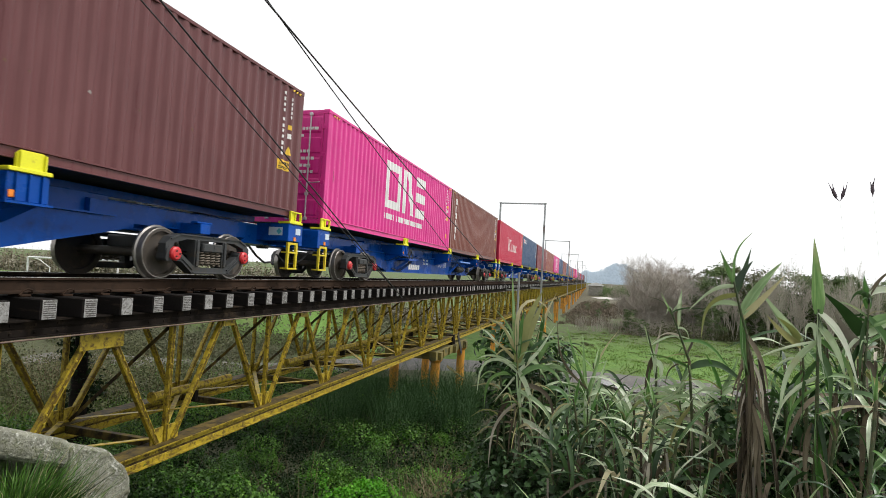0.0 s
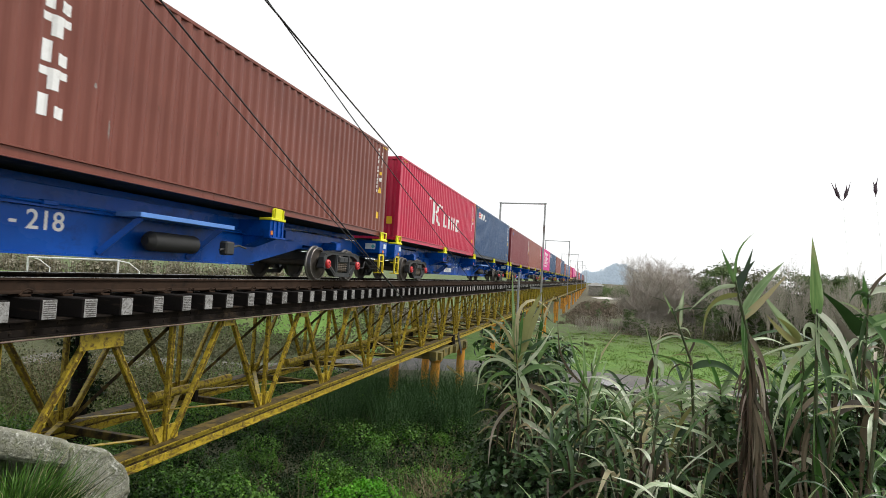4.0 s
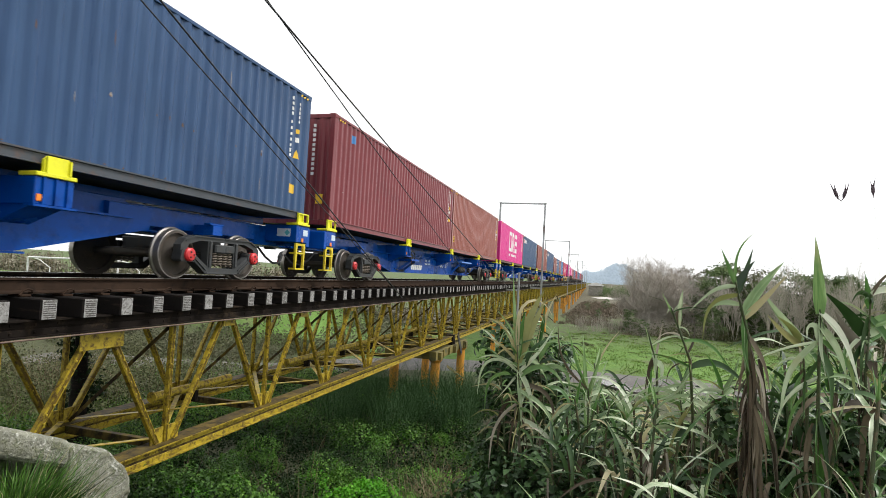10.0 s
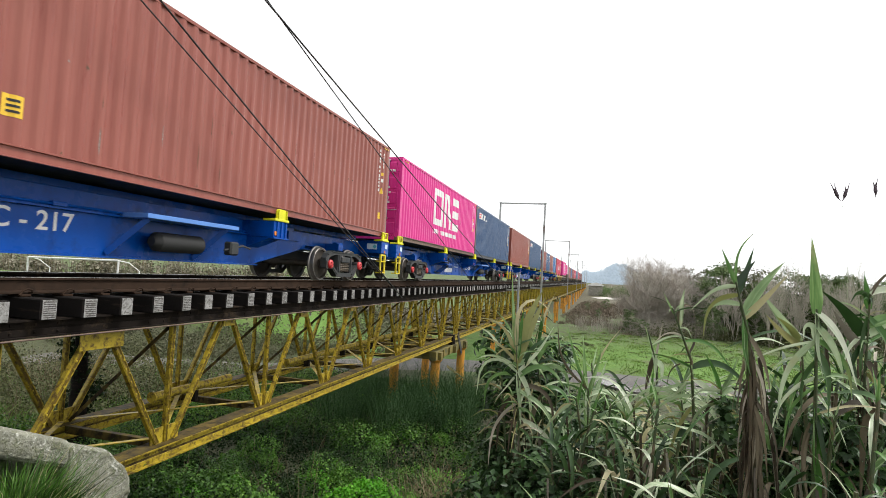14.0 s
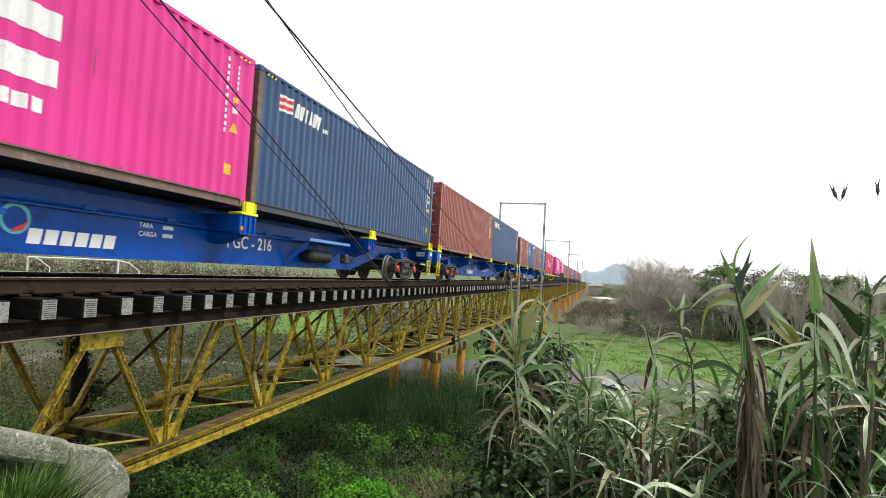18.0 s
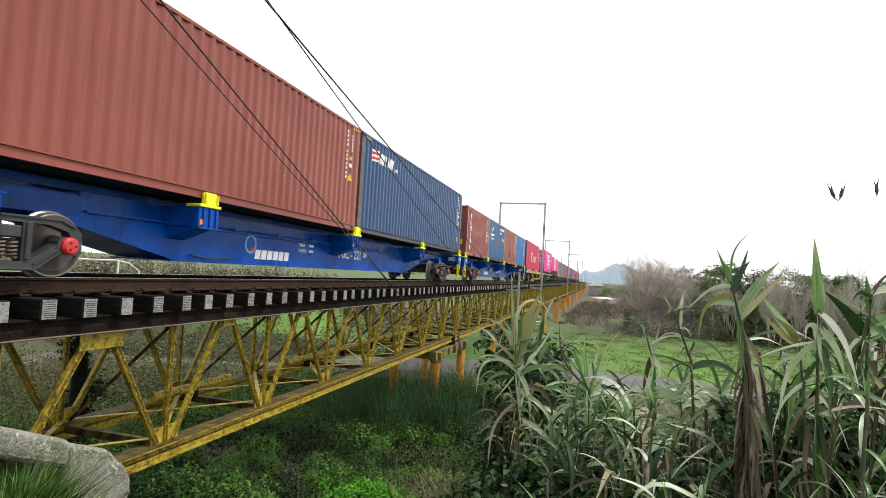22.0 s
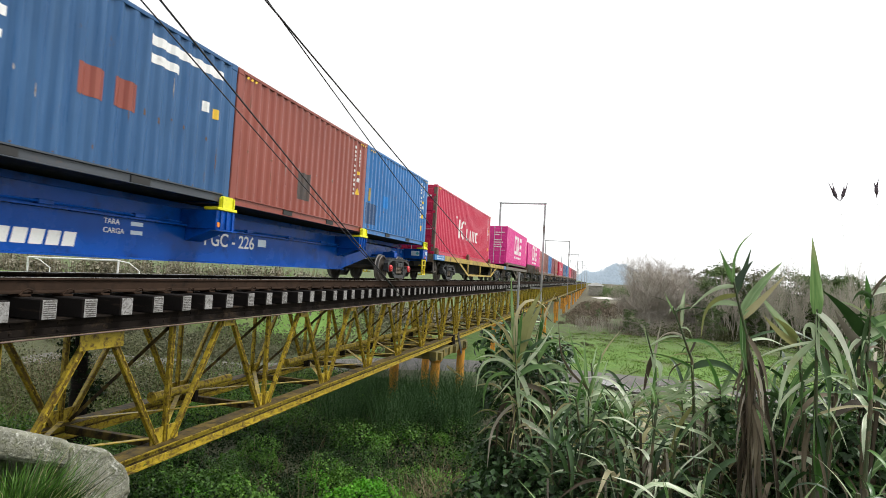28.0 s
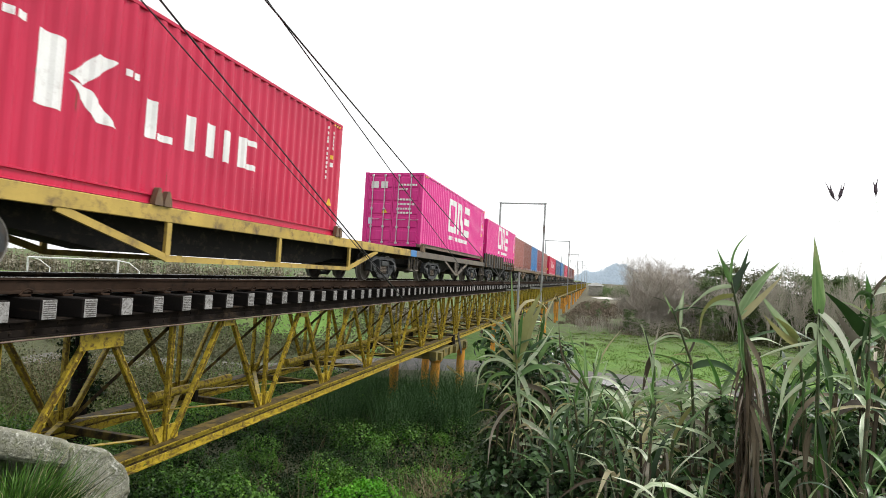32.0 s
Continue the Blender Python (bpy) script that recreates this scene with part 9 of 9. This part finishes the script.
# ---- motion ----
SPEED = 5.181
DRIFT = [(0, 0.03), (1.0, -0.10), (2.0, -0.17), (3.5, -0.22), (7.0, -0.40), (9.5, -0.55), (13.0, -0.65), (17.0, -0.61), (20.0, -0.60), (23.0, -0.56), (25.0, -0.38), (28.0, -0.20), (30.3, -0.08), (32.0, 0.30)]


def travelled(t):
    """Metres that the train has come since the start."""
    d = [v for _, v in DRIFT]
    ts = [a for a, _ in DRIFT]
    i = max(0, min(len(ts) - 2, sum(1 for a in ts if a <= t) - 1))
    h = ts[i + 1] - ts[i]
    u = (t - ts[i]) / h

    def slope(k):
        if k == 0 or k == len(ts) - 1:
            return 0.0 if k == 0 else (d[k] - d[k - 1]) / (ts[k] - ts[k - 1])
        return (d[k + 1] - d[k - 1]) / (ts[k + 1] - ts[k - 1])

    a, b = slope(i) * h, slope(i + 1) * h
    return SPEED * t + d[i] * (2 * u ** 3 - 3 * u ** 2 + 1) + a * (u ** 3 - 2 * u ** 2 + u) + d[i + 1] * (3 * u ** 2 - 2 * u ** 3) + b * (u ** 3 - u ** 2)


def motions():
    times = [k * 0.8 for k in range(41)]
    for ob, y, z in MOVING:
        walk(ob, [(t, pose(0, y - travelled(t), z)) for t in times])
    steps = 288
    for ax, y in WHEELS:
        walk(ax, [(32.0 * k / steps, pose(0, y, R, math.degrees(travelled(32.0 * k / steps) / R) % 360.0)) for k in range(steps + 1)])
    for ob, base, amp, ph in SWAYING:
        rows = []
        for k in range(33):
            t = k * 1.0
            gust = math.exp(-((t - 7.5) / 2.2) ** 2) * 0.9 + math.exp(-((t - 15.5) / 1.3) ** 2) * 0.4
            a = amp * (gust + 0.35 * math.sin(t * 1.9 + ph) + 0.22 * math.sin(t * 3.1 + 2 * ph))
            b = amp * 0.5 * math.sin(t * 1.4 + ph * 1.7)
            rows.append((t, base @ pose(0, 0, 0, b, a, 0)))
        walk(ob, rows)
    walk(CAR, CAR_ROWS)
    for wh, x in CAR_WHEELS:
        walk(wh, [(0.0, pose(x, 0, 0.28))] + [(25.0 + 7.0 * k / 126, pose(x, 0, 0.28, 0, -math.degrees((CAR_X0 - car_x(25.0 + 7.0 * k / 126)) / 0.28) % 360.0, 0)) for k in range(127)])


motions()
